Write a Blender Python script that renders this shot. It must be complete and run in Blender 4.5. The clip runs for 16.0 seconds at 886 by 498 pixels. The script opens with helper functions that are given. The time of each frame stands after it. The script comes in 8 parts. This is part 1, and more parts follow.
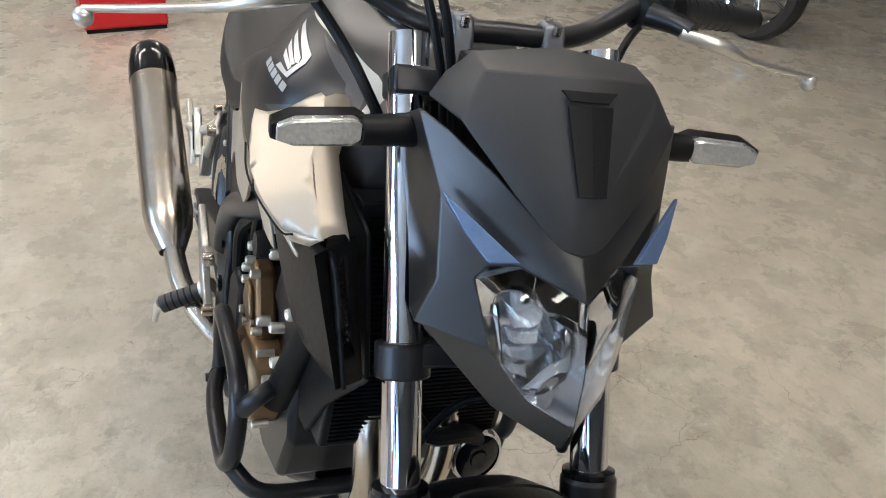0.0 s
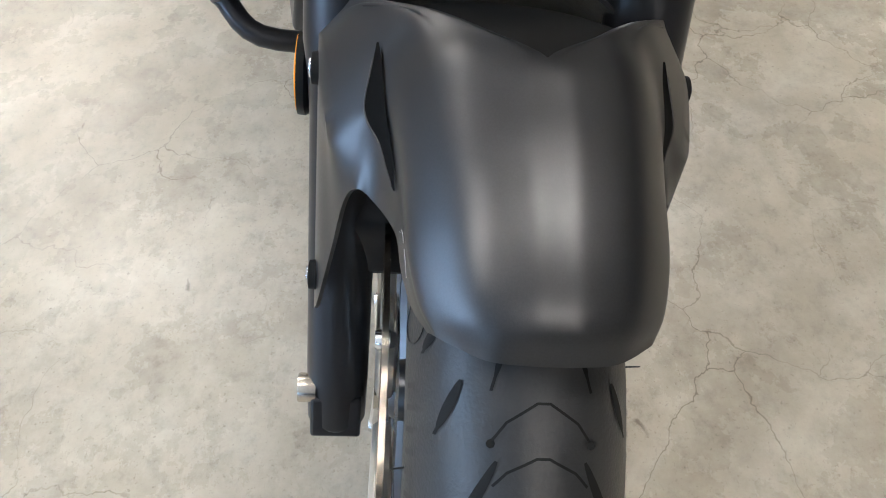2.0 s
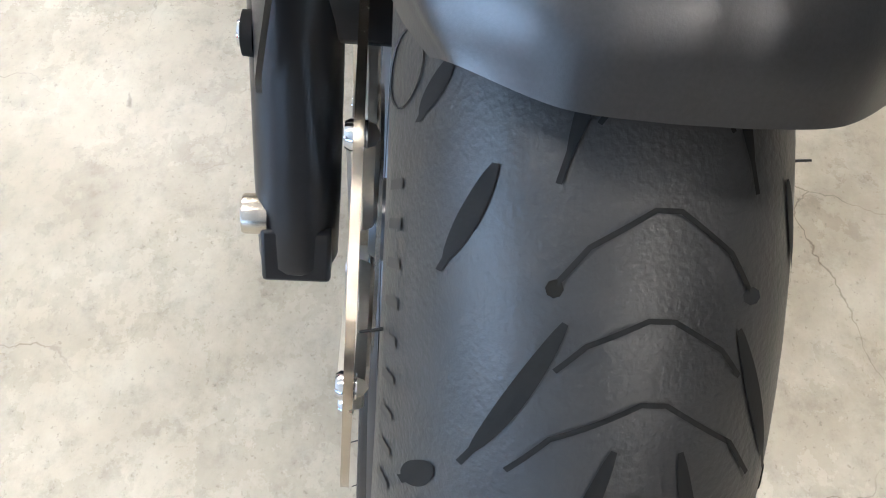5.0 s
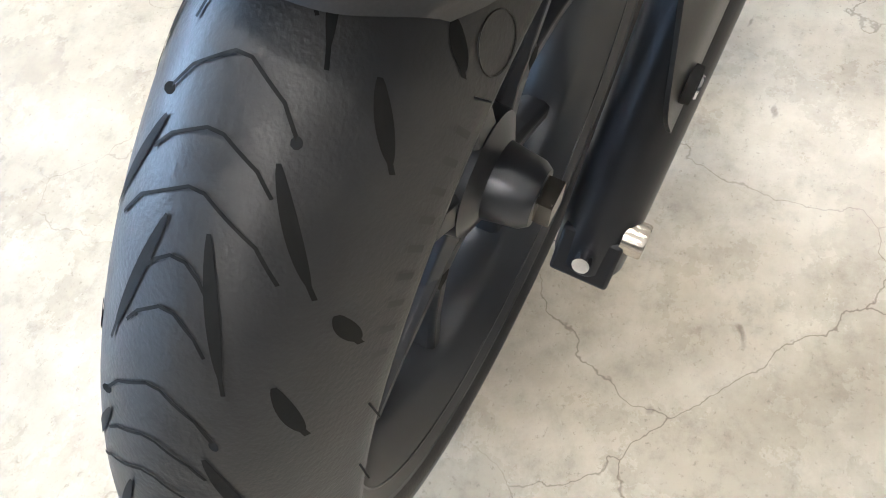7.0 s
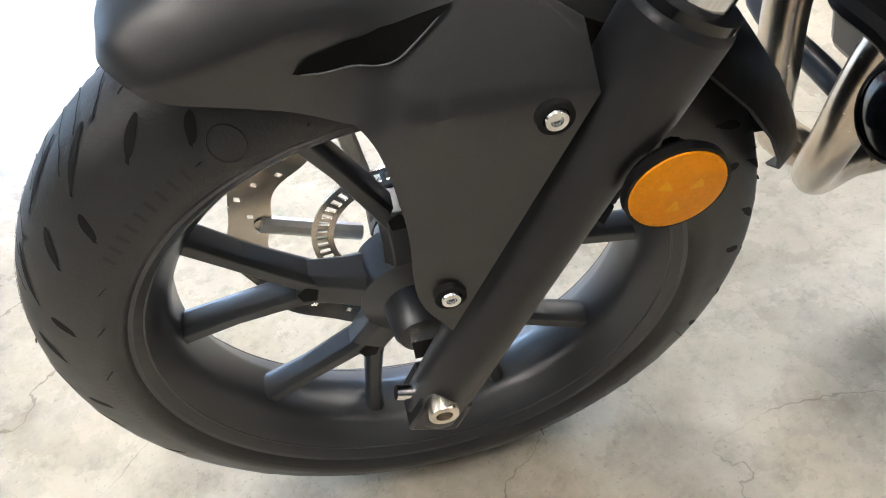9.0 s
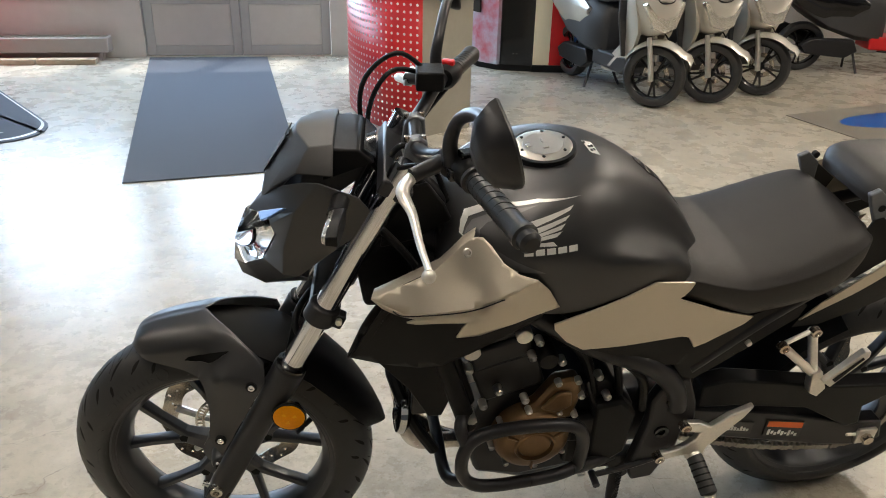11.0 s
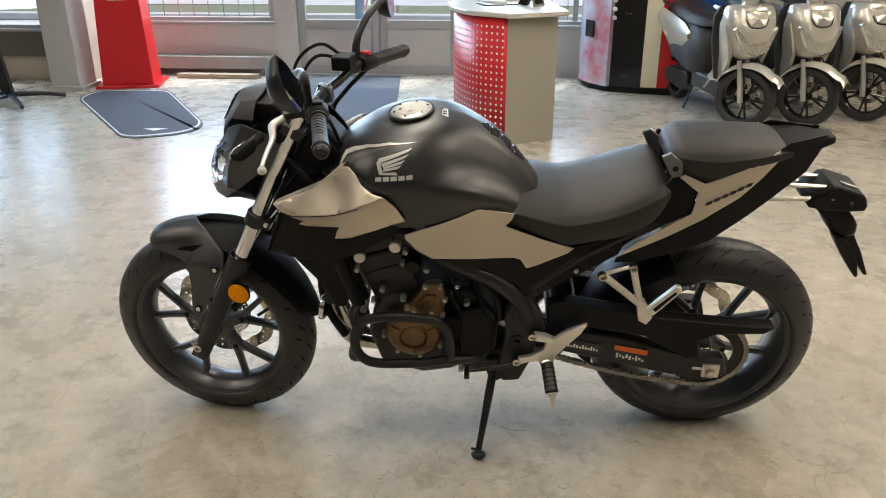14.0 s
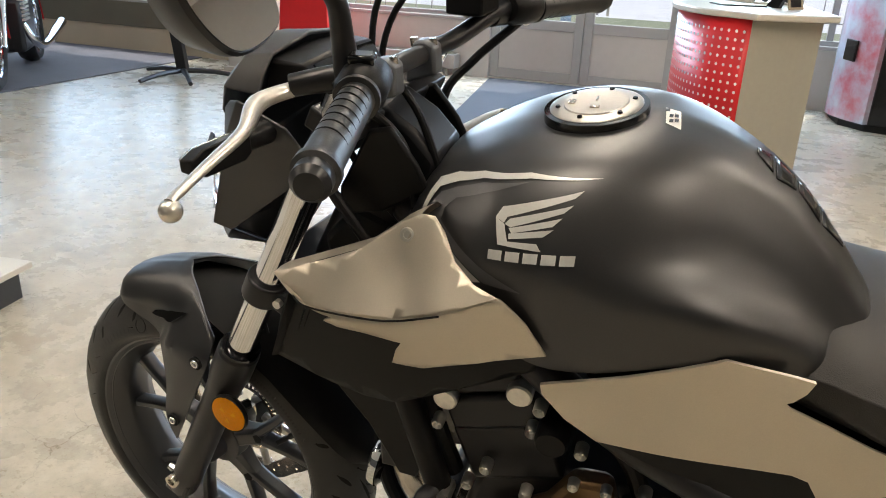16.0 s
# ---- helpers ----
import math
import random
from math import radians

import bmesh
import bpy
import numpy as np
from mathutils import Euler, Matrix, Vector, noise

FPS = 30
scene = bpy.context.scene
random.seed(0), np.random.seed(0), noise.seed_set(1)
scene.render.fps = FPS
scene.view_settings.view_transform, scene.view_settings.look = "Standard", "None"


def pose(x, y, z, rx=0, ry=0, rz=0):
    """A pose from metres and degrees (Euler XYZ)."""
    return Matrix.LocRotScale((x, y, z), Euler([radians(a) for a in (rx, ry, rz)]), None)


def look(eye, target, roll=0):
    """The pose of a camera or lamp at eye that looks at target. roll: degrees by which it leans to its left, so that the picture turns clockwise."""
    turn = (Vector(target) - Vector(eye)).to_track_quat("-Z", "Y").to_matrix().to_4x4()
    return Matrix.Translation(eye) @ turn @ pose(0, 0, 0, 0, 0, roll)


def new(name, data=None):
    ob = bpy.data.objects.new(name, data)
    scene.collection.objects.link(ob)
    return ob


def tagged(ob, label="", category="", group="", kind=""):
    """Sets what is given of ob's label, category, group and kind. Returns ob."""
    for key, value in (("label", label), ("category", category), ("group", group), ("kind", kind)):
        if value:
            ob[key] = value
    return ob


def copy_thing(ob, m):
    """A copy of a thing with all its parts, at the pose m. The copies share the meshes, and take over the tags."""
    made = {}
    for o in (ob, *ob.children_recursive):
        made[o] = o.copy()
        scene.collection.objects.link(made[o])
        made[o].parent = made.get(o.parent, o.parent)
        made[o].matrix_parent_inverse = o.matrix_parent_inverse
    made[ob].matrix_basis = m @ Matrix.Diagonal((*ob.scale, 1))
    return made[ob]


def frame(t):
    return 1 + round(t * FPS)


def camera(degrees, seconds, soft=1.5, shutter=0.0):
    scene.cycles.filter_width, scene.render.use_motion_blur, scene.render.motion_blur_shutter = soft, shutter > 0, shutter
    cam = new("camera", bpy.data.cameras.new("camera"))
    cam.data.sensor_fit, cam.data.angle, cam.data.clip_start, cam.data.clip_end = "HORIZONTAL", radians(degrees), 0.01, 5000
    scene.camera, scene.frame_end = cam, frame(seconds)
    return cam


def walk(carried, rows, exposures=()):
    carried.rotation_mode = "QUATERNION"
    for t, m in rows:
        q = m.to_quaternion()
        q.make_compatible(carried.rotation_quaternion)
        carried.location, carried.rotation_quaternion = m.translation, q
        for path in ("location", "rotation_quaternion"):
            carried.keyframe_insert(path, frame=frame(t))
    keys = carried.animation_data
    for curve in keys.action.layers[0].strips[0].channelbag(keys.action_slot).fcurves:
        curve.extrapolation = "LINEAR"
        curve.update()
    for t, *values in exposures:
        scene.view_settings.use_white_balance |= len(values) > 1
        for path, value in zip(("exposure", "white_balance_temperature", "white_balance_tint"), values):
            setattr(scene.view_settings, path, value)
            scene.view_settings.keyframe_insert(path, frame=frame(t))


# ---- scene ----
cam = camera(60.0, 16.0, 1.0)
PATH = [
    (0, (-0.3371, 0.2072, 1.207), (0.8728, -0.243, 0.443), 2.95),
    (0.5, (-0.3579, 0.1109, 1.1342), (0.7368, -0.3007, 0.1948), 4.29),
    (1, (-0.3398, 0.0303, 1.0392), (0.6441, -0.2651, -0.0538), 3.42),
    (1.5, (-0.3314, 0.0092, 0.9885), (0.608, -0.0981, -0.1759), -0.7),
    (2, (-0.2997, 0.0287, 0.8879), (0.6251, -0.0445, -0.2909), -1.43),
    (2.2, (-0.2637, 0.0496, 0.8305), (0.6529, -0.0692, -0.351), -0.04),
    (2.5, (-0.2093, 0.0822, 0.778), (0.6758, -0.1555, -0.4095), 4.97),
    (3, (-0.1585, 0.1086, 0.739), (0.6804, -0.2864, -0.4401), 11.92),
    (3.5, (-0.146, 0.1128, 0.7328), (0.6692, -0.3339, -0.4445), 14.4),
    (4, (-0.1589, 0.0893, 0.7338), (0.6644, -0.2954, -0.4596), 12.07),
    (4.5, (-0.2303, 0.0344, 0.6955), (0.593, -0.1559, -0.5439), 2.92),
    (4.7, (-0.2205, 0.0305, 0.713), (0.524, -0.1148, -0.58), 3.4),
    (6.8, (-0.2804, -0.1163, 0.7115), (0.3676, 0.186, -0.6071), -11.56),
    (7, (-0.2622, -0.1673, 0.7299), (0.3516, 0.2629, -0.5694), -13.72),
    (7.5, (-0.1731, -0.2608, 0.7242), (0.3513, 0.3944, -0.519), -16.96),
    (8, (-0.0764, -0.346, 0.7316), (0.152, 0.5345, -0.4611), -19.61),
    (8.5, (-0.0286, -0.4342, 0.7476), (0.1332, 0.5445, -0.3776), -14.52),
    (9, (-0.0245, -0.4787, 0.7751), (0.1197, 0.5972, -0.2601), -11.25),
    (9.5, (-0.0096, -0.6232, 0.9422), (0.1884, 0.5515, 0.0306), -6.75),
    (10, (0.034, -0.8462, 1.1795), (0.2966, 0.4111, 0.4047), -2.15),
    (10.2, (0.0569, -0.9429, 1.2453), (0.3391, 0.3329, 0.5087), -0.44),
    (12.3, (0.7741, -1.9376, 1.3907), (0.7674, -0.5357, 0.8572), 1.74),
    (12.5, (0.8411, -1.9858, 1.3875), (0.8101, -0.5839, 0.8548), 1.36),
    (13, (0.8833, -2.0428, 1.3923), (0.8006, -0.6466, 0.8502), 0.46),
    (13.5, (0.8883, -2.0482, 1.3899), (0.7758, -0.659, 0.8353), -0.05),
    (14, (0.8806, -1.9632, 1.3705), (0.7408, -0.5836, 0.7985), -0.23),
    (14.5, (0.8031, -1.692, 1.3424), (0.6333, -0.3171, 0.7673), 0.08),
    (15, (0.7635, -1.4543, 1.3002), (0.5636, -0.0807, 0.7317), 0.91),
    (15.5, (0.7735, -1.19, 1.2296), (0.4259, 0.1707, 0.7025), 1.98),
    (16, (0.7551, -0.9629, 1.1249), (0.2762, 0.3479, 0.5749), 2.59),
]
# the clip brightens and shifts its white balance on the way
EXPO = [(0.0, 0.1, 5750, 10), (1.2, 0.25, 5800, 9), (2.2, 0.36, 5600, 10), (3.0, 0.66, 5450, 10), (3.8, 0.76, 5500, 10), (4.7, 0.66, 5700, 10), (7.2, 0.95, 5600, 10), (8.3, 0.88, 5900, 10), (9.5, 0.6, 5750, 10), (10.2, -0.06, 5950, 10), (12.3, 0.08, 6650, 10), (13.5, 0.05, 6500, 10), (14.5, 0.05, 6350, 9), (15.4, 0.12, 6800, 10), (16.0, 0.22, 6550, 10)]
walk(cam, [(t, look(eye, target, roll)) for t, eye, target, roll in PATH], EXPO)

# ---- world and light ----
world = bpy.data.worlds.new("sky")
scene.world = world
world.use_nodes = True
wn = world.node_tree
sky = wn.nodes.new("ShaderNodeTexSky")
sky.sky_type, sky.sun_disc, sky.sun_elevation, sky.sun_rotation = "NISHITA", False, radians(66), radians(20)
wn.links.new(sky.outputs[0], wn.nodes["Background"].inputs[0])
wn.nodes["Background"].inputs[1].default_value = 0.15
sun = new("sun", bpy.data.lights.new("sun", "SUN"))
sun.data.energy, sun.data.angle, sun.data.color = 3.2, radians(0.5), (1.0, 0.95, 0.88)
sun.matrix_world = look((4, 19, 27), (0, 8, 0))


def area_lamp(name, x, y, z, target, sx, sy, watts, color):
    lamp = new(name, bpy.data.lights.new(name, "AREA"))
    lamp.data.shape, lamp.data.size, lamp.data.size_y = "RECTANGLE", sx, sy
    lamp.data.energy, lamp.data.color = watts, color
    lamp.matrix_world = look((x, y, z), target)
    return lamp


DAY = (0.58, 0.78, 1.0)
area_lamp("daylight_window", -2.53, 5.99, 1.75, (-2.53, 0, 0.9), 1.6, 1.4, 90, DAY)
area_lamp("daylight_door", -0.59, 5.97, 1.55, (-0.59, 0, 0.8), 1.5, 1.0, 66, DAY)
area_lamp("daylight_side", 1.4, 5.99, 1.75, (1.4, 0, 0.9), 1.7, 1.4, 90, DAY)
area_lamp("daylight_west", -6.2, 5.42, 1.5, (-3.2, 0, 0.7), 4.6, 1.8, 70, DAY)


# ---- materials ----
def material(name, color, rough=0.5, metal=0.0, grain=0.0, scale=40.0, bump=0.0, bscale=300.0, coat=0.0, stain=None, mix=0.0, mscale=3.0, **more):
    """A surface with two scales of variation: fine grain in tone, broad stains towards another colour, and bump."""
    m = bpy.data.materials.new(name)
    m.use_nodes = True
    n, l = m.node_tree.nodes, m.node_tree.links
    b = n["Principled BSDF"]
    b.inputs["Roughness"].default_value, b.inputs["Metallic"].default_value = rough, metal
    b.inputs["Coat Weight"].default_value = coat
    for key, value in more.items():
        b.inputs[key.replace("_", " ")].default_value = value
    c = n.new("ShaderNodeRGB")
    c.outputs[0].default_value = (*color, 1)
    out = c.outputs[0]
    co = n.new("ShaderNodeTexCoord")
    if stain:
        t = n.new("ShaderNodeTexNoise")
        t.inputs["Scale"].default_value, t.inputs["Detail"].default_value, t.inputs["Roughness"].default_value = mscale, 6, 0.6
        l.new(co.outputs["Object"], t.inputs["Vector"])
        r = n.new("ShaderNodeValToRGB")
        r.color_ramp.interpolation = "EASE"
        r.color_ramp.elements[0].position, r.color_ramp.elements[1].position = 0.38, 0.74
        r.color_ramp.elements[0].color, r.color_ramp.elements[1].color = (0, 0, 0, 1), (mix, mix, mix, 1)
        l.new(t.outputs["Fac"], r.inputs[0])
        x = n.new("ShaderNodeMix")
        x.data_type = "RGBA"
        l.new(r.outputs[0], x.inputs["Factor"])
        l.new(out, x.inputs["A"])
        x.inputs["B"].default_value = (*stain, 1)
        out = x.outputs["Result"]
    if grain:
        t = n.new("ShaderNodeTexNoise")
        t.inputs["Scale"].default_value, t.inputs["Detail"].default_value = scale, 5
        l.new(co.outputs["Object"], t.inputs["Vector"])
        mr = n.new("ShaderNodeMapRange")
        mr.inputs["To Min"].default_value, mr.inputs["To Max"].default_value = 1 - grain, 1 + grain
        l.new(t.outputs["Fac"], mr.inputs["Value"])
        x = n.new("ShaderNodeMix")
        x.data_type, x.blend_type = "RGBA", "MULTIPLY"
        x.inputs["Factor"].default_value = 1
        l.new(out, x.inputs["A"])
        l.new(mr.outputs[0], x.inputs["B"])
        out = x.outputs["Result"]
        mr2 = n.new("ShaderNodeMapRange")
        mr2.inputs["To Min"].default_value, mr2.inputs["To Max"].default_value = max(rough - grain * 0.35, 0.02), min(rough + grain * 0.35, 1)
        l.new(t.outputs["Fac"], mr2.inputs["Value"])
        l.new(mr2.outputs[0], b.inputs["Roughness"])
    if bump:
        t = n.new("ShaderNodeTexNoise")
        t.inputs["Scale"].default_value, t.inputs["Detail"].default_value = bscale, 3
        l.new(co.outputs["Object"], t.inputs["Vector"])
        u = n.new("ShaderNodeBump")
        u.inputs["Strength"].default_value, u.inputs["Distance"].default_value = bump, 0.001
        l.new(t.outputs["Fac"], u.inputs["Height"])
        l.new(u.outputs[0], b.inputs["Normal"])
    l.new(out, b.inputs["Base Color"])
    return m


MATTE = material("gunmetal_paint", (0.078, 0.078, 0.081), 0.38, 0.9, grain=0.14, scale=900, bump=0.06, bscale=1800, stain=(0.108, 0.102, 0.095), mix=0.25, mscale=2)
SILVER = material("silver_paint", (0.6, 0.54, 0.45), 0.45, 0.85, grain=0.08, scale=700, bump=0.03, bscale=1500, stain=(0.52, 0.48, 0.42), mix=0.2, mscale=4)
PLASTIC = material("black_plastic", (0.0065, 0.0065, 0.0072), 0.42, 0.0, grain=0.25, scale=120, bump=0.15, bscale=900, Specular_IOR_Level=0.18)
SATIN = material("satin_black_metal", (0.026, 0.026, 0.029), 0.33, 0.5, grain=0.05, scale=80, bump=0.05, bscale=700)
WHEELP = material("wheel_paint", (0.09, 0.092, 0.098), 0.34, 0.75, grain=0.03, scale=30)
GLOSSB = material("gloss_black", (0.006, 0.006, 0.007), 0.12, 0.0, grain=0.1, scale=60)
RUBBER = material("tyre_rubber", (0.02, 0.02, 0.021), 0.42, 0.0, grain=0.3, scale=60, bump=0.25, bscale=500, stain=(0.036, 0.035, 0.033), mix=0.4, mscale=25, Specular_IOR_Level=0.5)
MOULD = material("moulded_rubber", (0.018, 0.018, 0.0185), 0.42, grain=0.2, scale=80, Specular_IOR_Level=0.4)
# Near-black for trim, and for patches that paint the shade in recesses.
SHADETRIM = material("groove_rubber", (0.0065, 0.0065, 0.0065), 0.75, Specular_IOR_Level=0.25)
# Paints the shade inside the mudguard's vent slots.
VENTSHADE = material("slot_plastic", (0.003, 0.003, 0.003), 0.9, Specular_IOR_Level=0.1)
COWLP = material("matte_cowl_plastic", (0.03, 0.03, 0.032), 0.5, 0.1, grain=0.15, scale=400, bump=0.1, bscale=1500)
CHROME = material("chrome", (0.75, 0.75, 0.77), 0.07, 1.0, grain=0.05, scale=50)
CHROMEM = material("mirror_silver", (0.85, 0.86, 0.86), 0.015, 1.0)
ALU = material("cast_aluminium", (0.74, 0.71, 0.66), 0.32, 0.9, grain=0.12, scale=200, bump=0.12, bscale=800)
STEEL = material("brushed_steel", (0.62, 0.57, 0.5), 0.25, 1.0, grain=0.15, scale=150, stain=(0.45, 0.3, 0.17), mix=0.5, mscale=8)
BRONZE = material("bronze_cover", (0.2, 0.125, 0.062), 0.36, 0.75, grain=0.15, scale=150, bump=0.15, bscale=900)
CASTG = material("grey_casting", (0.16, 0.17, 0.19), 0.4, 0.6, grain=0.15, scale=150, bump=0.1)
CHAINM = material("chain_steel", (0.3, 0.28, 0.25), 0.35, 0.8, grain=0.3, scale=200)
SEAT = material("seat_vinyl", (0.014, 0.012, 0.0115), 0.48, 0.0, grain=0.15, scale=150, bump=0.5, bscale=700)
ORANGE = material("orange_reflector", (0.85, 0.3, 0.0), 0.3, 0.0, grain=0.15, scale=420, bump=0.8, bscale=420, Specular_IOR_Level=0.12)
ORANGED = material("amber_reflector", (0.9, 0.4, 0.008), 0.3, 0.0, grain=0.15, scale=300, bump=0.3, bscale=500, Specular_IOR_Level=0.12)
CAPM = material("brushed_cap_metal", (0.42, 0.4, 0.37), 0.35, 0.9, grain=0.1, scale=200)
WHITE = material("white_plastic", (0.75, 0.75, 0.73), 0.4, grain=0.05)
RED = material("red_paint", (0.6, 0.012, 0.016), 0.35, grain=0.06, scale=20, stain=(0.42, 0.01, 0.015), mix=0.3)
BLUE = material("blue_panel", (0.01, 0.09, 0.36), 0.4, grain=0.05)
GREYW = material("wall_paint", (0.5, 0.48, 0.45), 0.6, grain=0.05, scale=15, bump=0.1, bscale=200, stain=(0.42, 0.4, 0.37), mix=0.3, mscale=1)
CEILW = material("ceiling_paint", (0.76, 0.75, 0.72), 0.7, grain=0.04, scale=15, bump=0.1, bscale=200, stain=(0.7, 0.68, 0.64), mix=0.3, mscale=1)
FRAMEW = material("window_frame_paint", (0.33, 0.335, 0.335), 0.4, grain=0.05, scale=20)
MATF = material("floor_mat_fabric", (0.075, 0.085, 0.105), 0.95, grain=0.3, scale=400, bump=0.6, bscale=500)
CTOP = material("counter_laminate", (0.55, 0.52, 0.46), 0.3, grain=0.05, scale=60)
CGREY = material("counter_side_laminate", (0.33, 0.31, 0.26), 0.45, grain=0.06, scale=40)


def concrete():
    """Ground and polished concrete: cloudy tones, dark blotches, hairline cracks, short scratches."""
    m = material("polished_concrete", (0.49, 0.445, 0.36), 0.22, grain=0.22, scale=2.3, bump=0.02, bscale=60, stain=(0.34, 0.3, 0.235), mix=0.5, mscale=0.8)
    n, l = m.node_tree.nodes, m.node_tree.links
    b = n["Principled BSDF"]
    co = next(x for x in n if x.type == "TEX_COORD").outputs["Object"]
    out = b.inputs["Base Color"].links[0].from_socket

    def noise(scale, detail=6, rough=0.6):
        t = n.new("ShaderNodeTexNoise")
        t.inputs["Scale"].default_value, t.inputs["Detail"].default_value, t.inputs["Roughness"].default_value = scale, detail, rough
        l.new(co, t.inputs["Vector"])
        return t.outputs["Fac"]

    def ramp(fac, a, b2, lo=0.0, hi=1.0):
        r = n.new("ShaderNodeMapRange")
        r.interpolation_type = "SMOOTHSTEP"
        for key, value in zip(("From Min", "From Max", "To Min", "To Max"), (a, b2, lo, hi)):
            r.inputs[key].default_value = value
        l.new(fac, r.inputs["Value"])
        return r.outputs[0]

    def mul(a, b2):
        t = n.new("ShaderNodeMath")
        t.operation = "MULTIPLY"
        l.new(a, t.inputs[0])
        l.new(b2, t.inputs[1])
        return t.outputs[0]

    def tint(out, fac, color, kind="MIX"):
        x = n.new("ShaderNodeMix")
        x.data_type, x.blend_type = "RGBA", kind
        l.new(fac, x.inputs["Factor"])
        l.new(out, x.inputs["A"])
        x.inputs["B"].default_value = (*color, 1)
        return x.outputs["Result"]

    out = tint(out, ramp(noise(6.0, 8, 0.7), 0.36, 0.72, 0, 0.55), (0.29, 0.26, 0.21))
    out = tint(out, ramp(noise(26.0, 8, 0.75), 0.46, 0.74, 0, 0.6), (0.24, 0.215, 0.175))
    out = tint(out, ramp(noise(9.0, 8, 0.72), 0.4, 0.76, 0, 0.6), (0.62, 0.59, 0.51))
    out = tint(out, ramp(noise(140.0, 4, 0.7), 0.58, 0.7, 0, 0.5), (0.2, 0.175, 0.14))
    # hairline cracks where a slow noise lets them show
    v = n.new("ShaderNodeTexVoronoi")
    v.feature = "DISTANCE_TO_EDGE"
    v.inputs["Scale"].default_value = 4.2
    warp = n.new("ShaderNodeMix")
    warp.data_type, warp.blend_type = "RGBA", "ADD"
    warp.inputs["Factor"].default_value = 0.22
    nz = n.new("ShaderNodeTexNoise")
    nz.inputs["Scale"].default_value, nz.inputs["Detail"].default_value = 5.0, 6
    l.new(co, nz.inputs["Vector"])
    l.new(co, warp.inputs["A"])
    l.new(nz.outputs["Color"], warp.inputs["B"])
    l.new(warp.outputs["Result"], v.inputs["Vector"])
    crack = mul(ramp(v.outputs["Distance"], 0.0, 0.006, 1, 0), ramp(noise(1.7), 0.46, 0.58, 0, 0.7))
    out = tint(out, crack, (0.16, 0.135, 0.1))
    # small dark scuffs
    v2 = n.new("ShaderNodeTexVoronoi")
    v2.inputs["Scale"].default_value, v2.inputs["Randomness"].default_value = 7.0, 1.0
    mp = n.new("ShaderNodeMapping")
    mp.inputs["Scale"].default_value = (1.0, 2.6, 1.0)
    mp.inputs["Rotation"].default_value = (0, 0, 0.7)
    l.new(warp.outputs["Result"], mp.inputs["Vector"])
    l.new(mp.outputs[0], v2.inputs["Vector"])
    scuff = mul(ramp(v2.outputs["Distance"], 0.03, 0.09, 1, 0), ramp(noise(2.6), 0.46, 0.56, 0, 0.7))
    out = tint(out, scuff, (0.17, 0.145, 0.115))
    l.new(out, b.inputs["Base Color"])
    l.new(ramp(noise(5.0, 8, 0.7), 0.2, 0.8, 0.22, 0.34), b.inputs["Roughness"])
    return m


FLOOR = concrete()


# ---- mesh helpers ----
def part(name, bm, mat, parent=None, label="", smooth=35, bevel=0.0, solid=0.0, inside=None):
    me = bpy.data.meshes.new(name)
    bmesh.ops.recalc_face_normals(bm, faces=bm.faces)
    if inside is not None:  # an open shell: every face looks away from this point
        bm.normal_update()
        for f in bm.faces:
            if f.normal.dot(f.calc_center_median() - Vector(inside)) < 0:
                f.normal_flip()
    bm.to_mesh(me)
    bm.free()
    me.materials.append(mat)
    ob = new(name, me)
    if parent:
        ob.parent = parent
    if label:
        ob["label"] = label
    if solid:
        s = ob.modifiers.new("thick", "SOLIDIFY")
        s.thickness, s.offset = abs(solid), -1 if solid > 0 else 1
        if smooth and inside is None:
            e = ob.modifiers.new("crisp", "EDGE_SPLIT")
            e.split_angle, e.use_edge_sharp = radians(max(smooth, 40)), True
    if bevel:
        v = ob.modifiers.new("edge", "BEVEL")
        v.width, v.segments, v.limit_method, v.angle_limit = bevel, 2, "ANGLE", radians(30)
    if smooth:
        for p in me.polygons:
            p.use_smooth = True
        me.set_sharp_from_angle(angle=radians(smooth))
    return ob


def stuff(name, bm, mat, parent, label="", smooth=0):
    """Many small marks as one mesh."""
    return tagged(part(name, bm, mat, parent, label, smooth), kind="stuff")


def thing(name, label, category, m=None, group="", kind=""):
    ob = new(name)
    ob.empty_display_size = 0.1
    if m is not None:
        ob.matrix_world = m
    return tagged(ob, label, category, group, kind)


def box(bm, x0, x1, y0, y1, z0, z1, m=None):
    v = [bm.verts.new((x, y, z)) for x in (x0, x1) for y in (y0, y1) for z in (z0, z1)]
    for a, b, c, d in ((0, 1, 3, 2), (4, 6, 7, 5), (0, 4, 5, 1), (2, 3, 7, 6), (0, 2, 6, 4), (1, 5, 7, 3)):
        bm.faces.new((v[a], v[b], v[c], v[d]))
    if m is not None:
        bmesh.ops.transform(bm, matrix=m, verts=v)
    return v


def boxes(*rows):
    bm = bmesh.new()
    for r in rows:
        box(bm, *r)
    return bm


def rings(bm, loops, close=True, caps=True):
    """Skins a row of vertex loops."""
    vs = [[bm.verts.new(p) for p in loop] for loop in loops]
    n = len(vs[0])
    for a, b in zip(vs, vs[1:]):
        for i in range(n if close else n - 1):
            j = (i + 1) % n
            bm.faces.new((a[i], a[j], b[j], b[i]))
    if caps and close:
        bm.faces.new(vs[0][::-1])
        bm.faces.new(vs[-1])
    return vs


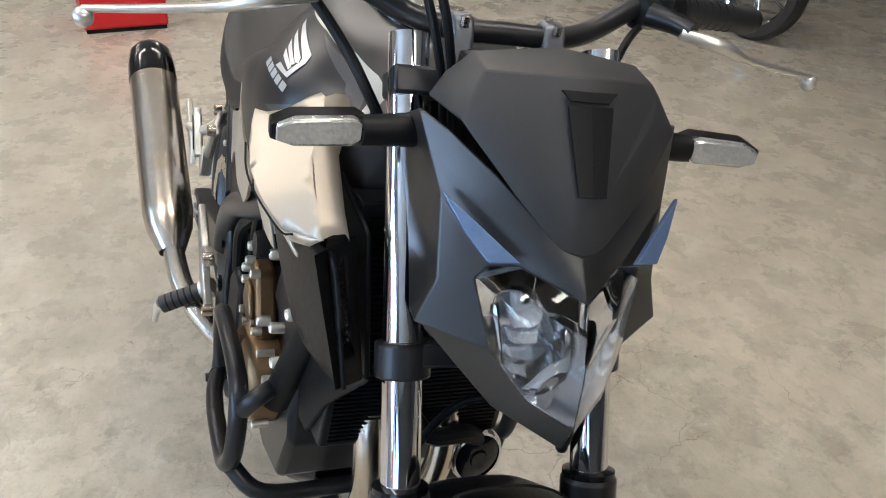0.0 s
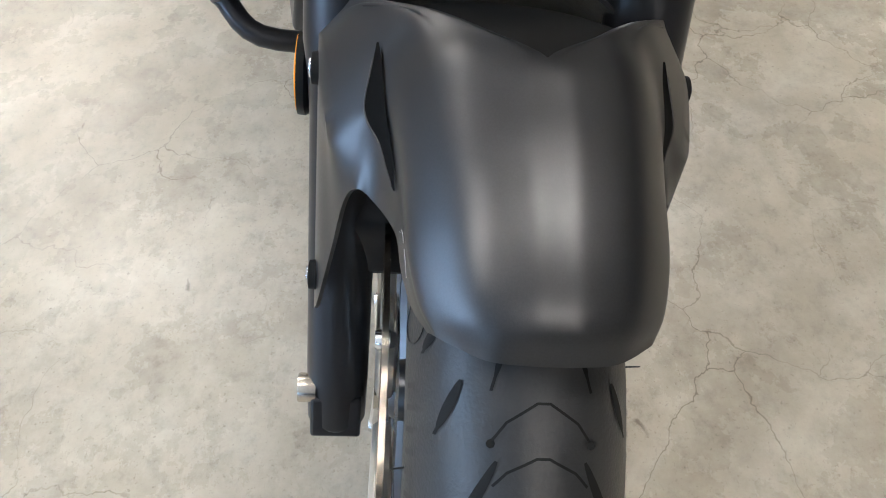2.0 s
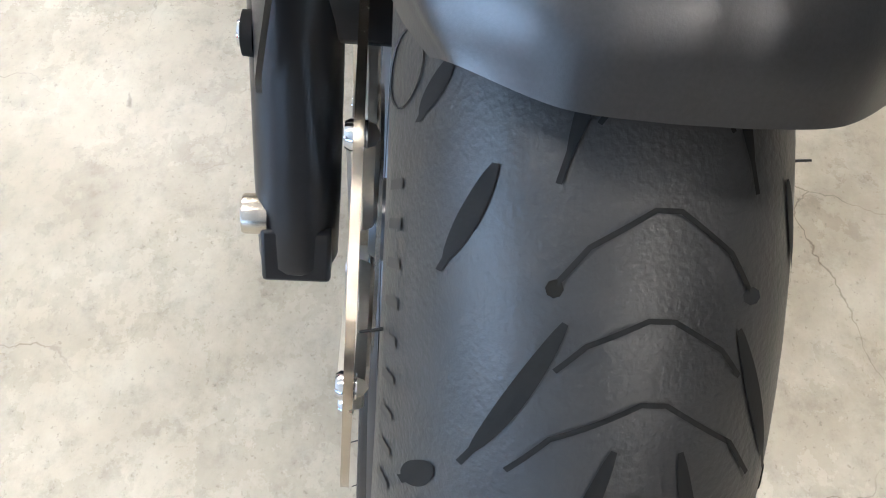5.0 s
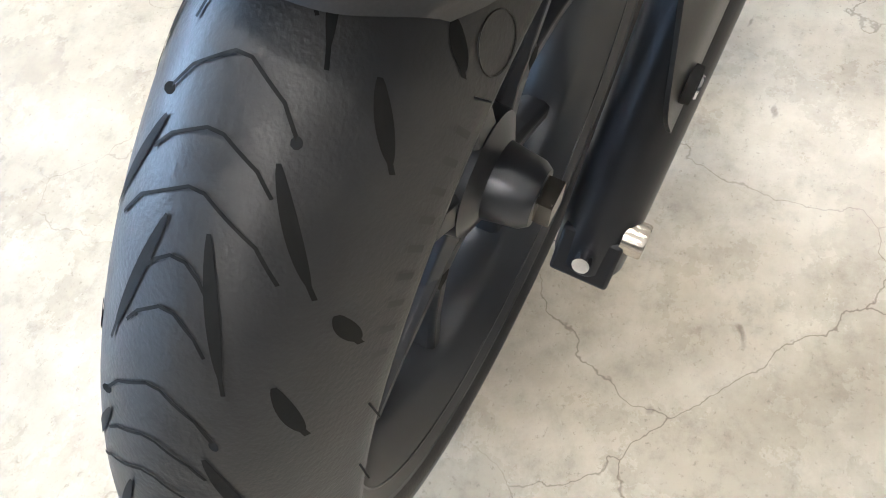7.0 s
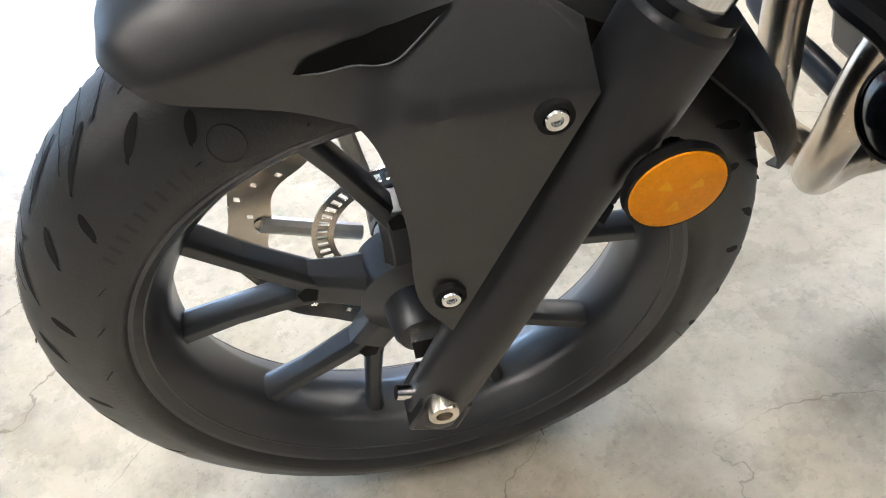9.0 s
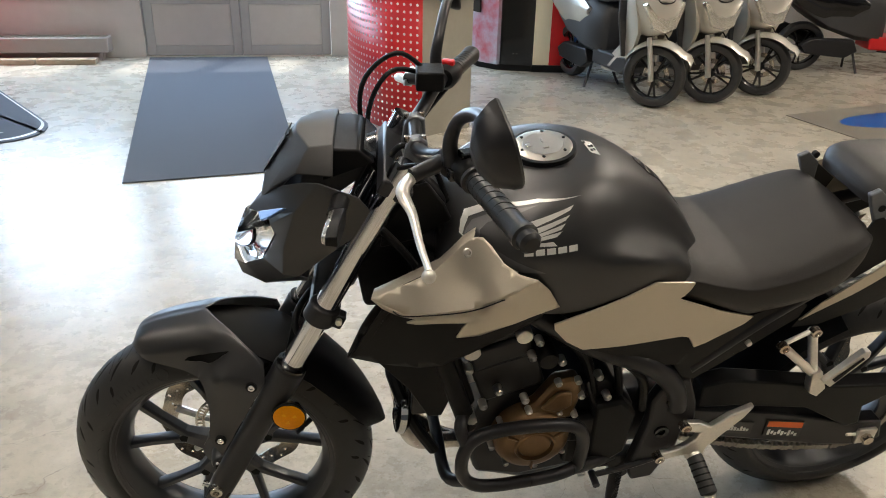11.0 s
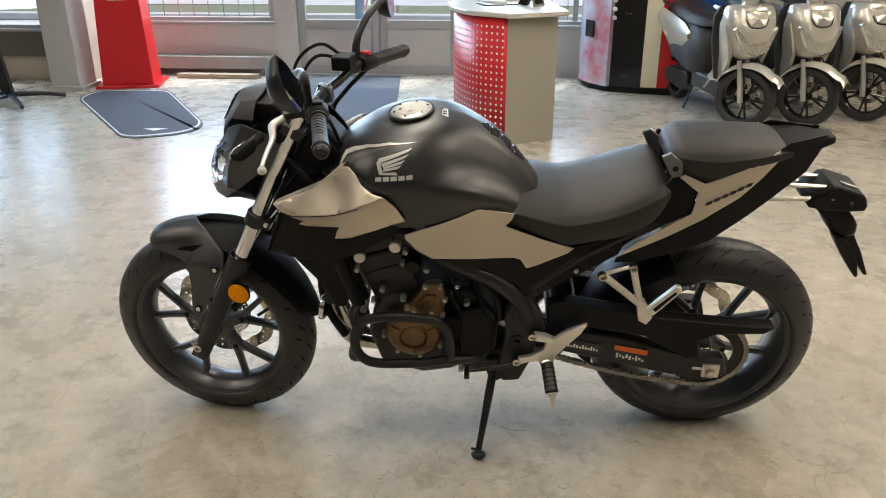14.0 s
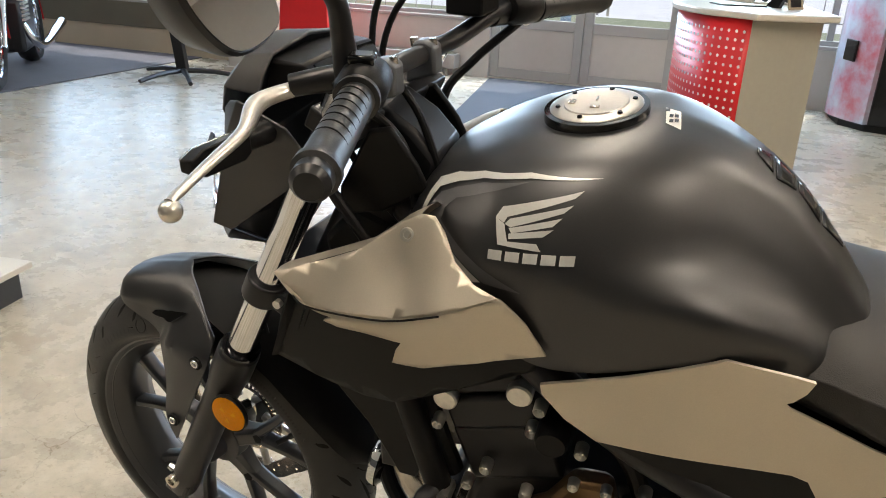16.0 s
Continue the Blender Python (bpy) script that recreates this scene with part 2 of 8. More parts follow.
def smooth_line(pts, steps=6):
    """A Catmull-Rom line through the points."""
    p = [Vector(q) for q in pts]
    if len(p) < 3:
        return p
    p = [2 * p[0] - p[1]] + p + [2 * p[-1] - p[-2]]
    out = []
    for a, b, c, d in zip(p, p[1:], p[2:], p[3:]):
        for i in range(steps):
            t = i / steps
            out.append(0.5 * (2 * b + (c - a) * t + (2 * a - 5 * b + 4 * c - d) * t * t + (3 * b - a - 3 * c + d) * t**3))
    return out + [p[-2]]


def tube(bm, pts, radius, sides=12, steps=6, smoothed=True, caps=True):
    """A pipe along a line; radius is one number or one for each given point."""
    line = smooth_line(pts, steps) if smoothed else [Vector(q) for q in pts]
    rad = [radius] * len(line) if isinstance(radius, (int, float)) else [float(v) for v in np.interp(np.linspace(0, len(pts) - 1, len(line)), range(len(pts)), radius)]
    loops = []
    up = None
    for i, p in enumerate(line):
        d = (line[min(i + 1, len(line) - 1)] - line[max(i - 1, 0)]).normalized()
        if up is None:
            up = d.orthogonal().normalized()
        up = (up - d * up.dot(d)).normalized()
        side = d.cross(up)
        loops.append([p + rad[i] * (math.cos(a) * up + math.sin(a) * side) for a in (2 * math.pi * k / sides for k in range(sides))])
    rings(bm, loops, True, caps)
    return bm


def lathe(bm, profile, m, sides=48, caps=False):
    """Turns a profile of (radius, height) about the z axis of m."""
    loops = [[m @ Vector((r * math.cos(a), r * math.sin(a), h)) for a in (2 * math.pi * k / sides for k in range(sides))] for r, h in profile]
    rings(bm, loops, True, caps)
    return bm


def rod(bm, a, b, ra, rb=None, sides=16):
    return tube(bm, [a, b], [ra, ra if rb is None else rb], sides, smoothed=False)


def slab(bm, outline, y0, y1, axis="y"):
    """An outline, in x and z, pulled out between two y."""
    f = {"y": lambda a, b, d: (a, d, b), "z": lambda a, b, d: (a, b, d), "x": lambda a, b, d: (d, a, b)}[axis]
    lo, hi = [[bm.verts.new(f(a, b, d)) for a, b in outline] for d in (y0, y1)]
    n = len(lo)
    bm.faces.new(lo[::-1])
    bm.faces.new(hi)
    for i in range(n):
        bm.faces.new((lo[i], lo[(i + 1) % n], hi[(i + 1) % n], hi[i]))
    return lo + hi


def field(points):
    """A smooth depth over x and z through some known spots (thin plate)."""
    p = np.array(points, float)
    u = lambda d: np.where(d > 1e-9, d * d * np.log(d + 1e-12), 0)  # noqa: E731
    n = len(p)
    a = np.zeros((n + 3, n + 3))
    a[:n, :n] = u(np.linalg.norm(p[:, None, :2] - p[None, :, :2], axis=2)) + 1e-6 * np.eye(n)
    a[:n, n] = a[n, :n] = 1
    a[:n, n + 1 :], a[n + 1 :, :n] = p[:, :2], p[:, :2].T
    w = np.linalg.solve(a, np.r_[p[:, 2], 0, 0, 0])
    return lambda x, z: float(w[:n] @ u(np.hypot(p[:, 0] - x, p[:, 1] - z)) + w[n] + w[n + 1] * x + w[n + 2] * z)


def panel(outline, depth, side=-1, cell=0.02):
    """A bodywork sheet: the outline in x and z, cut into small cells and bent to y = side * depth(x, z)."""
    bm = bmesh.new()
    bm.faces.new([bm.verts.new((x, 0, z)) for x, z in outline])
    bm.normal_update()
    bmesh.ops.triangulate(bm, faces=bm.faces, ngon_method="EAR_CLIP")
    for k in (0, 2):
        vals = [(x, z)[k // 2] for x, z in outline]
        c = min(vals) + cell
        while c < max(vals):
            co, no = Vector((0, 0, 0)), Vector((0, 0, 0))
            co[k], no[k] = c, 1
            bmesh.ops.bisect_plane(bm, geom=bm.verts[:] + bm.edges[:] + bm.faces[:], plane_co=co, plane_no=no)
            c += cell
    for v in bm.verts:
        v.co.y = side * depth(v.co.x, v.co.z)
    bm.normal_update()
    return bm

# ---- the room ----
def setting(name, bm, mat, label="", bevel=0.0, smooth=0):
    return tagged(part(name, bm, mat, None, label, smooth, bevel), kind="structure")


PAINTW = material("white_wall_paint", (0.45, 0.44, 0.425), 0.55, grain=0.05, scale=15, bump=0.1, bscale=200, stain=(0.37, 0.355, 0.335), mix=0.35, mscale=1.2)
BEIGEW = material("beige_wall_paint", (0.5, 0.42, 0.31), 0.6, grain=0.06, scale=12, bump=0.1, bscale=180, stain=(0.4, 0.33, 0.24), mix=0.3)
OLIVE = material("olive_panel_paint", (0.13, 0.115, 0.08), 0.5, grain=0.1, scale=12, stain=(0.09, 0.08, 0.06), mix=0.4)
DARKW = material("dark_wall_paint", (0.09, 0.088, 0.085), 0.6, grain=0.08, scale=12, bump=0.1, bscale=180, stain=(0.12, 0.115, 0.11), mix=0.3, mscale=1)
PANE = material("window_glass", (0.97, 0.98, 1.0), 0.0, 0.0, Transmission_Weight=1.0, IOR=1.45)
PAVE = material("outdoor_concrete", (0.62, 0.62, 0.61), 0.8, grain=0.15, scale=3, bump=0.3, bscale=60, stain=(0.5, 0.5, 0.49), mix=0.4, mscale=0.6)
LAWN = material("grass_green", (0.2, 0.22, 0.13), 0.9, grain=0.5, scale=14, bump=1.0, bscale=80)
HEATER = material("heater_enamel", (0.3, 0.29, 0.28), 0.5, grain=0.06, scale=20)
TIMBER = material("worn_timber", (0.34, 0.28, 0.2), 0.7, grain=0.3, scale=18, bump=0.3, bscale=90)
CARPET = material("grey_carpet", (0.13, 0.13, 0.15), 0.95, grain=0.35, scale=300, bump=0.8, bscale=400, stain=(0.09, 0.09, 0.1), mix=0.4)

NY = 6.0
setting("floor", boxes((-9, 9, -6, NY, -0.1, 0)), FLOOR, "polished beige concrete showroom floor with stains and fine cracks")
# South and west walls are unseen, coloured dark to deepen the bike's reflections.
setting("wall_south", boxes((-9, 9, -6.2, -6, 0, 3.3)), DARKW)
setting("wall_west", boxes((-9.2, -9, -6.2, NY + 0.2, 0, 3.3)), DARKW)
setting("wall_east", boxes((9, 9.2, -6.2, NY + 0.2, 0, 3.3)), PAINTW)
setting("ceiling", boxes((-9.2, 9.2, -6.2, NY + 0.2, 3.3, 3.5)), CEILW, "white painted showroom ceiling")
# glazed north wall: parapets, posts, lintel; solid east of the windows
setting("wall_north", boxes((-3.42, -1.65, NY, NY + 0.2, 0, 0.52), (0.46, 2.35, NY, NY + 0.2, 0, 0.5), (-1.65, -1.42, NY - 0.02, NY + 0.2, 0, 2.5), (0.24, 0.46, NY - 0.02, NY + 0.2, 0, 2.5), (2.35, 9, NY, NY + 0.2, 0, 3.3), (-3.42, 2.35, NY, NY + 0.2, 2.5, 3.3)), PAINTW, "pale painted wall with a glazed front")
setting("wall_northwest", boxes((-9, -3.62, 5.45, 5.65, 0, 0.24), (-9, -3.62, 5.45, 5.65, 2.5, 3.3), (-3.66, -3.42, 5.45, NY + 0.2, 0, 3.3)), BEIGEW, "beige plastered wall")
setting("wall_panel", boxes((-9, -3.63, 5.43, 5.6, 0.24, 0.48)), OLIVE, "dark olive band below the side window", 0.004)


def window(name, x0, x1, z0, z1, y, mullions=(), label="pale framed showroom window"):
    fr = setting(name, boxes((x0, x1, y - 0.015, y + 0.09, z0, z0 + 0.05), (x0, x1, y, y + 0.08, z1 - 0.05, z1), (x0, x0 + 0.05, y, y + 0.08, z0 + 0.05, z1 - 0.05), (x1 - 0.05, x1, y, y + 0.08, z0 + 0.05, z1 - 0.05)), FRAMEW, label, 0.004)
    xs = [x0 + 0.05, *mullions, x1 - 0.05]
    for x in mullions:
        part("mullion", boxes((x - 0.025, x + 0.025, y + 0.004, y + 0.076, z0 + 0.05, z1 - 0.05)), FRAMEW, fr, bevel=0.004)
    for a, b in zip(xs, xs[1:]):
        g = part("pane", boxes((a - 0.004, b + 0.004, y + 0.036, y + 0.044, z0 + 0.046, z1 - 0.046)), PANE, fr, "clear window pane", smooth=0)
        g.visible_shadow = False
    part("window_sill", boxes((x0 - 0.03, x1 + 0.03, y - 0.06, y - 0.016, z0 - 0.02, z0 + 0.012)), FRAMEW, fr, bevel=0.006)
    return fr


window("window_1", -3.4, -1.66, 0.52, 2.5, NY + 0.04)
window("window_2", 0.47, 2.34, 0.5, 2.5, NY + 0.04, (1.4,))
window("window_3", -8.6, -3.7, 0.49, 2.5, 5.5, (-7.0, -5.3), "dark framed side window")


def door_leaf(name, x0, x1, handle):
    y = NY + 0.02
    d = setting(name, boxes((x0, x0 + 0.08, y, y + 0.06, 0.01, 2.1), (x1 - 0.08, x1, y, y + 0.06, 0.01, 2.1), (x0 + 0.08, x1 - 0.08, y, y + 0.06, 0.01, 0.1), (x0 + 0.08, x1 - 0.08, y, y + 0.06, 0.46, 0.55), (x0 + 0.08, x1 - 0.08, y, y + 0.06, 2.02, 2.1)), FRAMEW, "pale framed glass entrance door leaf", 0.005)
    part("door_panel", boxes((x0 + 0.078, x1 - 0.078, y + 0.014, y + 0.046, 0.098, 0.462)), PAINTW, d, "pale lower door panel", smooth=0, bevel=0.004)
    g = part("pane", boxes((x0 + 0.076, x1 - 0.076, y + 0.026, y + 0.034, 0.546, 2.024)), PANE, d, "clear door glass", smooth=0)
    g.visible_shadow = False
    bm = bmesh.new()
    tube(bm, [(handle, y, 0.95), (handle, y - 0.05, 0.93), (handle + 0.03, y - 0.06, 0.8), (handle + 0.01, y - 0.06, 0.68), (handle - 0.02, y - 0.05, 0.64), (handle - 0.02, y, 0.63)], 0.011, 10)
    part("door_handle", bm, CHROME, d, "curved metal pull handle")
    part("lock", boxes((handle + 0.05, handle + 0.075, y - 0.008, y + 0.002, 0.62, 0.7)), ALU, d, bevel=0.003)


door_leaf("door_1", -1.415, -0.572, -0.7)
door_leaf("door_2", -0.568, 0.235, -0.44)
setting("door_transom", boxes((-1.42, 0.24, NY + 0.01, NY + 0.12, 2.1, 2.5)), FRAMEW, "pale panel over the entrance door")
setting("door_threshold", boxes((-1.42, 0.24, NY + 0.002, NY + 0.2, 0, 0.009)), ALU, "metal door threshold")
setting("baseboard", boxes((2.36, 9, NY - 0.014, NY, 0, 0.07)), HEATER)
# outside
setting("ground", boxes((-80, 80, NY + 0.2, 140, -0.12, -0.02)), PAVE, "sunlit pale concrete forecourt")
setting("lawn", boxes((-40, 40, 11.5, 13.5, -0.02, 0.06)), LAWN, "strip of grass across the forecourt")
setting("kerb", boxes((-40, 40, 11.2, 11.5, -0.02, 0.1)), PAVE, "pale concrete kerb", 0.02)
fence = thing("fence", "thin wire mesh grille outside the window", "fence", group="")
wire = part("wire", boxes((-0.004, 0.004, -0.004, 0.004, 0, 2.4)), HEATER, fence, smooth=0)
wire.location = (-3.35, NY + 0.42, -0.02)
for i in range(1, 11):
    ob = new("wire", wire.data)
    ob.parent, ob.location = fence, (-3.35 + 0.168 * i, NY + 0.42, -0.02)
for i in range(14):
    ob = new("wire", wire.data)
    ob.parent, ob.location = fence, (0.5 + 0.168 * i, NY + 0.42, -0.02)
for z in (0.2, 0.66, 1.1, 1.6, 2.1):
    for x0, x1 in ((-3.38, -1.65), (0.48, 2.72)):
        part("rail", boxes((x0, x1, NY + 0.426, NY + 0.434, z - 0.005, z + 0.005)), HEATER, fence, smooth=0)
post = thing("bollard", "blue-grey steel post on the forecourt", "bollard", pose(-1.42, 9.2, -0.02))
bm = bmesh.new()
lathe(bm, [(0.0, 0.0), (0.13, 0.0), (0.13, 0.02), (0.07, 0.03), (0.065, 1.1), (0.0, 1.12)], Matrix.Identity(4), 20)
part("post", bm, material("blue_grey_steel", (0.2, 0.3, 0.4), 0.5, grain=0.1), post)

# ---- fittings along the walls ----
ht = thing("heater", "grey enamelled low convector under the window", "heater", pose(0, 0, 0))
part("casing", boxes((-2.98, -1.7, NY - 0.17, NY - 0.012, 0.07, 0.2)), HEATER, ht, bevel=0.008)
for x in (-2.9, -1.78):
    part("foot", boxes((x - 0.015, x + 0.015, NY - 0.15, NY - 0.04, 0, 0.071)), HEATER, ht)
for k in range(20):
    part("grille_slat", boxes((-2.95 + 0.062 * k, -2.9 + 0.062 * k, NY - 0.14, NY - 0.04, 0.2, 0.204)), OLIVE, ht, smooth=0)
for x0, x1 in ((-2.62, -2.28), (-2.26, -1.78)):
    tb = thing("timber_block", "worn timber block lying before the heater", "timber", pose(x0, NY - 0.34, 0))
    part("block", boxes((0, x1 - x0, 0, 0.1, 0, 0.045)), TIMBER, tb, bevel=0.005)
bk = thing("floor_mat", "plain dark grey entrance mat on the concrete", "mat")
bm = bmesh.new()
slab(bm, [(-0.84, 2.53), (0.06, 2.68), (-0.35, 5.95), (-1.39, 5.95)], 0.0, 0.008, "z")
part("mat", bm, MATF, bk, bevel=0.003)
mt = thing("floor_mat", "dark grey display mat with a white border line", "mat")


def rounded(pts, r, n=5):
    out = []
    for a, b, c in zip(pts[-1:] + pts[:-1], pts, pts[1:] + pts[:1]):
        a, b, c = V2(a), V2(b), V2(c)
        p, q = b + (a - b).normalized() * r, b + (c - b).normalized() * r
        out += [tuple(p.lerp(b, t).lerp(b.lerp(q, t), t)) for t in np.linspace(0, 1, n)]
    return out


def V2(p):
    return Vector((p[0], p[1]))


MATO = [(-3.1, 4.6), (-1.95, 3.18), (-1.55, 3.38), (-1.52, 3.66), (-2.43, 5.03), (-3.1, 4.97)]
cen = (-2.35, 4.2)
shrink = lambda k: rounded([(cen[0] + (x - cen[0]) * k, cen[1] + (y - cen[1]) * k) for x, y in MATO], 0.16 * k)  # noqa: E731
bm = bmesh.new()
slab(bm, shrink(1.0), 0.0, 0.006, "z")
part("mat", bm, MATF, mt, smooth=0)
bm = bmesh.new()
rings(bm, [[(x, y, 0.0072) for x, y in shrink(k)] for k in (0.965, 0.935)], True, False)
part("border_line", bm, WHITE, mt, "white border line", smooth=0)
bm = bmesh.new()
bm.faces.new([bm.verts.new((x, y, 0.0072)) for x, y in ((-1.95, 3.5), (-1.84, 3.44), (-1.76, 3.53), (-1.81, 3.52), (-1.87, 3.52))])
part("emblem", bm, WHITE, mt, "white emblem shape", smooth=0)
rm = thing("floor_mat", "grey mat with a blue oval on the concrete", "mat")
bm = bmesh.new()
slab(bm, [(3.43, 3.62), (3.6, 2.92), (5.4, 3.3), (5.2, 4.1)], 0.0, 0.006, "z")
part("mat", bm, material("grey_mat", (0.2, 0.18, 0.15), 0.9, grain=0.3, scale=200, bump=0.4), rm, bevel=0.002)
bm = bmesh.new()
bm.faces.new([bm.verts.new((4.25 + 0.55 * math.cos(t) - 0.1 * math.sin(t), 3.45 + 0.12 * math.cos(t) + 0.17 * math.sin(t), 0.0072)) for t in np.linspace(0, 2 * math.pi, 33)[:-1]])
part("oval", bm, BLUE, rm, "dark blue oval", smooth=0)
setting("carpet", boxes((-8.9, -4.2, 3.0, 5.42, 0, 0.01)), CARPET, "grey carpet on the concrete floor")

# ---- the motorcycle ----
BIKE = pose(0, 0.041, 0, 10.26, 0, 2.66)
moto = thing("motorcycle", "dark grey and silver naked motorcycle leaning on its side stand", "motorcycle", BIKE)
V = Vector


def about(centre, shift, *turns):
    """Turns about a centre, the first named last, then a shift."""
    m = Matrix.Translation(V(centre) + V(shift))
    for angle, axis in turns:
        m = m @ Matrix.Rotation(radians(angle), 4, axis)
    return m @ Matrix.Translation(-V(centre))


# the steering, turned to the left lock side: everything on the fork turns about the steering axis
RAKE = 26.6
STEER = about((0.043, 0, 0.3), (0, 0, 0), (-7.61, V((math.sin(radians(RAKE)), 0, math.cos(radians(RAKE))))))
AXLE = V((0.004, 0, 0.304))


def fpart(name, bm, mat, label="", **kw):
    """A part of the turned front end."""
    ob = part(name, bm, mat, moto, label, **kw)
    ob.matrix_basis = STEER
    return ob


# ---- wheels ----
def tyre_radius(y, r, w):
    k = min(abs(y) / (w / 2), 1)
    return r - 0.04 * k * k - 0.025 * k**6


def arc_of(x, z):
    """From the angle ahead of the top (degrees) and radius to a point beside an axle at x, z."""
    return lambda phi, rad, y: V((x - rad * math.sin(radians(phi)), y, z + rad * math.cos(radians(phi))))


def build_wheel(name, x, z, r, w, hub_w, label, repeats, first, maker, spin=20):
    wheel = maker(name, boxes((x - 0.012, x + 0.012, -hub_w - 0.012, hub_w + 0.012, z - 0.012, z + 0.012)), STEEL, label)
    c = Matrix.Translation((x, 0, z)) @ Matrix.Rotation(radians(-90), 4, "X")
    bead = r - 0.076
    half = [(0, r)] + [(k, tyre_radius(k * w / 2, r, w)) for k in (0.12, 0.22, 0.32, 0.42, 0.52, 0.6, 0.7, 0.78, 0.85, 0.92, 0.97, 1.0)] + [(0.985, r - 0.072), (0.93, bead), (0.8, bead - 0.004)]
    prof = [(rr, -k * w / 2) for k, rr in half[::-1]] + [(rr, k * w / 2) for k, rr in half[1:]]
    bm = bmesh.new()
    lathe(bm, prof, c, 128)
    part("tyre", bm, RUBBER, wheel, "black rubber road tyre with chevron tread", 60)
    p = arc_of(x, z)

    def strip(bm, line, width, taper=True):
        rows = []
        n0 = len(line) - 1
        for i in range(n0 + 1):
            a, b = line[max(i - 1, 0)], line[min(i + 1, n0)]
            dphi, dy = radians(b[0] - a[0]) * r, b[1] - a[1]
            n = math.hypot(dphi, dy) or 1
            q = width * (0.3 + 0.7 * math.sin(math.pi * min(i / n0 * 1.15, 1)) ** 0.7 if taper else 1) / 2
            rows.append([(line[i][0] + s * math.degrees(-dy / n * q / r), line[i][1] + s * dphi / n * q) for s in (-1, 0, 1)])
        vs = [[bm.verts.new(p(ph, tyre_radius(y, r, w) + 0.0006, y)) for ph, y in row] for row in rows]
        for a, b in zip(vs, vs[1:]):
            for j in (0, 1):
                bm.faces.new((a[j], a[j + 1], b[j + 1], b[j]))

    def fine(line, n=5):
        return [tuple(np.add(a, np.multiply(np.subtract(b, a), k / n))) for a, b in zip(line, line[1:]) for k in range(n)] + [line[-1]]

    k = w / 0.122
    thin, wide = bmesh.new(), bmesh.new()
    step = 360 / repeats
    for i in range(repeats):
        o = first + i * step
        ch = lambda apex, reach, drop: [(o + apex + drop, -reach * k), (o + apex + drop * 0.5, -reach * 0.72 * k), (o + apex, -0.003 * k), (o + apex, 0.003 * k), (o + apex + drop * 0.5, reach * 0.72 * k), (o + apex + drop, reach * k)]  # noqa: E731
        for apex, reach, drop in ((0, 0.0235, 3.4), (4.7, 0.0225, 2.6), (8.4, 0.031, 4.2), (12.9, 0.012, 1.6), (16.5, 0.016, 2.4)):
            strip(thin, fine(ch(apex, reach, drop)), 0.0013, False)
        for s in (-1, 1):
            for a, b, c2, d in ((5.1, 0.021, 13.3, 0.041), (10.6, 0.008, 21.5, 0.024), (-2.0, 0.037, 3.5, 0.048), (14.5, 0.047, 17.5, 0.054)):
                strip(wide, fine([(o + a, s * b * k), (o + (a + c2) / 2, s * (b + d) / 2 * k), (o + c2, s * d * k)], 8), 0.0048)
            q = p(o + 3.6, tyre_radius(0.0238 * k, r, w) + 0.0009, s * 0.0238 * k)
            n = (q - V((x, s * 0.0238 * k * 0.5, z))).normalized()
            e1 = n.orthogonal().normalized()
            e2 = n.cross(e1)
            thin.faces.new([thin.verts.new(q + 0.0022 * (math.cos(t) * e1 + math.sin(t) * e2)) for t in np.linspace(0, 2 * math.pi, 9)[:-1]])
    # Dark strips just above the rubber stand in for shade in the tread.
    stuff("tread_line", thin, SHADETRIM, wheel, "thin black tread cuts", smooth=0)
    stuff("tread_groove", wide, SHADETRIM, wheel, "wide black tread grooves", smooth=0)
    # rubber hairs of a new tyre
    bm = bmesh.new()
    rnd = random.Random(4)
    for i in range(26):
        a = first + i * 13.8 + 9 * rnd.random()
        y = rnd.choice((-1, 1)) * (0.47 + 0.03 * rnd.random()) * w
        s = 1 if y > 0 else -1
        q = p(a, tyre_radius(y, r, w), y)
        rod(bm, q, q + V((0, s * 0.006, 0)) + 0.004 * (q - V((x, 0, z))).normalized(), 0.0006, 0.0004, 5)
    stuff("tyre_hair", bm, RUBBER, wheel)
    # raised rings and bars of the sidewall writing, and a round mark on each wall
    KS = [j / 20 for j in range(21)]
    DROP = [r - tyre_radius(j * w / 2, r, w) for j in KS]
    bm = bmesh.new()
    for s in (-1, 1):
        for rad in (bead + 0.004, bead + 0.0085):
            lathe(bm, [(rad - 0.0008, s * 0.475 * w), (rad, s * (0.475 * w + 0.0022)), (rad + 0.0008, s * 0.475 * w)], c, 96)
        for start, count, tall in ((28, 9, 0.009), (150, 9, 0.009), (208, 12, 0.009), (78, 14, 0.004), (300, 18, 0.004)):
            for j in range(count):
                a0 = start + j * (2.6 if tall > 0.005 else 1.5)
                for b0 in ((0, 1.5), (0.1, 0.5)):
                    ph, rr0 = a0 + b0[0] * 0.9, bead + 0.017
                    wide_at = lambda rr: w / 2 * float(np.interp(r - rr, DROP, KS))  # noqa: E731
                    qa = [p(ph + dp, rr0 + dr, s * wide_at(rr0 + dr)) for dp, dr in ((0, 0), (0.45 * b0[1], 0), (0.45 * b0[1], tall), (0, tall))]
                    bm.faces.new([bm.verts.new(v + V((0, s * 0.0006, 0))) for v in qa])
    for s in (-1, 1):
        ring = []
        for t in np.linspace(0, 2 * math.pi, 29):
            rr = r - 0.052 + 0.0115 * math.cos(t)
            ring.append(p(20.7 + math.degrees(0.0115 * math.sin(t) / rr), rr, s * (w / 2 * float(np.interp(r - rr, DROP, KS)) + 0.0003)))
        tube(bm, ring, 0.00045, 4, smoothed=False)
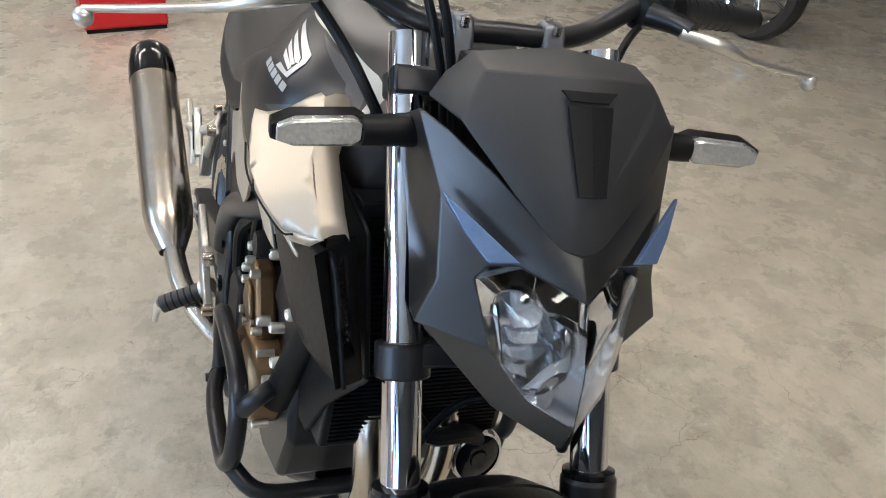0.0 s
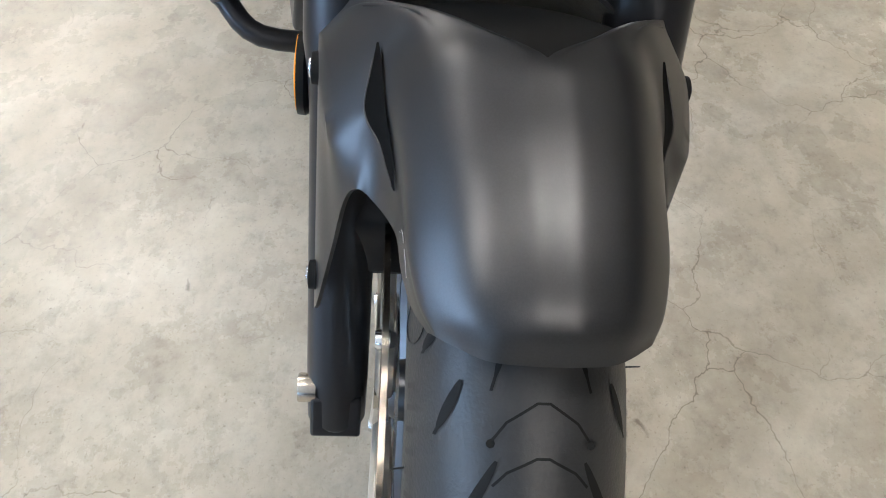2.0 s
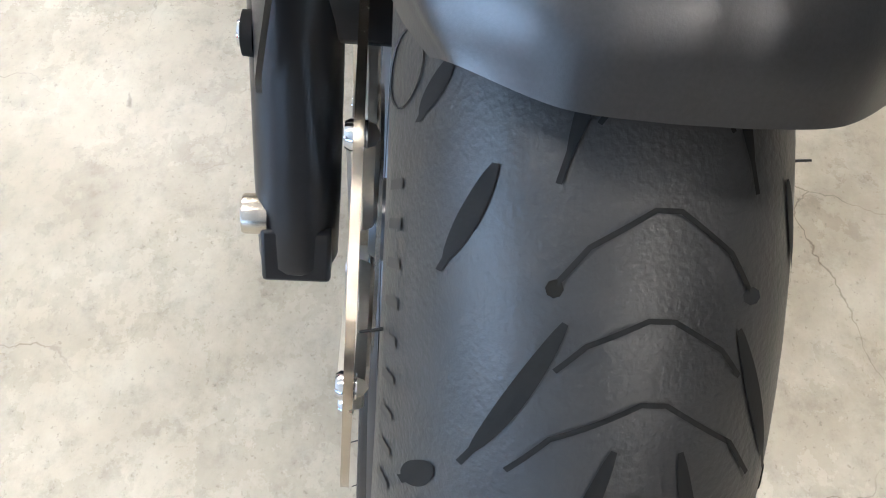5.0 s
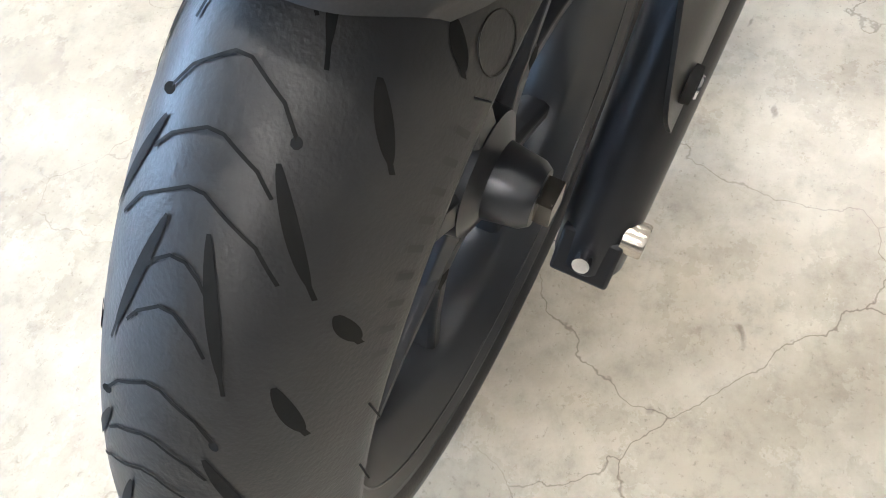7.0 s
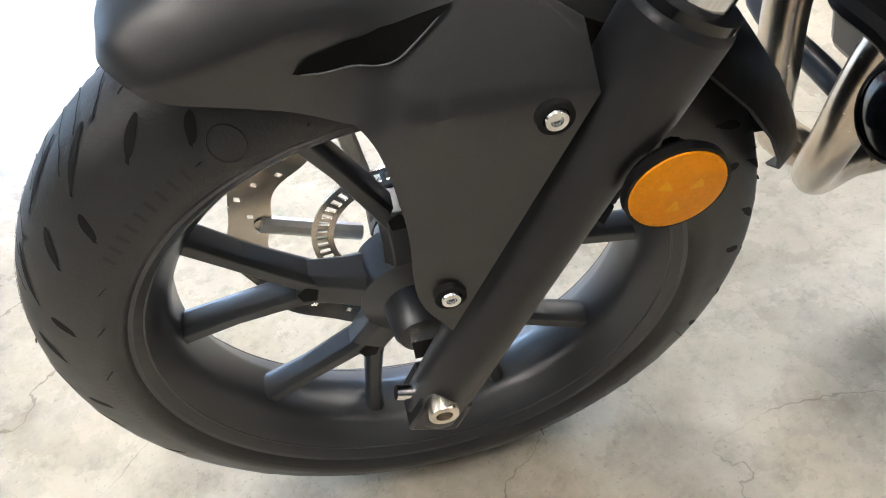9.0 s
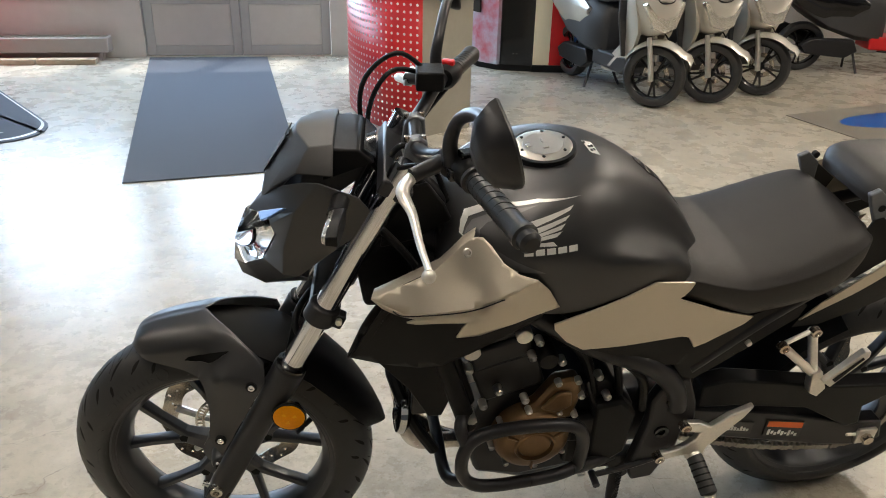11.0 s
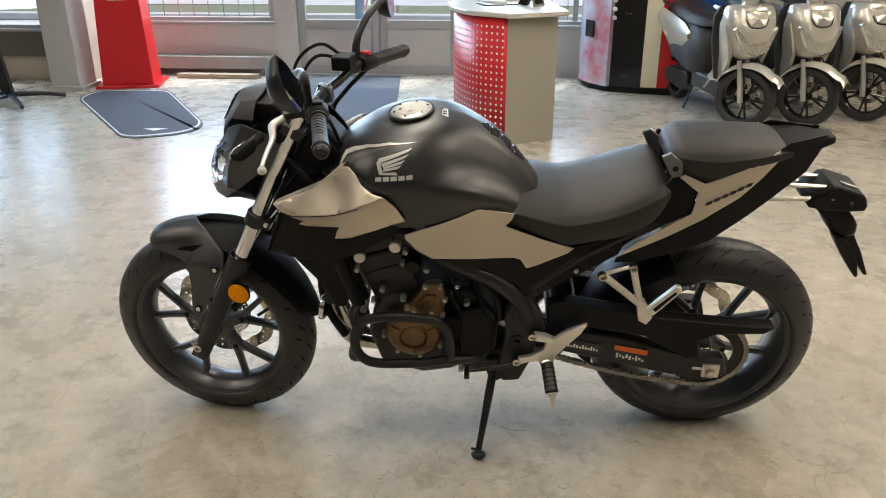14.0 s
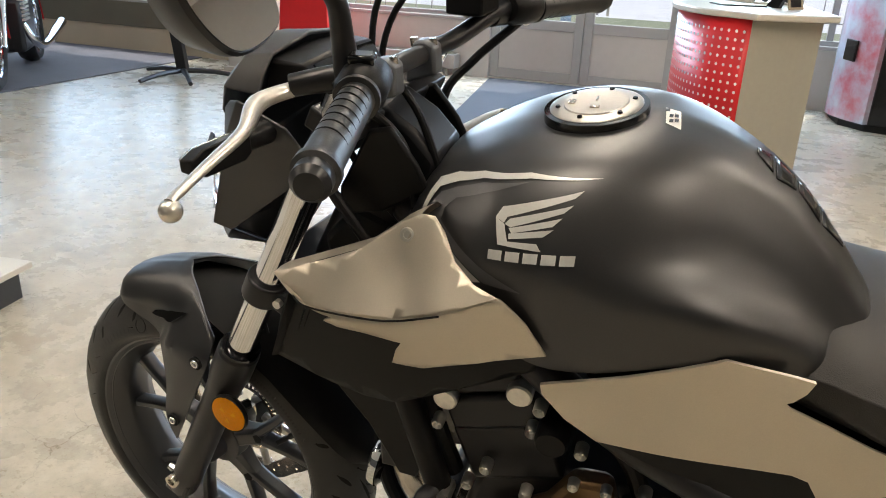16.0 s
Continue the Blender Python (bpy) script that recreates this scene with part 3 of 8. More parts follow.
    stuff("sidewall_bar", bm, MOULD, wheel, "dark moulded bars on the tyre wall", smooth=0)
    rim, rw2 = bead - 0.001, 0.435 * w
    bm = bmesh.new()
    lathe(bm, [(rim - 0.004, -rw2), (rim + 0.004, -rw2 - 0.002), (rim + 0.005, -rw2 + 0.003), (rim - 0.012, -rw2 + 0.006), (rim - 0.014, 0), (rim - 0.012, rw2 - 0.006), (rim + 0.005, rw2 - 0.003), (rim + 0.004, rw2 + 0.002), (rim - 0.004, rw2),
               (rim - 0.012, rw2 - 0.007), (rim - 0.018, rw2 - 0.016), (rim - 0.026, 0.026), (rim - 0.030, 0.018), (rim - 0.030, -0.018), (rim - 0.026, -0.026), (rim - 0.018, -rw2 + 0.016), (rim - 0.012, -rw2 + 0.007), (rim - 0.004, -rw2)], c, 128)
    part("rim", bm, WHEELP, wheel, "satin black cast rim", 30)
    bm = bmesh.new()
    lathe(bm, [(0.0, -hub_w), (0.021, -hub_w), (0.025, -hub_w + 0.006), (0.029, -0.03), (0.047, -0.022), (0.05, 0.0), (0.047, 0.022), (0.029, 0.03), (0.025, hub_w - 0.006), (0.021, hub_w), (0.0, hub_w)], c, 40)
    part("hub", bm, WHEELP, wheel, smooth=40)
    # five arms that split towards the rim
    for i in range(5):
        a0 = 360 / 5 * i + spin
        bm = bmesh.new()
        loops = []
        for rad, hw, ht in ((0.036, 0.02, 0.023), (0.062, 0.017, 0.018), (0.088, 0.017, 0.015), (0.1, 0.019, 0.014)):
            mid, up, side = p(a0, rad, 0), (p(a0, 1, 0) - p(a0, 0, 0)), None
            t = V((0, 1, 0)).cross(up).normalized()
            loops.append([mid + t * u * hw + V((0, v * ht, 0)) for u, v in ((-1, -0.6), (-0.6, -1), (0.6, -1), (1, -0.6), (1, 0.6), (0.6, 1), (-0.6, 1), (-1, 0.6))])
        rings(bm, loops)
        for s in (-1, 1):
            loops = []
            for rad, da, hw, ht in ((0.078, 2, 0.0095, 0.015), (0.1, 6.5, 0.009, 0.0145), (0.15, 13, 0.0078, 0.0135), (rim - 0.03, 16.8, 0.0085, 0.0145), (rim - 0.022, 17.2, 0.011, 0.017)):
                mid, up = p(a0 + s * da, rad, 0), (p(a0 + s * da, 1, 0) - p(a0 + s * da, 0, 0))
                t = V((0, 1, 0)).cross(up).normalized()
                loops.append([mid + t * u * hw + V((0, v * ht, 0)) for u, v in ((-1, -0.6), (-0.6, -1), (0.6, -1), (1, -0.6), (1, 0.6), (0.6, 1), (-0.6, 1), (-1, 0.6))])
            rings(bm, loops)
        part("spoke", bm, WHEELP, wheel, smooth=40, bevel=0.001)
        # Flat dark patches on each arm in place of shaded pockets.
        for s in (-1, 1):
            bm = bmesh.new()
            mid = p(a0, 0.09, s * 0.0156)
            up = (p(a0, 1, 0) - p(a0, 0, 0))
            t = V((0, 1, 0)).cross(up).normalized()
            bm.faces.new([bm.verts.new(mid + t * u + up * v) for u, v in ((-0.007, -0.008), (0.007, -0.008), (0.009, 0.004), (0, 0.01), (-0.009, 0.004))])
            part("spoke_pocket", bm, SHADETRIM, wheel, "dark pocket in the spoke", smooth=0)
    # valve stem
    bm = bmesh.new()
    q, e = p(-66, rim - 0.03, -0.012), p(-66, rim - 0.062, -0.042)
    tube(bm, [q, q.lerp(e, 0.5), q.lerp(e, 0.55), q.lerp(e, 0.6), e], [0.0062, 0.005, 0.0035, 0.0052, 0.0046], 12, smoothed=False)
    part("valve", bm, RUBBER, wheel)
    return wheel, c


def disc(parent, c, y, outer, inner, holes=True):
    """A wavy drilled brake disc about the axle c, at the offset y."""
    bm = bmesh.new()
    n, m = 180, 7
    gone = {(k, (1, 3, 5, 3)[k // 4 % 4]) for k in range(0, n, 4)} if holes else set()
    lay = []
    for h in (-0.0022, 0.0022):
        grid = []
        for j in range(m + 1):
            grid.append([])
            for k in range(n):
                a = 2 * math.pi * k / n
                rr = inner + 0.003 * math.cos(10 * a) + (outer - inner) * j / m
                grid[j].append(bm.verts.new(c @ V((rr * math.cos(a), rr * math.sin(a), y + h))))
        lay.append(grid)
    full = lambda k, j: 0 <= j < m and (k % n, j) not in gone  # noqa: E731
    for k in range(n):
        i = (k + 1) % n
        for j in range(m):
            if full(k, j):
                for g in lay:
                    bm.faces.new((g[j][k], g[j][i], g[j + 1][i], g[j + 1][k]))
        for j in range(m + 1):
            if full(k, j) != full(k, j - 1):
                bm.faces.new((lay[0][j][k], lay[0][j][i], lay[1][j][i], lay[1][j][k]))
        for j in range(m):
            if full(k, j) != full(k - 1, j):
                bm.faces.new((lay[0][j][k], lay[0][j + 1][k], lay[1][j + 1][k], lay[1][j][k]))
    return part("brake_disc", bm, STEEL, parent, "wavy drilled steel brake disc", smooth=30)


def mpart(name, bm, mat, label="", **kw):
    return part(name, bm, mat, moto, label, **kw)


fw, fc = build_wheel("front_wheel", AXLE.x, AXLE.z, 0.304, 0.122, 0.062, "satin black cast front wheel", 16, 7.3, fpart, 0)
rw, rc = build_wheel("rear_wheel", 1.411, 0.307, 0.312, 0.162, 0.075, "satin black cast rear wheel", 16, 10, mpart)
# front disc on the right, with carrier, and the toothed speed ring
disc(fw, fc, 0.07, 0.155, 0.118)
for i in range(6):
    a = radians(60 * i)
    bm = bmesh.new()
    tube(bm, [fc @ V((0.035 * math.cos(a), 0.035 * math.sin(a), 0.066)), fc @ V((0.124 * math.cos(a + 0.3), 0.124 * math.sin(a + 0.3), 0.068))], 0.008, 8, smoothed=False)
    part("disc_arm", bm, ALU, fw)
for i in range(6):
    a = radians(60 * i) + 0.3
    bm = bmesh.new()
    lathe(bm, [(0.0, 0.0765), (0.006, 0.0765), (0.0075, 0.074), (0.0075, 0.066)], fc @ Matrix.Translation((0.123 * math.cos(a), 0.123 * math.sin(a), 0)), 12)
    part("rivet", bm, CHROME, fw, "steel disc rivet")
for name, c, y, parent in (("speed_ring", fc, 0.058, fw),):
    bm = bmesh.new()
    for r0, r1 in ((0.061, 0.0665), (0.076, 0.081)):
        lathe(bm, [(r0, y - 0.001), (r1, y - 0.001), (r1, y + 0.001), (r0, y + 0.001), (r0, y - 0.001)], c, 80)
    part(name, bm, STEEL, parent, "steel slotted speed sensor ring", smooth=30)
    bm = bmesh.new()
    for k in range(50):
        a = 2 * math.pi * k / 50
        box(bm, 0.066, 0.0765, -0.0021, 0.0021, y - 0.001, y + 0.001, c @ Matrix.Rotation(a, 4, "Z"))
    stuff("ring_tooth", bm, STEEL, parent, smooth=0)
disc(rw, rc, 0.092, 0.12, 0.085)
# rear sprocket and chain
bm = bmesh.new()
teeth = 41
lo = [(0.103 + (0.006 if k % 2 else 0)) for k in range(2 * teeth)]
a = [2 * math.pi * k / (2 * teeth) for k in range(2 * teeth)]
ringsets = []
for y in (-0.093, -0.087):
    ringsets.append([bm.verts.new(rc @ V((r0 * math.cos(t), r0 * math.sin(t), y))) for r0, t in zip(lo, a)])
    ringsets.append([bm.verts.new(rc @ V((0.075 * math.cos(t), 0.075 * math.sin(t), y))) for t in a])
n = 2 * teeth
for i in range(n):
    j = (i + 1) % n
    for p1, p2 in ((0, 1), (2, 3), (0, 2), (1, 3)):
        bm.faces.new((ringsets[p1][i], ringsets[p1][j], ringsets[p2][j], ringsets[p2][i]))
part("sprocket", bm, SATIN, rw, "dark steel rear sprocket", smooth=0)
chain = mpart("chain", boxes((0.93, 0.94, -0.094, -0.088, 0.35, 0.36)), STEEL, "oily black roller chain")
link = bmesh.new()
for s in (-1, 1):
    slab(link, [(-0.0105, -0.003), (-0.007, -0.006), (0, -0.0042), (0.007, -0.006), (0.0105, -0.003), (0.0105, 0.003), (0.007, 0.006), (0, 0.0042), (-0.007, 0.006), (-0.0105, 0.003)], s * 0.007 - 0.001, s * 0.007 + 0.001)
rod(link, (-0.0065, -0.006, 0), (-0.0065, 0.006, 0), 0.0042, sides=8)
bmesh.ops.scale(link, vec=(1.0, 1.0, 1.3), verts=link.verts)
link_ob = part("link", link, CHAINM, chain, smooth=0)
line = smooth_line([(0.94, -0.09, 0.304), (1.1, -0.09, 0.252), (1.24, -0.09, 0.217), (1.395, -0.09, 0.196)], 10)
path = [line[0]]
for a, b in zip(line, line[1:]):
    while (b - path[-1]).length > 0.0159:
        path.append(path[-1] + (b - path[-1]).normalized() * 0.0159)
path += [V((1.411 + 0.11 * math.sin(t), -0.09, 0.307 - 0.11 * math.cos(t))) for t in np.arange(0, math.pi, 0.0159 / 0.108)]
top = [V((1.36, -0.09, 0.414)), V((0.95, -0.09, 0.395))]
path += [top[0].lerp(top[1], (k + 0.5) / 26) for k in range(26)]
for i, q in enumerate(path):
    d = path[min(i + 1, len(path) - 1)] - path[max(i - 1, 0)]
    ob = link_ob if i == 0 else new("link", link_ob.data)
    ob.parent = chain
    ob.matrix_basis = Matrix.Translation(q) @ Matrix.Rotation(-math.atan2(d.z, d.x), 4, "Y") @ Matrix.Scale(0.8 if i % 2 else 1.0, 4, (0, 1, 0))

# ---- fork ----
D = V((math.sin(radians(RAKE)), 0, math.cos(radians(RAKE))))
for s in (-1, 1):
    lo = V((0.0073, 0.105 * s, 0.29))
    seal = lo + 0.352 * D
    bm = bmesh.new()
    tube(bm, [lo - 0.026 * D, lo - 0.02 * D, lo + 0.03 * D, lo + 0.24 * D, lo + 0.27 * D, lo + 0.295 * D, seal - 0.004 * D, seal], [0.022, 0.0245, 0.0255, 0.0255, 0.027, 0.0305, 0.0305, 0.027], 32, smoothed=False)
    box(bm, -0.022, 0.02, -0.021, 0.021, -0.03, 0.008, Matrix.Translation(lo) @ Matrix.Rotation(radians(RAKE), 4, "Y"))
    leg = fpart("fork_leg", bm, SATIN, "satin black fork lower leg", bevel=0.004)
    bm = bmesh.new()
    tube(bm, [seal - 0.004 * D, seal + 0.004 * D, seal + 0.006 * D], [0.0285, 0.0285, 0.022], 32, smoothed=False)
    part("dust_seal", bm, GLOSSB, leg)
    bm = bmesh.new()
    ax = V((AXLE.x, 0.134 * s, AXLE.z))
    lathe(bm, [(0.0, -s * 0.002), (0.006, -s * 0.002), (0.0065, s * 0.003), (0.0115, s * 0.003), (0.0122, s * 0.0015), (0.0122, -s * 0.012)], Matrix.Translation(ax) @ Matrix.Rotation(radians(-90), 4, "X"), 24)
    part("axle_nut", bm, STEEL, leg, "steel axle end")
    if s < 0:
        bm = bmesh.new()
        q = lo + V((-0.022, 0, 0.004))
        rod(bm, q, q + V((-0.014, 0, 0.006)), 0.0065, 0.006, 12)
        part("pinch_bolt", bm, CHROME, leg)
    bm = bmesh.new()
    rod(bm, seal - 0.01 * D, seal + 0.45 * D, 0.0205, sides=40)
    fpart("fork_tube", bm, CHROME, "chrome fork tube")
    col = lo + 0.482 * D
    bm = bmesh.new()
    rod(bm, col - 0.017 * D, col + 0.019 * D, 0.0285, sides=32)
    box(bm, 0.0, 0.042, -0.012, 0.012, -0.014, 0.014, Matrix.Translation(col) @ Matrix.Rotation(radians(RAKE), 4, "Y"))
    clamp = fpart("fork_clamp", bm, SATIN, "black clamp round the fork tube", bevel=0.003)
    bm = bmesh.new()
    rod(bm, col + V((0.03, s * 0.012, -0.01)), col + V((0.03, s * 0.02, -0.01)), 0.006, sides=10)
    part("bolt", bm, ALU, clamp)
    # orange side reflector
    c = V((0.158, s * 0.138, 0.508))
    m = Matrix.Translation(c) @ Matrix.Rotation(radians(-90 * s), 4, "X")
    bm = bmesh.new()
    lathe(bm, [(0.0, -0.006), (0.029, -0.006), (0.0315, -0.002), (0.031, 0.0035), (0.029, 0.0035)], m, 40)
    rod(bm, c + V((0.0, -s * 0.006, 0.0)), c + V((0.012, -s * 0.03, -0.0)), 0.008, 0.008, 10)
    holder = fpart("reflector", bm, PLASTIC, "round orange reflector in a black holder")
    bm = bmesh.new()
    lathe(bm, [(0.0, 0.0062), (0.02, 0.0058), (0.0285, 0.0045), (0.029, 0.003)], m, 40)
    lens = part("lens", bm, ORANGE, holder, "orange reflector lens")
    for k in range(3):
        bm = bmesh.new()
        fan = [(0.006 + (0.027 - 0.006) * j / 6, radians(120 * k + 20) + radians(9 + 3.2 * j) * u) for j in range(7) for u in (-1, -0.5, 0, 0.5, 1)]
        vs = [bm.verts.new(m @ V((q * math.cos(t), q * math.sin(t), 0.0064 - 0.0018 * (q / 0.028) ** 2))) for q, t in fan]
        for j in range(6):
            for u in range(4):
                bm.faces.new((vs[j * 5 + u], vs[j * 5 + u + 1], vs[j * 5 + u + 6], vs[j * 5 + u + 5]))
        part("lens_field", bm, ORANGED, lens, "duller amber prism field")
# triple clamps and stem
bm = bmesh.new()
for q, t, w in ((V((0.225, 0, 0.727)), 0.012, 0.095), (V((0.345, 0, 0.965)), 0.014, 0.125)):
    box(bm, -0.024, 0.03, -w, w, -t, t, Matrix.Translation(q) @ Matrix.Rotation(radians(RAKE), 4, "Y"))
rod(bm, (0.255, 0, 0.72), (0.375, 0, 0.96), 0.022)
fpart("triple_clamp", bm, SATIN, bevel=0.004)
# calliper on the right leg
bm = bmesh.new()
slab(bm, [(0.05, 0.40), (0.12, 0.40), (0.155, 0.46), (0.14, 0.49), (0.09, 0.48), (0.06, 0.45)], 0.045, 0.1)
fpart("brake_calliper", bm, SATIN, "black front brake calliper", bevel=0.006)
bm = bmesh.new()
slab(bm, [(0.07, 0.41), (0.1, 0.41), (0.12, 0.46), (0.1, 0.465)], 0.1005, 0.104)
fpart("calliper_plate", bm, ALU)

# ---- front mudguard ----
pf = arc_of(AXLE.x, AXLE.z)
# sections from the crown to the lower edge, one side, from the lip to the fork
FEND = [[(-0.142, 0, 0.592), (-0.139, 0.03, 0.591), (-0.127, 0.048, 0.587), (-0.121, 0.053, 0.583), (-0.118, 0.055, 0.58)],
        [(-0.131, 0, 0.613), (-0.126, 0.036, 0.607), (-0.112, 0.056, 0.593), (-0.105, 0.0605, 0.585), (-0.102, 0.062, 0.577)],
        [(-0.1, 0, 0.63), (-0.096, 0.04, 0.622), (-0.083, 0.0625, 0.601), (-0.078, 0.066, 0.589), (-0.076, 0.067, 0.572)],
        [(-0.06, 0, 0.643), (-0.056, 0.043, 0.634), (-0.046, 0.0655, 0.61), (-0.042, 0.069, 0.591), (-0.042, 0.07, 0.562)],
        [(-0.025, 0, 0.651), (-0.02, 0.044, 0.642), (-0.012, 0.068, 0.618), (-0.008, 0.076, 0.592), (-0.016, 0.082, 0.557)],
        [(-0.004, 0, 0.655), (0.006, 0.045, 0.647), (0.014, 0.069, 0.623), (0.012, 0.09, 0.582), (-0.008, 0.092, 0.559)],
        [(0.02, 0.028, 0.652), (0.03, 0.05, 0.644), (0.04, 0.069, 0.628), (0.021, 0.108, 0.568), (0.001, 0.1, 0.538)],
        [(0.05, 0.052, 0.641), (0.057, 0.064, 0.636), (0.064, 0.078, 0.626), (0.05, 0.115, 0.573), (0.006, 0.108, 0.487)],
        [(0.085, 0.08, 0.622), (0.09, 0.088, 0.617), (0.095, 0.096, 0.61), (0.085, 0.12, 0.577), (0.004, 0.118, 0.431)],
        [(0.113, 0.099, 0.605), (0.114, 0.105, 0.598), (0.115, 0.112, 0.588), (0.116, 0.1225, 0.574), (0.022, 0.123, 0.394)]]


def fender_side(q, s):
    return V((q.x, s * q.y, q.z))


flines = [smooth_line([row[i] for row in FEND], 5) for i in range(5)]
FGRID = []
for j in range(len(flines[0])):
    c0, c1 = flines[0][j], flines[1][j]
    near = c0.lerp(c1, 0.35)
    near.z = c0.z + (c1.z - c0.z) * 0.06
    near.x = c0.x + (c1.x - c0.x) * (0.06 if j < 24 else 0.35)
    top = smooth_line([c0, near] + [flines[i][j] for i in (1, 2, 3)], 6)
    FGRID.append(top + [flines[3][j].lerp(flines[4][j], k / 5) for k in range(1, 6)])
bm = bmesh.new()
rings(bm, [[fender_side(q, -1) for q in row[:0:-1]] + [fender_side(q, 1) for q in row] for row in FGRID[:26]], close=False)
for s in (-1, 1):  # behind the notch the two flanks run on apart
    rings(bm, [[fender_side(q, s) for q in row] for row in FGRID[25:]], close=False)
bmesh.ops.remove_doubles(bm, verts=bm.verts, dist=0.0004)
fender = fpart("front_fender", bm, MATTE, "matte dark grey front mudguard with side vents", smooth=38, solid=0.003)
up = max(fender.data.polygons, key=lambda f: abs(f.normal.z)).normal.z
fender.modifiers["thick"].offset = -1 if up > 0 else 1
# Inner sheet coloured near-black for the unlit hollow behind the notch.
bm = bmesh.new()
rings(bm, [[V((x, w * k, z - 0.012 * k * k)) for k in np.linspace(-1, 1, 9)] for x, z, w in ((-0.02, 0.635, 0.05), (0.03, 0.63, 0.062), (0.07, 0.622, 0.07), (0.11, 0.608, 0.078), (0.15, 0.585, 0.08))], close=False)
part("fender_inner", bm, SHADETRIM, fender, "black inner mudguard sheet", smooth=60, solid=0.003)


def on_fender(u, v, s, lift):
    """A place on the mudguard: u sections from the lip, v of the way from crown (0) to fold (3)."""
    i, k = u * 5, (v + 1) * 6
    i0, k0 = min(int(i), len(FGRID) - 2), min(int(k), 27)
    a, b = FGRID[i0][k0].lerp(FGRID[i0][k0 + 1], k - k0), FGRID[i0 + 1][k0].lerp(FGRID[i0 + 1][k0 + 1], k - k0)
    q = a.lerp(b, i - i0)
    return fender_side(q + lift * V((-0.15, 0.65, 0.75)), s)


for s in (-1, 1):
    # The vent is a lifted dark patch, coloured like a shaded slot.
    bm = bmesh.new()
    cols = []
    for u in np.linspace(3.2, 6.6, 28):
        top = float(np.interp(u, (3.2, 3.45, 4.2, 5.0, 6.6), (3.14, 2.9, 2.6, 2.4, 2.26)))
        low = float(np.interp(u, (3.2, 3.4, 3.8, 4.5, 5.4, 6.35, 6.6), (3.16, 3.2, 3.16, 2.95, 2.67, 2.36, 2.27)))
        cols.append([on_fender(u, top + (low - top) * k / 5, s, 0.0016 + 0.0012 * k / 5) for k in range(6)])
    rings(bm, cols, close=False)
    part("fender_vent", bm, VENTSHADE, fender, "black vent slot")
    bm = bmesh.new()
    tube(bm, [c[-1] for c in cols[1:-1:2]], 0.0006, 6, 2)
    part("vent_lip", bm, MATTE, fender)
    for q in (V((0.092, 0.1235, 0.565)), V((0.024, 0.124, 0.434))):
        q = fender_side(q, s)
        m = Matrix.Translation(q) @ Matrix.Rotation(radians(-90 * s), 4, "X")
        bm = bmesh.new()
        lathe(bm, [(0.0, 0.0015), (0.003, 0.0015), (0.0035, 0.0035), (0.0062, 0.0035), (0.0075, 0.001), (0.0075, -0.004)], m, 20)
        part("screw", bm, CHROME, fender, "bright domed screw")
        # Dark ring round the screw, coloured as the shade of its recess.
        bm = bmesh.new()
        lathe(bm, [(0.0075, 0.0022), (0.0105, 0.0014), (0.011, -0.004)], m, 24)
        part("washer", bm, SHADETRIM, fender)
# pale wax streaks on the mudguard
CASTW = material("dried_wax", (0.5, 0.5, 0.5), 0.6, grain=0.3, scale=300)
for line in ([(2.45, 3.1), (2.3, 2.95), (2.15, 2.95)], [(2.05, 2.95), (1.85, 3.05), (1.6, 3.3)], [(2.6, 3.4), (2.45, 3.2)]):
    bm = bmesh.new()
    tube(bm, [on_fender(u, v, 1, 0.0006) for u, v in line], 0.0002, 5, 3)
    part("wax_streak", bm, CASTW, fender)
# splash guard behind the wheel
bm = bmesh.new()
loops = []
for phi, rad, w in ((-26, 0.34, 0.088), (-38, 0.334, 0.086), (-50, 0.33, 0.082), (-60, 0.33, 0.072), (-68, 0.332, 0.06), (-74, 0.336, 0.044), (-78, 0.338, 0.02)):
    loops.append([pf(phi, rad - 0.03 * abs(k) ** 3, w * k) for k in np.linspace(-1, 1, 13)])
rings(bm, loops, close=False)
fpart("splash_guard", bm, PLASTIC, "black plastic splash guard", smooth=60, solid=0.003)

# ---- headlight and meter cowl ----
def mirrored(verts, faces):
    """A mesh of half its vertices, y >= 0, mirrored to the other side."""
    bm = bmesh.new()
    a = [bm.verts.new(v) for v in verts]
    b = [x if abs(v[1]) < 1e-6 else bm.verts.new((v[0], -v[1], v[2])) for x, v in zip(a, verts)]
    for f2 in faces:
        for vs in (a, b):
            q = [vs[i] for i in f2]
            if len(set(q)) > 2 and not bm.faces.get(q):
                bm.faces.new(q)
    return bm


BOWL = material("lamp_bowl_metal", (0.62, 0.65, 0.7), 0.22, 0.8, grain=0.3, scale=60)
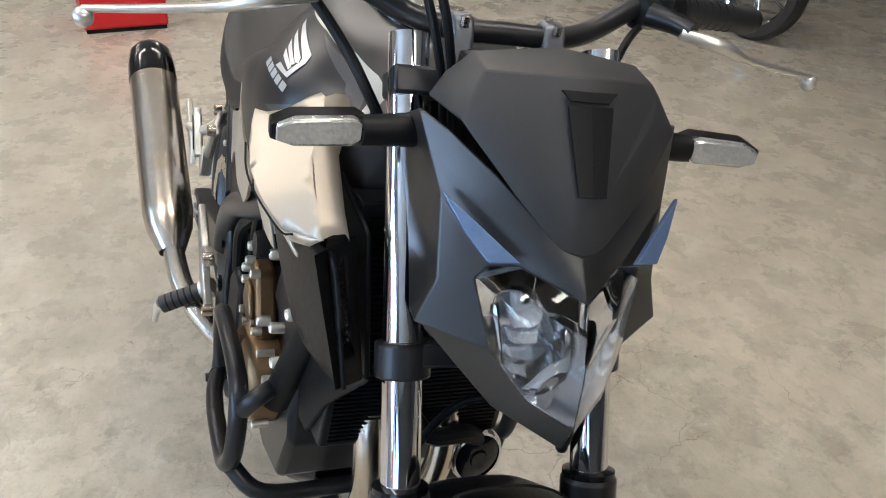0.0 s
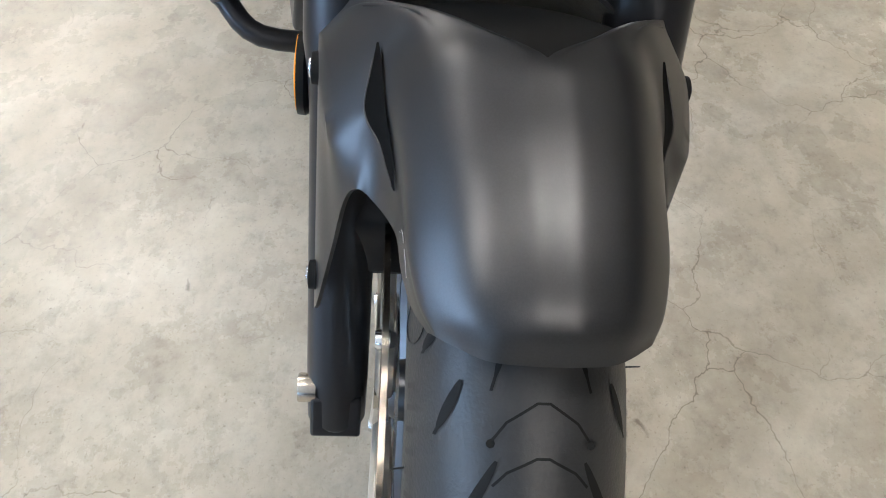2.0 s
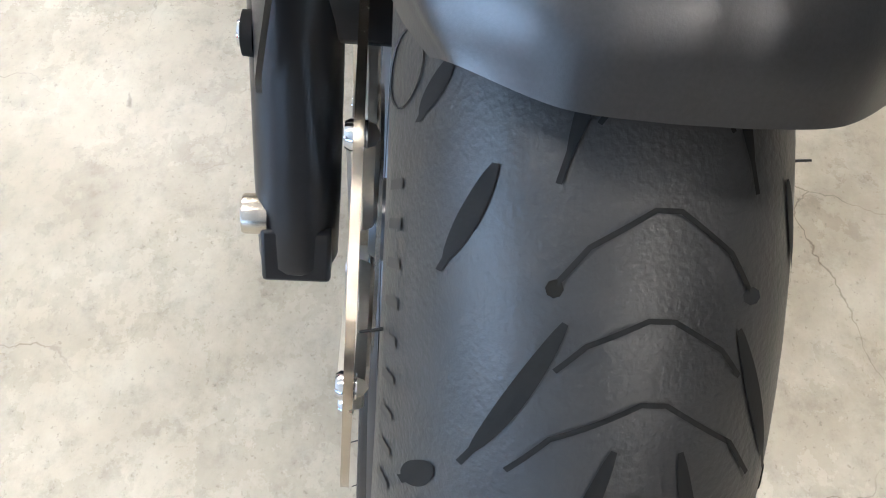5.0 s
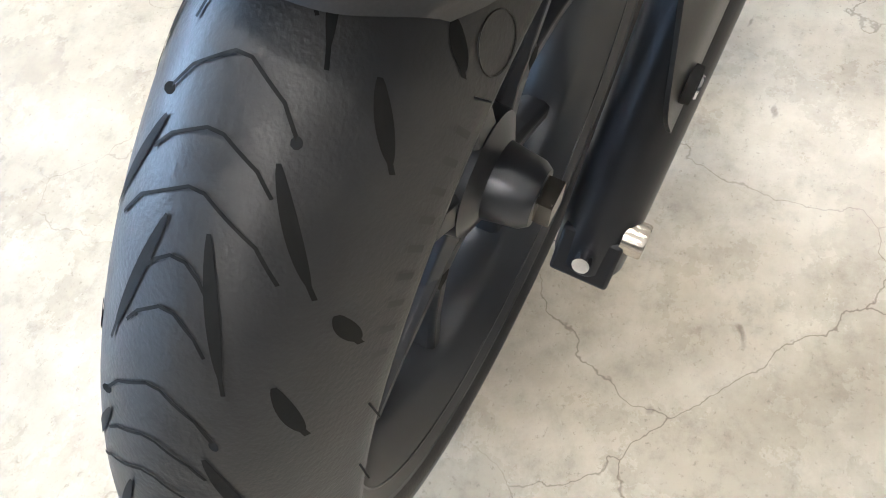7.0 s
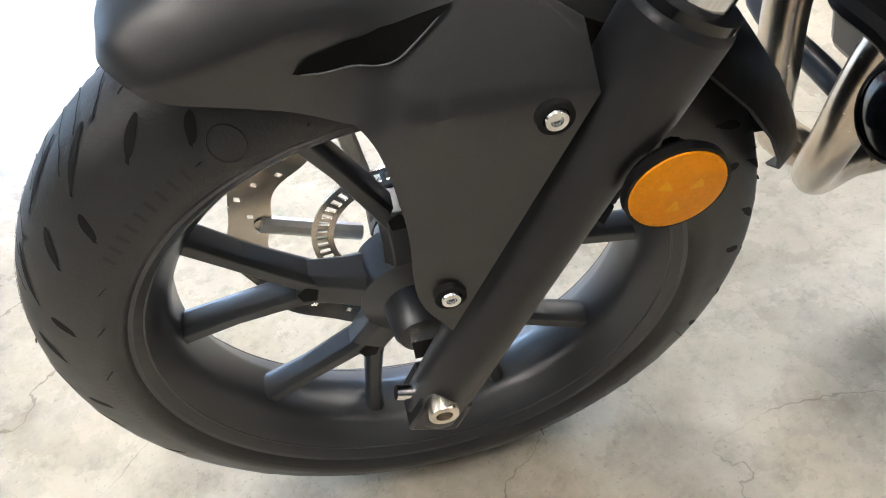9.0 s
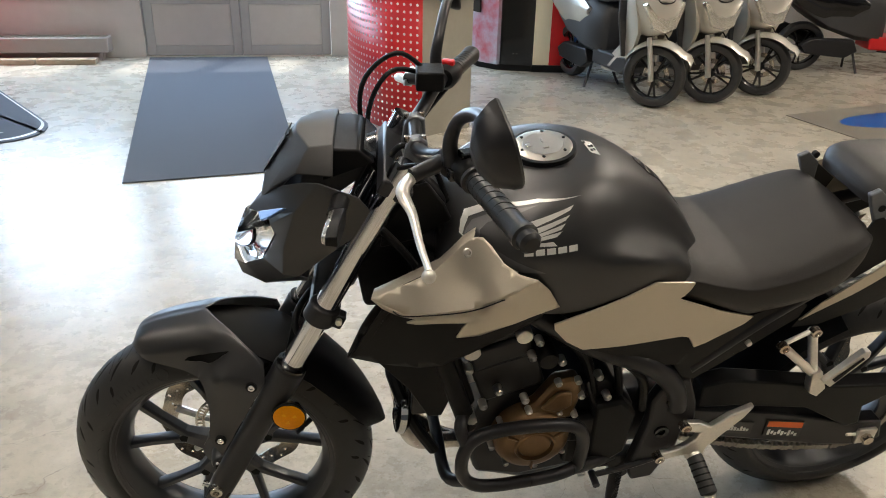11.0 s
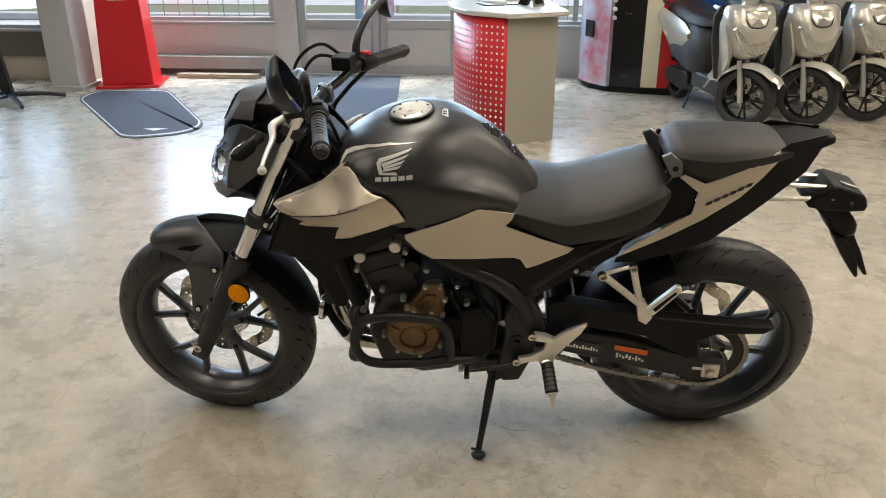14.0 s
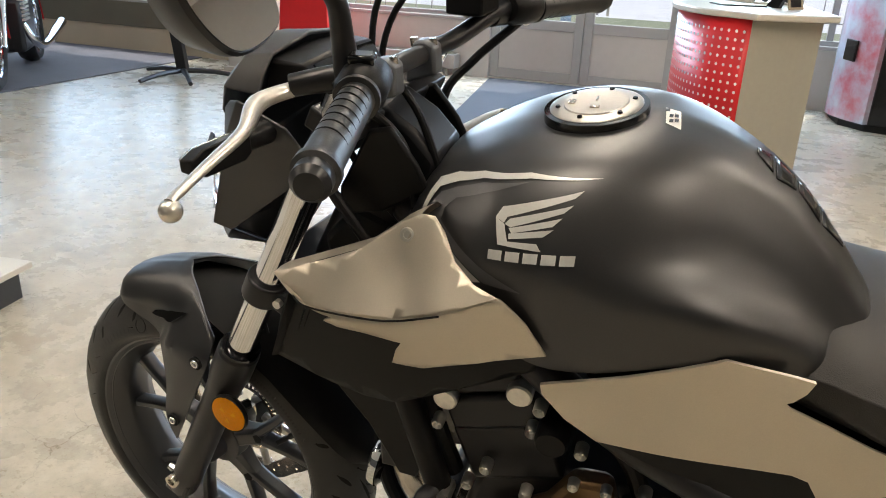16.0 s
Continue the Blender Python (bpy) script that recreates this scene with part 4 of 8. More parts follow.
HV = [(0.062, 0, 0.766), (0.088, 0.034, 0.778), (0.123, 0.062, 0.805), (0.15, 0.077, 0.86), (0.134, 0.046, 0.88), (0.093, 0, 0.869),  # 0-5 lens rim
      (0.12, 0, 0.897), (0.133, 0.03, 0.915), (0.163, 0.07, 0.948), (0.2, 0.103, 0.97), (0.228, 0.124, 0.979),  # 6-10 edge under the meter cowl
      (0.187, 0.106, 0.919), (0.141, 0.0715, 0.877), (0.165, 0.105, 0.85), (0.24, 0.12, 0.905),  # 11-14 round the position light
      (0.29, 0.12, 0.953), (0.325, 0.113, 0.905), (0.273, 0.11, 0.868), (0.24, 0.112, 0.842), (0.19, 0.117, 0.803), (0.163, 0.12, 0.808),  # 15-20 flank
      (0.071, 0, 0.735), (0.12, 0.05, 0.745), (0.19, 0, 0.715), (0.2, 0.07, 0.765)]  # 21-24 chin
HF = [(5, 4, 7, 6), (7, 4, 11, 8), (8, 11, 10, 9), (4, 12, 11), (11, 12, 3, 13), (11, 13, 14), (11, 14, 15, 10), (14, 16, 15), (3, 2, 20, 13), (13, 20, 19, 18), (13, 18, 14), (14, 18, 17, 16),
      (2, 22, 19, 20), (0, 21, 22, 1), (1, 22, 2), (21, 23, 24, 22), (22, 24, 19)]
bm = mirrored(HV, HF)
cowl = fpart("headlight_cowl", bm, MATTE, "matte grey angular headlight fairing", smooth=24, bevel=0.003, solid=0.004, inside=(0.23, 0, 0.85))
# dark bowl, reflectors and clear lens
bm = mirrored([(0.076, 0, 0.768), (0.1, 0.032, 0.78), (0.133, 0.059, 0.808), (0.16, 0.073, 0.858), (0.145, 0.045, 0.876), (0.108, 0, 0.866), (0.18, 0, 0.82)], [(0, 1, 6), (1, 2, 6), (2, 3, 6), (3, 4, 6), (4, 5, 6)])
part("lamp_bowl", bm, BOWL, cowl, "smoky headlight bowl", smooth=0)
for s in (-1, 1):
    for outline, y0, y1 in (([(0.11, 0.797), (0.124, 0.797), (0.15, 0.85), (0.14, 0.854)], 0.022, 0.05), ([(0.117, 0.852), (0.132, 0.85), (0.142, 0.87), (0.132, 0.874)], 0.02, 0.044)):
        bm = bmesh.new()
        slab(bm, outline, s * y0, s * y1)
        part("lamp_reflector", bm, CHROME, cowl, "bright headlight reflector", smooth=0, bevel=0.002)
bm = bmesh.new()
for z, r2 in ((0.83, 0.019), (0.79, 0.012)):
    lathe(bm, [(0.0, -0.004), (r2 * 0.8, -0.001), (r2, 0.004), (r2 + 0.003, 0.006), (r2 + 0.003, 0.02)], Matrix.Translation((0.104 + (z - 0.79) * 0.4, 0, z)) @ Matrix.Rotation(radians(78), 4, "Y"), 28)
part("projector", bm, CHROME, cowl, "glassy projector lenses")
bm = bmesh.new()
for k in range(5):
    z = 0.797 + 0.012 * k
    for s in (-1, 1):
        slab(bm, [(x + 0.3 * (z - 0.782), z + dz) for x, dz in ((0.1, 0), (0.106, 0), (0.114, 0.007), (0.108, 0.007))], s * 0.024, s * (0.044 + 0.05 * (z - 0.79)))
part("lamp_rib", bm, BOWL, cowl, smooth=0)
GLASS = material("clear_lens", (0.93, 0.96, 1.0), 0.02, 0.0, Transmission_Weight=1.0, IOR=1.42)
CLEAR = material("faceted_clear_lens", (0.5, 0.5, 0.5), 0.06, 0.7, grain=0.4, scale=260, bump=0.6, bscale=300, coat=1.0)
DRL = material("blue_tinted_lens", (0.16, 0.24, 0.42), 0.2, 0.5, grain=0.15, scale=100)
bm = mirrored([(0.06, 0, 0.764), (0.085, 0.034, 0.777), (0.119, 0.0625, 0.805), (0.146, 0.0775, 0.861), (0.13, 0.0465, 0.881), (0.089, 0, 0.87), (0.066, 0, 0.815), (0.1, 0.038, 0.842)],
              [(0, 1, 6), (1, 2, 7, 6), (2, 3, 7), (3, 4, 7), (4, 5, 6, 7)])
lens = part("lens", bm, GLASS, cowl, "clear headlight lens", smooth=60, solid=0.002, inside=(0.2, 0, 0.82))
lens.visible_shadow = False
for s in (-1, 1):
    bm = bmesh.new()
    vs = [(x - 0.0125, s * (y + 0.0045), z + 0.01) for x, y, z in ((0.132, 0.048, 0.8815), (0.139, 0.073, 0.878), (0.158, 0.089, 0.894), (0.185, 0.107, 0.92), (0.158, 0.077, 0.901))]
    bm.faces.new([bm.verts.new(v) for v in vs])
    part("position_light", bm, DRL, cowl, "blue-tinted position light strip", smooth=0, solid=0.006, bevel=0.001, inside=(0.23, 0, 0.82))
    # indicators
    root, tip = V((0.262, s * 0.116, 0.947)), V((0.249, s * 0.234, 0.945))
    d = (tip - root).normalized()
    bm = bmesh.new()
    tube(bm, [root, root + 0.05 * d], [0.0155, 0.0135], 14, smoothed=False)
    stalk = fpart("indicator", bm, PLASTIC, "clear-lens indicator on a black stalk")
    m = Matrix.Translation(root + 0.085 * d) @ d.to_track_quat("Z", "Y").to_matrix().to_4x4()
    up = m.to_3x3().inverted() @ V((0, 0, 1))
    fr = m.to_3x3().inverted() @ V((-1, 0, 0))
    def lobe(bm, grow, front, depth):
        rows = []
        for h, k in ((-0.038, 0.62), (-0.028, 1), (0.024, 0.95), (0.04, 0.5)):
            rows.append([m @ (V((0, 0, h * grow)) + up * 0.0155 * k * grow * a + fr * (front + depth * b)) for a, b in ((-1, 0), (-0.8, 1), (0.8, 1), (1, 0))])
        rings(bm, rows)
    bm = bmesh.new()
    lobe(bm, 1.08, -0.016, 0.018)
    part("housing", bm, PLASTIC, stalk, bevel=0.002)
    bm = bmesh.new()
    lobe(bm, 0.96, 0.0, 0.008)
    part("lens", bm, CLEAR, stalk, "clear faceted indicator lens", bevel=0.002)
# meter cowl
VV = [(0.118, 0, 0.898), (0.123, 0.018, 0.9), (0.129, 0, 0.944), (0.131, 0.014, 0.944), (0.172, 0, 1.014), (0.176, 0.026, 1.012), (0.186, 0, 1.028), (0.19, 0.032, 1.027),
      (0.145, 0.056, 0.937), (0.178, 0.066, 0.994), (0.19, 0.099, 0.984), (0.206, 0.083, 1.012), (0.212, 0.078, 1.02), (0.25, 0, 1.036), (0.25, 0.078, 1.026), (0.25, 0.112, 0.985), (0.25, 0.1, 1.006)]
VF = [(0, 1, 3, 2), (2, 3, 5, 4), (4, 5, 7, 6), (1, 8, 9, 3), (3, 9, 11, 5), (5, 11, 12, 7), (8, 10, 9), (9, 10, 11), (6, 7, 12, 14, 13), (10, 15, 16, 11), (11, 16, 14, 12)]
bm = mirrored(VV, VF)
visor = fpart("meter_cowl", bm, COWLP, "matte dark meter cowl with a recessed centre strip", smooth=26, bevel=0.002, solid=0.005, inside=(0.26, 0, 0.93))
bm = mirrored([(0.1285, 0, 0.9465), (0.1295, 0.012, 0.9465), (0.1685, 0.02, 1.0085), (0.1675, 0, 1.0085)], [(0, 1, 2, 3)])
part("centre_strip", bm, PLASTIC, visor, "textured dark centre strip", smooth=0, solid=-0.002)
bm = mirrored([(0.1695, 0, 1.0115), (0.1705, 0.017, 1.0115), (0.1755, 0.025, 1.0185), (0.1745, 0, 1.0185)], [(0, 1, 2, 3)])
part("cowl_slot", bm, SHADETRIM, visor, "black slot", smooth=0, solid=-0.002)
bm = mirrored([(x - 0.02, y, z - 0.002) for x, y, z in ((0.25, 0, 0.96), (0.25, 0.075, 0.96), (0.262, 0.078, 1.02), (0.262, 0, 1.025), (0.335, 0.07, 0.992), (0.335, 0, 0.992), (0.31, 0.078, 1.018), (0.31, 0, 1.022))], [(0, 1, 4, 5), (1, 2, 6, 4), (2, 3, 7, 6), (4, 6, 7, 5), (0, 1, 2, 3)])
meter = fpart("meter", bm, PLASTIC, "black instrument housing", bevel=0.004)
bm = mirrored([(x - 0.02, y, z - 0.002) for x, y, z in ((0.3355, 0, 0.997), (0.3355, 0.06, 0.997), (0.3165, 0.066, 1.0155), (0.3165, 0, 1.0185))], [(0, 1, 2, 3)])
part("display", bm, GLOSSB, meter, "dark glossy display", solid=-0.002)

# ---- handlebar ----
BARH = [(0.51, 0.381, 1.034), (0.45, 0.215, 1.045), (0.43, 0.17, 1.047), (0.4, 0.105, 1.022), (0.384, 0.06, 1.014), (0.382, 0, 1.014)]
bm = bmesh.new()
tube(bm, BARH + [(x, -y, z) for x, y, z in BARH[-2::-1]], 0.0118, 18, 8)
bar = fpart("handlebar", bm, SATIN, "satin black tubular handlebar")
for s in (-1, 1):
    bm = bmesh.new()
    slab(bm, [(0.36, 0.975), (0.402, 0.99), (0.4, 1.024), (0.388, 1.031), (0.372, 1.028), (0.364, 1.01)], s * 0.05 - 0.012, s * 0.05 + 0.012)
    clamp = part("bar_clamp", bm, CASTG, bar, "dark cast handlebar clamp", bevel=0.004)
    for x, z in ((0.368, 1.026), (0.394, 1.028)):
        bm = bmesh.new()
        rod(bm, (x, s * 0.05, z - 0.006), (x - 0.001, s * 0.05, z + 0.004), 0.005, sides=10)
        part("bolt", bm, STEEL, clamp)
for s in (-1, 1):
    end, inn = V((0.51, s * 0.381, 1.034)), V((0.457, s * 0.232, 1.0435))
    d = (end - inn).normalized()
    bm = bmesh.new()
    L = (end - inn).length
    tube(bm, [inn, inn + 0.006 * d, inn + 0.007 * d, end - 0.016 * d, end - 0.012 * d, end - 0.004 * d, end], [0.021, 0.021, 0.0165, 0.0168, 0.019, 0.019, 0.014], 28, smoothed=False)
    grip = part("grip", bm, RUBBER, bar, "black rubber handlebar grip", smooth=30)
    for k in range(7):
        bm = bmesh.new()
        tube(bm, [inn + (0.02 + 0.015 * k) * d + V((0.0166 * math.cos(t), 0, 0.0166 * math.sin(t))) for t in np.linspace(0.3, 5.9, 15)], 0.0011, 5, 2)
        part("grip_ridge", bm, SHADETRIM, grip)
    bm = bmesh.new()
    lathe(bm, [(0.0, 0.02), (0.011, 0.02), (0.0155, 0.014), (0.0155, 0)], Matrix.Translation(end - 0.004 * d) @ d.to_track_quat("Z", "Y").to_matrix().to_4x4(), 24)
    part("bar_end", bm, SATIN, grip, "black bar end weight")
    # switch housing, perch and lever
    mid = inn - 0.026 * d
    m = Matrix.Translation(mid) @ d.to_track_quat("Y", "Z").to_matrix().to_4x4()
    bm = bmesh.new()
    rows = []
    for h, k in ((-0.03, 0.75), (-0.022, 1), (0.018, 1), (0.026, 0.8)):
        rows.append([m @ V((0.021 * k * math.cos(t) * 1.15, h, 0.023 * k * math.sin(t) + 0.002)) for t in np.linspace(0, 2 * math.pi, 17)[:-1]])
    rings(bm, rows)
    sw = part("switch_housing", bm, PLASTIC, bar, "black switch housing", smooth=40)
    bm = boxes((-0.012, 0.012, -0.012, 0.008, 0.02, 0.031))
    bmesh.ops.transform(bm, matrix=m, verts=bm.verts)
    part("switch", bm, RED if s > 0 else GLOSSB, sw, "red stop switch" if s > 0 else "black rocker switch", bevel=0.003)
    bm = boxes((0.014 if s < 0 else -0.028, 0.028 if s < 0 else -0.014, -0.008, 0.008, -0.012, 0.006))
    bmesh.ops.transform(bm, matrix=m, verts=bm.verts)
    part("switch", bm, GLOSSB, sw, bevel=0.003)
    per = V((0.425, s * 0.178, 1.043))
    bm = bmesh.new()
    rod(bm, per - 0.014 * d, per + 0.012 * d, 0.0185, sides=18)
    tube(bm, [per + V((-0.012, 0, 0)), per + V((-0.035, s * 0.02, -0.002)), per + V((-0.055, s * 0.032, -0.006))], [0.014, 0.012, 0.011], 12)
    perch = part("lever_perch", bm, SATIN, bar, "black lever perch")
    ball = V((0.388, s * 0.4, 0.99))
    lv = [per + V((-0.05, s * 0.02, -0.004)), per + V((-0.068, s * 0.065, -0.012)), V((0.37, s * 0.285, 1.013)), V((0.378, s * 0.345, 1.0)), ball]
    bm = bmesh.new()
    tube(bm, lv, [0.0095, 0.0105, 0.007, 0.0055, 0.0045], 12, 6)
    bmesh.ops.scale(bm, vec=(1, 1, 0.75), space=Matrix.Translation((-0.39, 0, -1.02)), verts=bm.verts)
    bmesh.ops.create_uvsphere(bm, u_segments=16, v_segments=10, radius=0.0095, matrix=Matrix.Translation(ball))
    part("lever", bm, ALU, perch, "cast silver lever with a ball end", smooth=60)
    if s > 0:
        bm = boxes((0.385, 0.435, 0.1, 0.16, 1.05, 1.085))
        res = part("brake_reservoir", bm, PLASTIC, bar, "black brake fluid reservoir", bevel=0.004)
    # mirror
    st = [V((x, s * y, z)) for x, y, z in ((0.428, 0.2, 1.05), (0.424, 0.2, 1.085), (0.43, 0.216, 1.12), (0.44, 0.26, 1.15), (0.452, 0.315, 1.168), (0.457, 0.365, 1.166))]
    bm = bmesh.new()
    tube(bm, st, [0.013, 0.011, 0.0095, 0.0095, 0.0095, 0.014], 14, 5)
    mir = fpart("mirror", bm, SATIN, "black five-cornered rear-view mirror on a stem")
    shape = [(0.376, 1.266), (0.413, 1.24), (0.422, 1.216), (0.414, 1.186), (0.39, 1.163), (0.36, 1.157), (0.312, 1.163), (0.3, 1.178), (0.306, 1.206), (0.336, 1.244)]
    n = V((0.936, 0.156, 0.317) if s < 0 else (0.981, 0.075, 0.176)).normalized()  # left tilt fitted to the camera's view, so it reflects the striped boards
    out = [V((0.467 - (n.y * s * (y - 0.405) + n.z * (z - 1.176)) / n.x, s * y, z)) for y, z in [(0.405 + (y - 0.36) * 0.85, z - 0.034) for y, z in shape]]
    out = smooth_line(out + out[:1], 4)[:-1]
    c = sum(out, V()) / len(out)
    bm = bmesh.new()
    rings(bm, [[c + (q - c) * k + n * h for q in out] for k, h in ((0.3, -0.04), (0.75, -0.028), (0.96, -0.008), (1.0, 0.0), (0.965, 0.003))])
    part("shell", bm, SATIN, mir, "black mirror shell", smooth=40)
    bm = bmesh.new()
    bm.faces.new([bm.verts.new(c + (q - c) * 0.945 + n * 0.0036) for q in out])
    part("mirror_glass", bm, CHROMEM, mir, "mirror glass", smooth=0)
# cables and hoses
CAB = [([(0.33, -0.05, 0.93), (0.37, -0.07, 0.97), (0.41, -0.06, 0.93), (0.43, -0.07, 0.86)], 0.006), ([(0.32, -0.03, 0.95), (0.36, -0.02, 1.0), (0.41, -0.03, 0.97), (0.44, -0.03, 0.9)], 0.005), ([(0.34, 0.04, 0.9), (0.38, 0.08, 0.93), (0.42, 0.07, 0.88)], 0.006), ([(0.3, -0.08, 0.9), (0.34, -0.1, 0.87), (0.38, -0.1, 0.82), (0.4, -0.08, 0.76)], 0.007),
       ([(0.41, 0.15, 1.07), (0.35, 0.13, 1.11), (0.29, 0.1, 1.06), (0.3, 0.07, 0.95), (0.36, 0.05, 0.85)], 0.0045), ([(0.42, 0.16, 1.06), (0.34, 0.12, 1.08), (0.3, 0.09, 1.0), (0.33, 0.06, 0.88)], 0.0045),
       ([(0.44, -0.19, 1.03), (0.38, -0.14, 1.02), (0.34, -0.1, 0.98), (0.36, -0.06, 0.88), (0.42, -0.04, 0.8)], 0.0045), ([(0.45, 0.2, 1.03), (0.4, 0.16, 0.98), (0.37, 0.13, 0.93), (0.4, 0.08, 0.84)], 0.006),
       ([(0.22, -0.1, 0.72), (0.2, -0.03, 0.69), (0.22, 0.04, 0.66), (0.2, 0.09, 0.58), (0.12, 0.09, 0.46)], 0.0045), ([(0.27, 0.02, 0.73), (0.2, 0.0, 0.7), (0.17, -0.06, 0.67), (0.19, -0.08, 0.62)], 0.007)]
for pts, r in CAB:
    bm = bmesh.new()
    tube(bm, pts, r, 10, 6)
    fpart("cable", bm, PLASTIC, "black cable")
ANOD = material("blue_anodised", (0.02, 0.13, 0.5), 0.3, 0.7, grain=0.1)
for s in (-1, 1):
    bm = bmesh.new()
    rod(bm, (0.343, s * 0.109, 0.955), (0.352, s * 0.109, 0.985), 0.009)
    fpart("fork_cap", bm, ANOD, "blue anodised fork adjuster")

from mathutils.bvhtree import BVHTree  # noqa: E402

# ---- fuel tank ----
TANK = [(0.432, [(0, 0.878), (0.05, 0.873), (0.088, 0.858), (0.108, 0.835), (0.108, 0.815), (0.095, 0.8)]),
        (0.458, [(0, 0.919), (0.06, 0.913), (0.103, 0.896), (0.127, 0.868), (0.13, 0.84), (0.115, 0.8)]),
        (0.495, [(0, 0.945), (0.06, 0.94), (0.105, 0.924), (0.137, 0.89), (0.144, 0.853), (0.13, 0.8)]),
        (0.54, [(0, 0.967), (0.07, 0.961), (0.114, 0.945), (0.153, 0.905), (0.164, 0.858), (0.15, 0.79)]),
        (0.60, [(0, 0.982), (0.076, 0.977), (0.121, 0.961), (0.162, 0.907), (0.176, 0.855), (0.166, 0.768)]),
        (0.66, [(0, 0.991), (0.076, 0.985), (0.12, 0.966), (0.160, 0.908), (0.178, 0.858), (0.174, 0.775)]),
        (0.72, [(0, 0.990), (0.07, 0.982), (0.108, 0.957), (0.143, 0.906), (0.176, 0.866), (0.174, 0.795)]),
        (0.78, [(0, 0.968), (0.06, 0.957), (0.09, 0.928), (0.117, 0.89), (0.164, 0.862), (0.168, 0.812)]),
        (0.84, [(0, 0.927), (0.05, 0.916), (0.075, 0.888), (0.098, 0.856), (0.140, 0.835), (0.147, 0.795)]),
        (0.89, [(0, 0.872), (0.045, 0.862), (0.066, 0.838), (0.085, 0.812), (0.116, 0.795), (0.122, 0.77)]),
        (0.935, [(0, 0.81), (0.04, 0.80), (0.056, 0.782), (0.07, 0.765), (0.09, 0.752), (0.095, 0.738)])]
bm = bmesh.new()
cols = []
lines = [smooth_line([(a, s[i][0], s[i][1]) for a, s in TANK], 5) for i in range(6)]
for j in range(len(lines[0])):
    half = smooth_line([lines[i][j] for i in range(6)], 5)
    half = [V((p.x, max(p.y, 0), p.z)) for p in half]
    cols.append([V((p.x, -p.y, p.z)) for p in half[::-1]] + half[1:])
rings(bm, cols, close=True, caps=True)
tank = part("fuel_tank", bm, MATTE, moto, "matte dark grey fuel tank", smooth=60)
cap = V((0.625, 0, 0.992))
m = Matrix.Translation(cap) @ Matrix.Rotation(radians(-7), 4, "Y")
bm = bmesh.new()
lathe(bm, [(0.0, 0.0045), (0.03, 0.004), (0.034, 0.0045), (0.035, 0.003), (0.047, 0.0025), (0.05, 0.001), (0.05, -0.01)], m, 56)
lid = part("filler_cap", bm, CAPM, tank, "round brushed metal filler cap", smooth=35)
bm = bmesh.new()
lathe(bm, [(0.05, 0.0005), (0.056, 0.0), (0.057, -0.012)], m, 56)
part("cap_ring", bm, GLOSSB, tank)
for k in range(6):
    a = radians(60 * k + 15)
    bm = bmesh.new()
    lathe(bm, [(0.0, 0.0048), (0.0025, 0.0048), (0.003, 0.003)], m @ Matrix.Translation((0.041 * math.cos(a), 0.041 * math.sin(a), 0)), 10)
    part("cap_screw", bm, GLOSSB, lid)
bm = boxes((-0.0012, 0.0012, 0.002, 0.014, 0.0044, 0.0056), (-0.004, 0.006, -0.018, -0.014, 0.0044, 0.006), (-0.03, -0.022, -0.006, 0.006, 0.0044, 0.0058))
bmesh.ops.transform(bm, matrix=m, verts=bm.verts)
part("key_flap", bm, STEEL, lid, bevel=0.001)


TANKTREE = BVHTree.FromPolygons([v.co.copy() for v in tank.data.vertices], [list(f.vertices) for f in tank.data.polygons])


def decal(name, outline, s, mat, label, lift=0.0012, cell=0.006):
    """A thin transfer laid on the side of the tank, its outline in x and z."""
    bm = panel(outline, lambda x, z: 0.0, s, cell)
    for v in bm.verts:
        hit, n, *_ = TANKTREE.ray_cast(V((v.co.x, s, v.co.z)), V((0, -s, 0)))
        if hit:
            n = n if n.y * s > 0 else -n
            v.co = hit + lift * n
    return part(name, bm, mat, tank, label, smooth=60)


DECAL = material("decal_silver", (0.62, 0.62, 0.6), 0.35, 0.3, grain=0.08, scale=300)
DECALG = material("decal_grey", (0.12, 0.12, 0.125), 0.4, 0.4, grain=0.1, scale=300)
WING = [[(0.572, 0.912), (0.578, 0.924), (0.66, 0.957), (0.652, 0.948), (0.585, 0.915), (0.582, 0.908)], [(0.583, 0.907), (0.588, 0.914), (0.652, 0.941), (0.643, 0.931), (0.59, 0.905)], [(0.588, 0.904), (0.594, 0.906), (0.643, 0.926), (0.634, 0.915), (0.592, 0.899)],
        [(0.589, 0.898), (0.595, 0.9), (0.636, 0.912), (0.626, 0.902), (0.59, 0.892)], [(0.572, 0.912), (0.583, 0.907), (0.589, 0.889), (0.62, 0.893), (0.626, 0.885), (0.579, 0.883)]]
STRIPE = [(0.4635, 0.897), (0.468, 0.911), (0.4758, 0.9225), (0.5, 0.936), (0.532, 0.949), (0.584, 0.962), (0.654, 0.968), (0.585, 0.9585), (0.534, 0.9455), (0.503, 0.932), (0.48, 0.919), (0.473, 0.908), (0.468, 0.897), (0.503, 0.882), (0.549, 0.861), (0.539, 0.8565), (0.495, 0.8765)]
STRIPEG = [(0.47, 0.897), (0.475, 0.9065), (0.484, 0.9175), (0.505, 0.9295), (0.534, 0.943), (0.584, 0.956), (0.538, 0.937), (0.506, 0.922), (0.494, 0.91), (0.492, 0.899), (0.53, 0.884), (0.592, 0.861), (0.552, 0.861), (0.506, 0.882)]
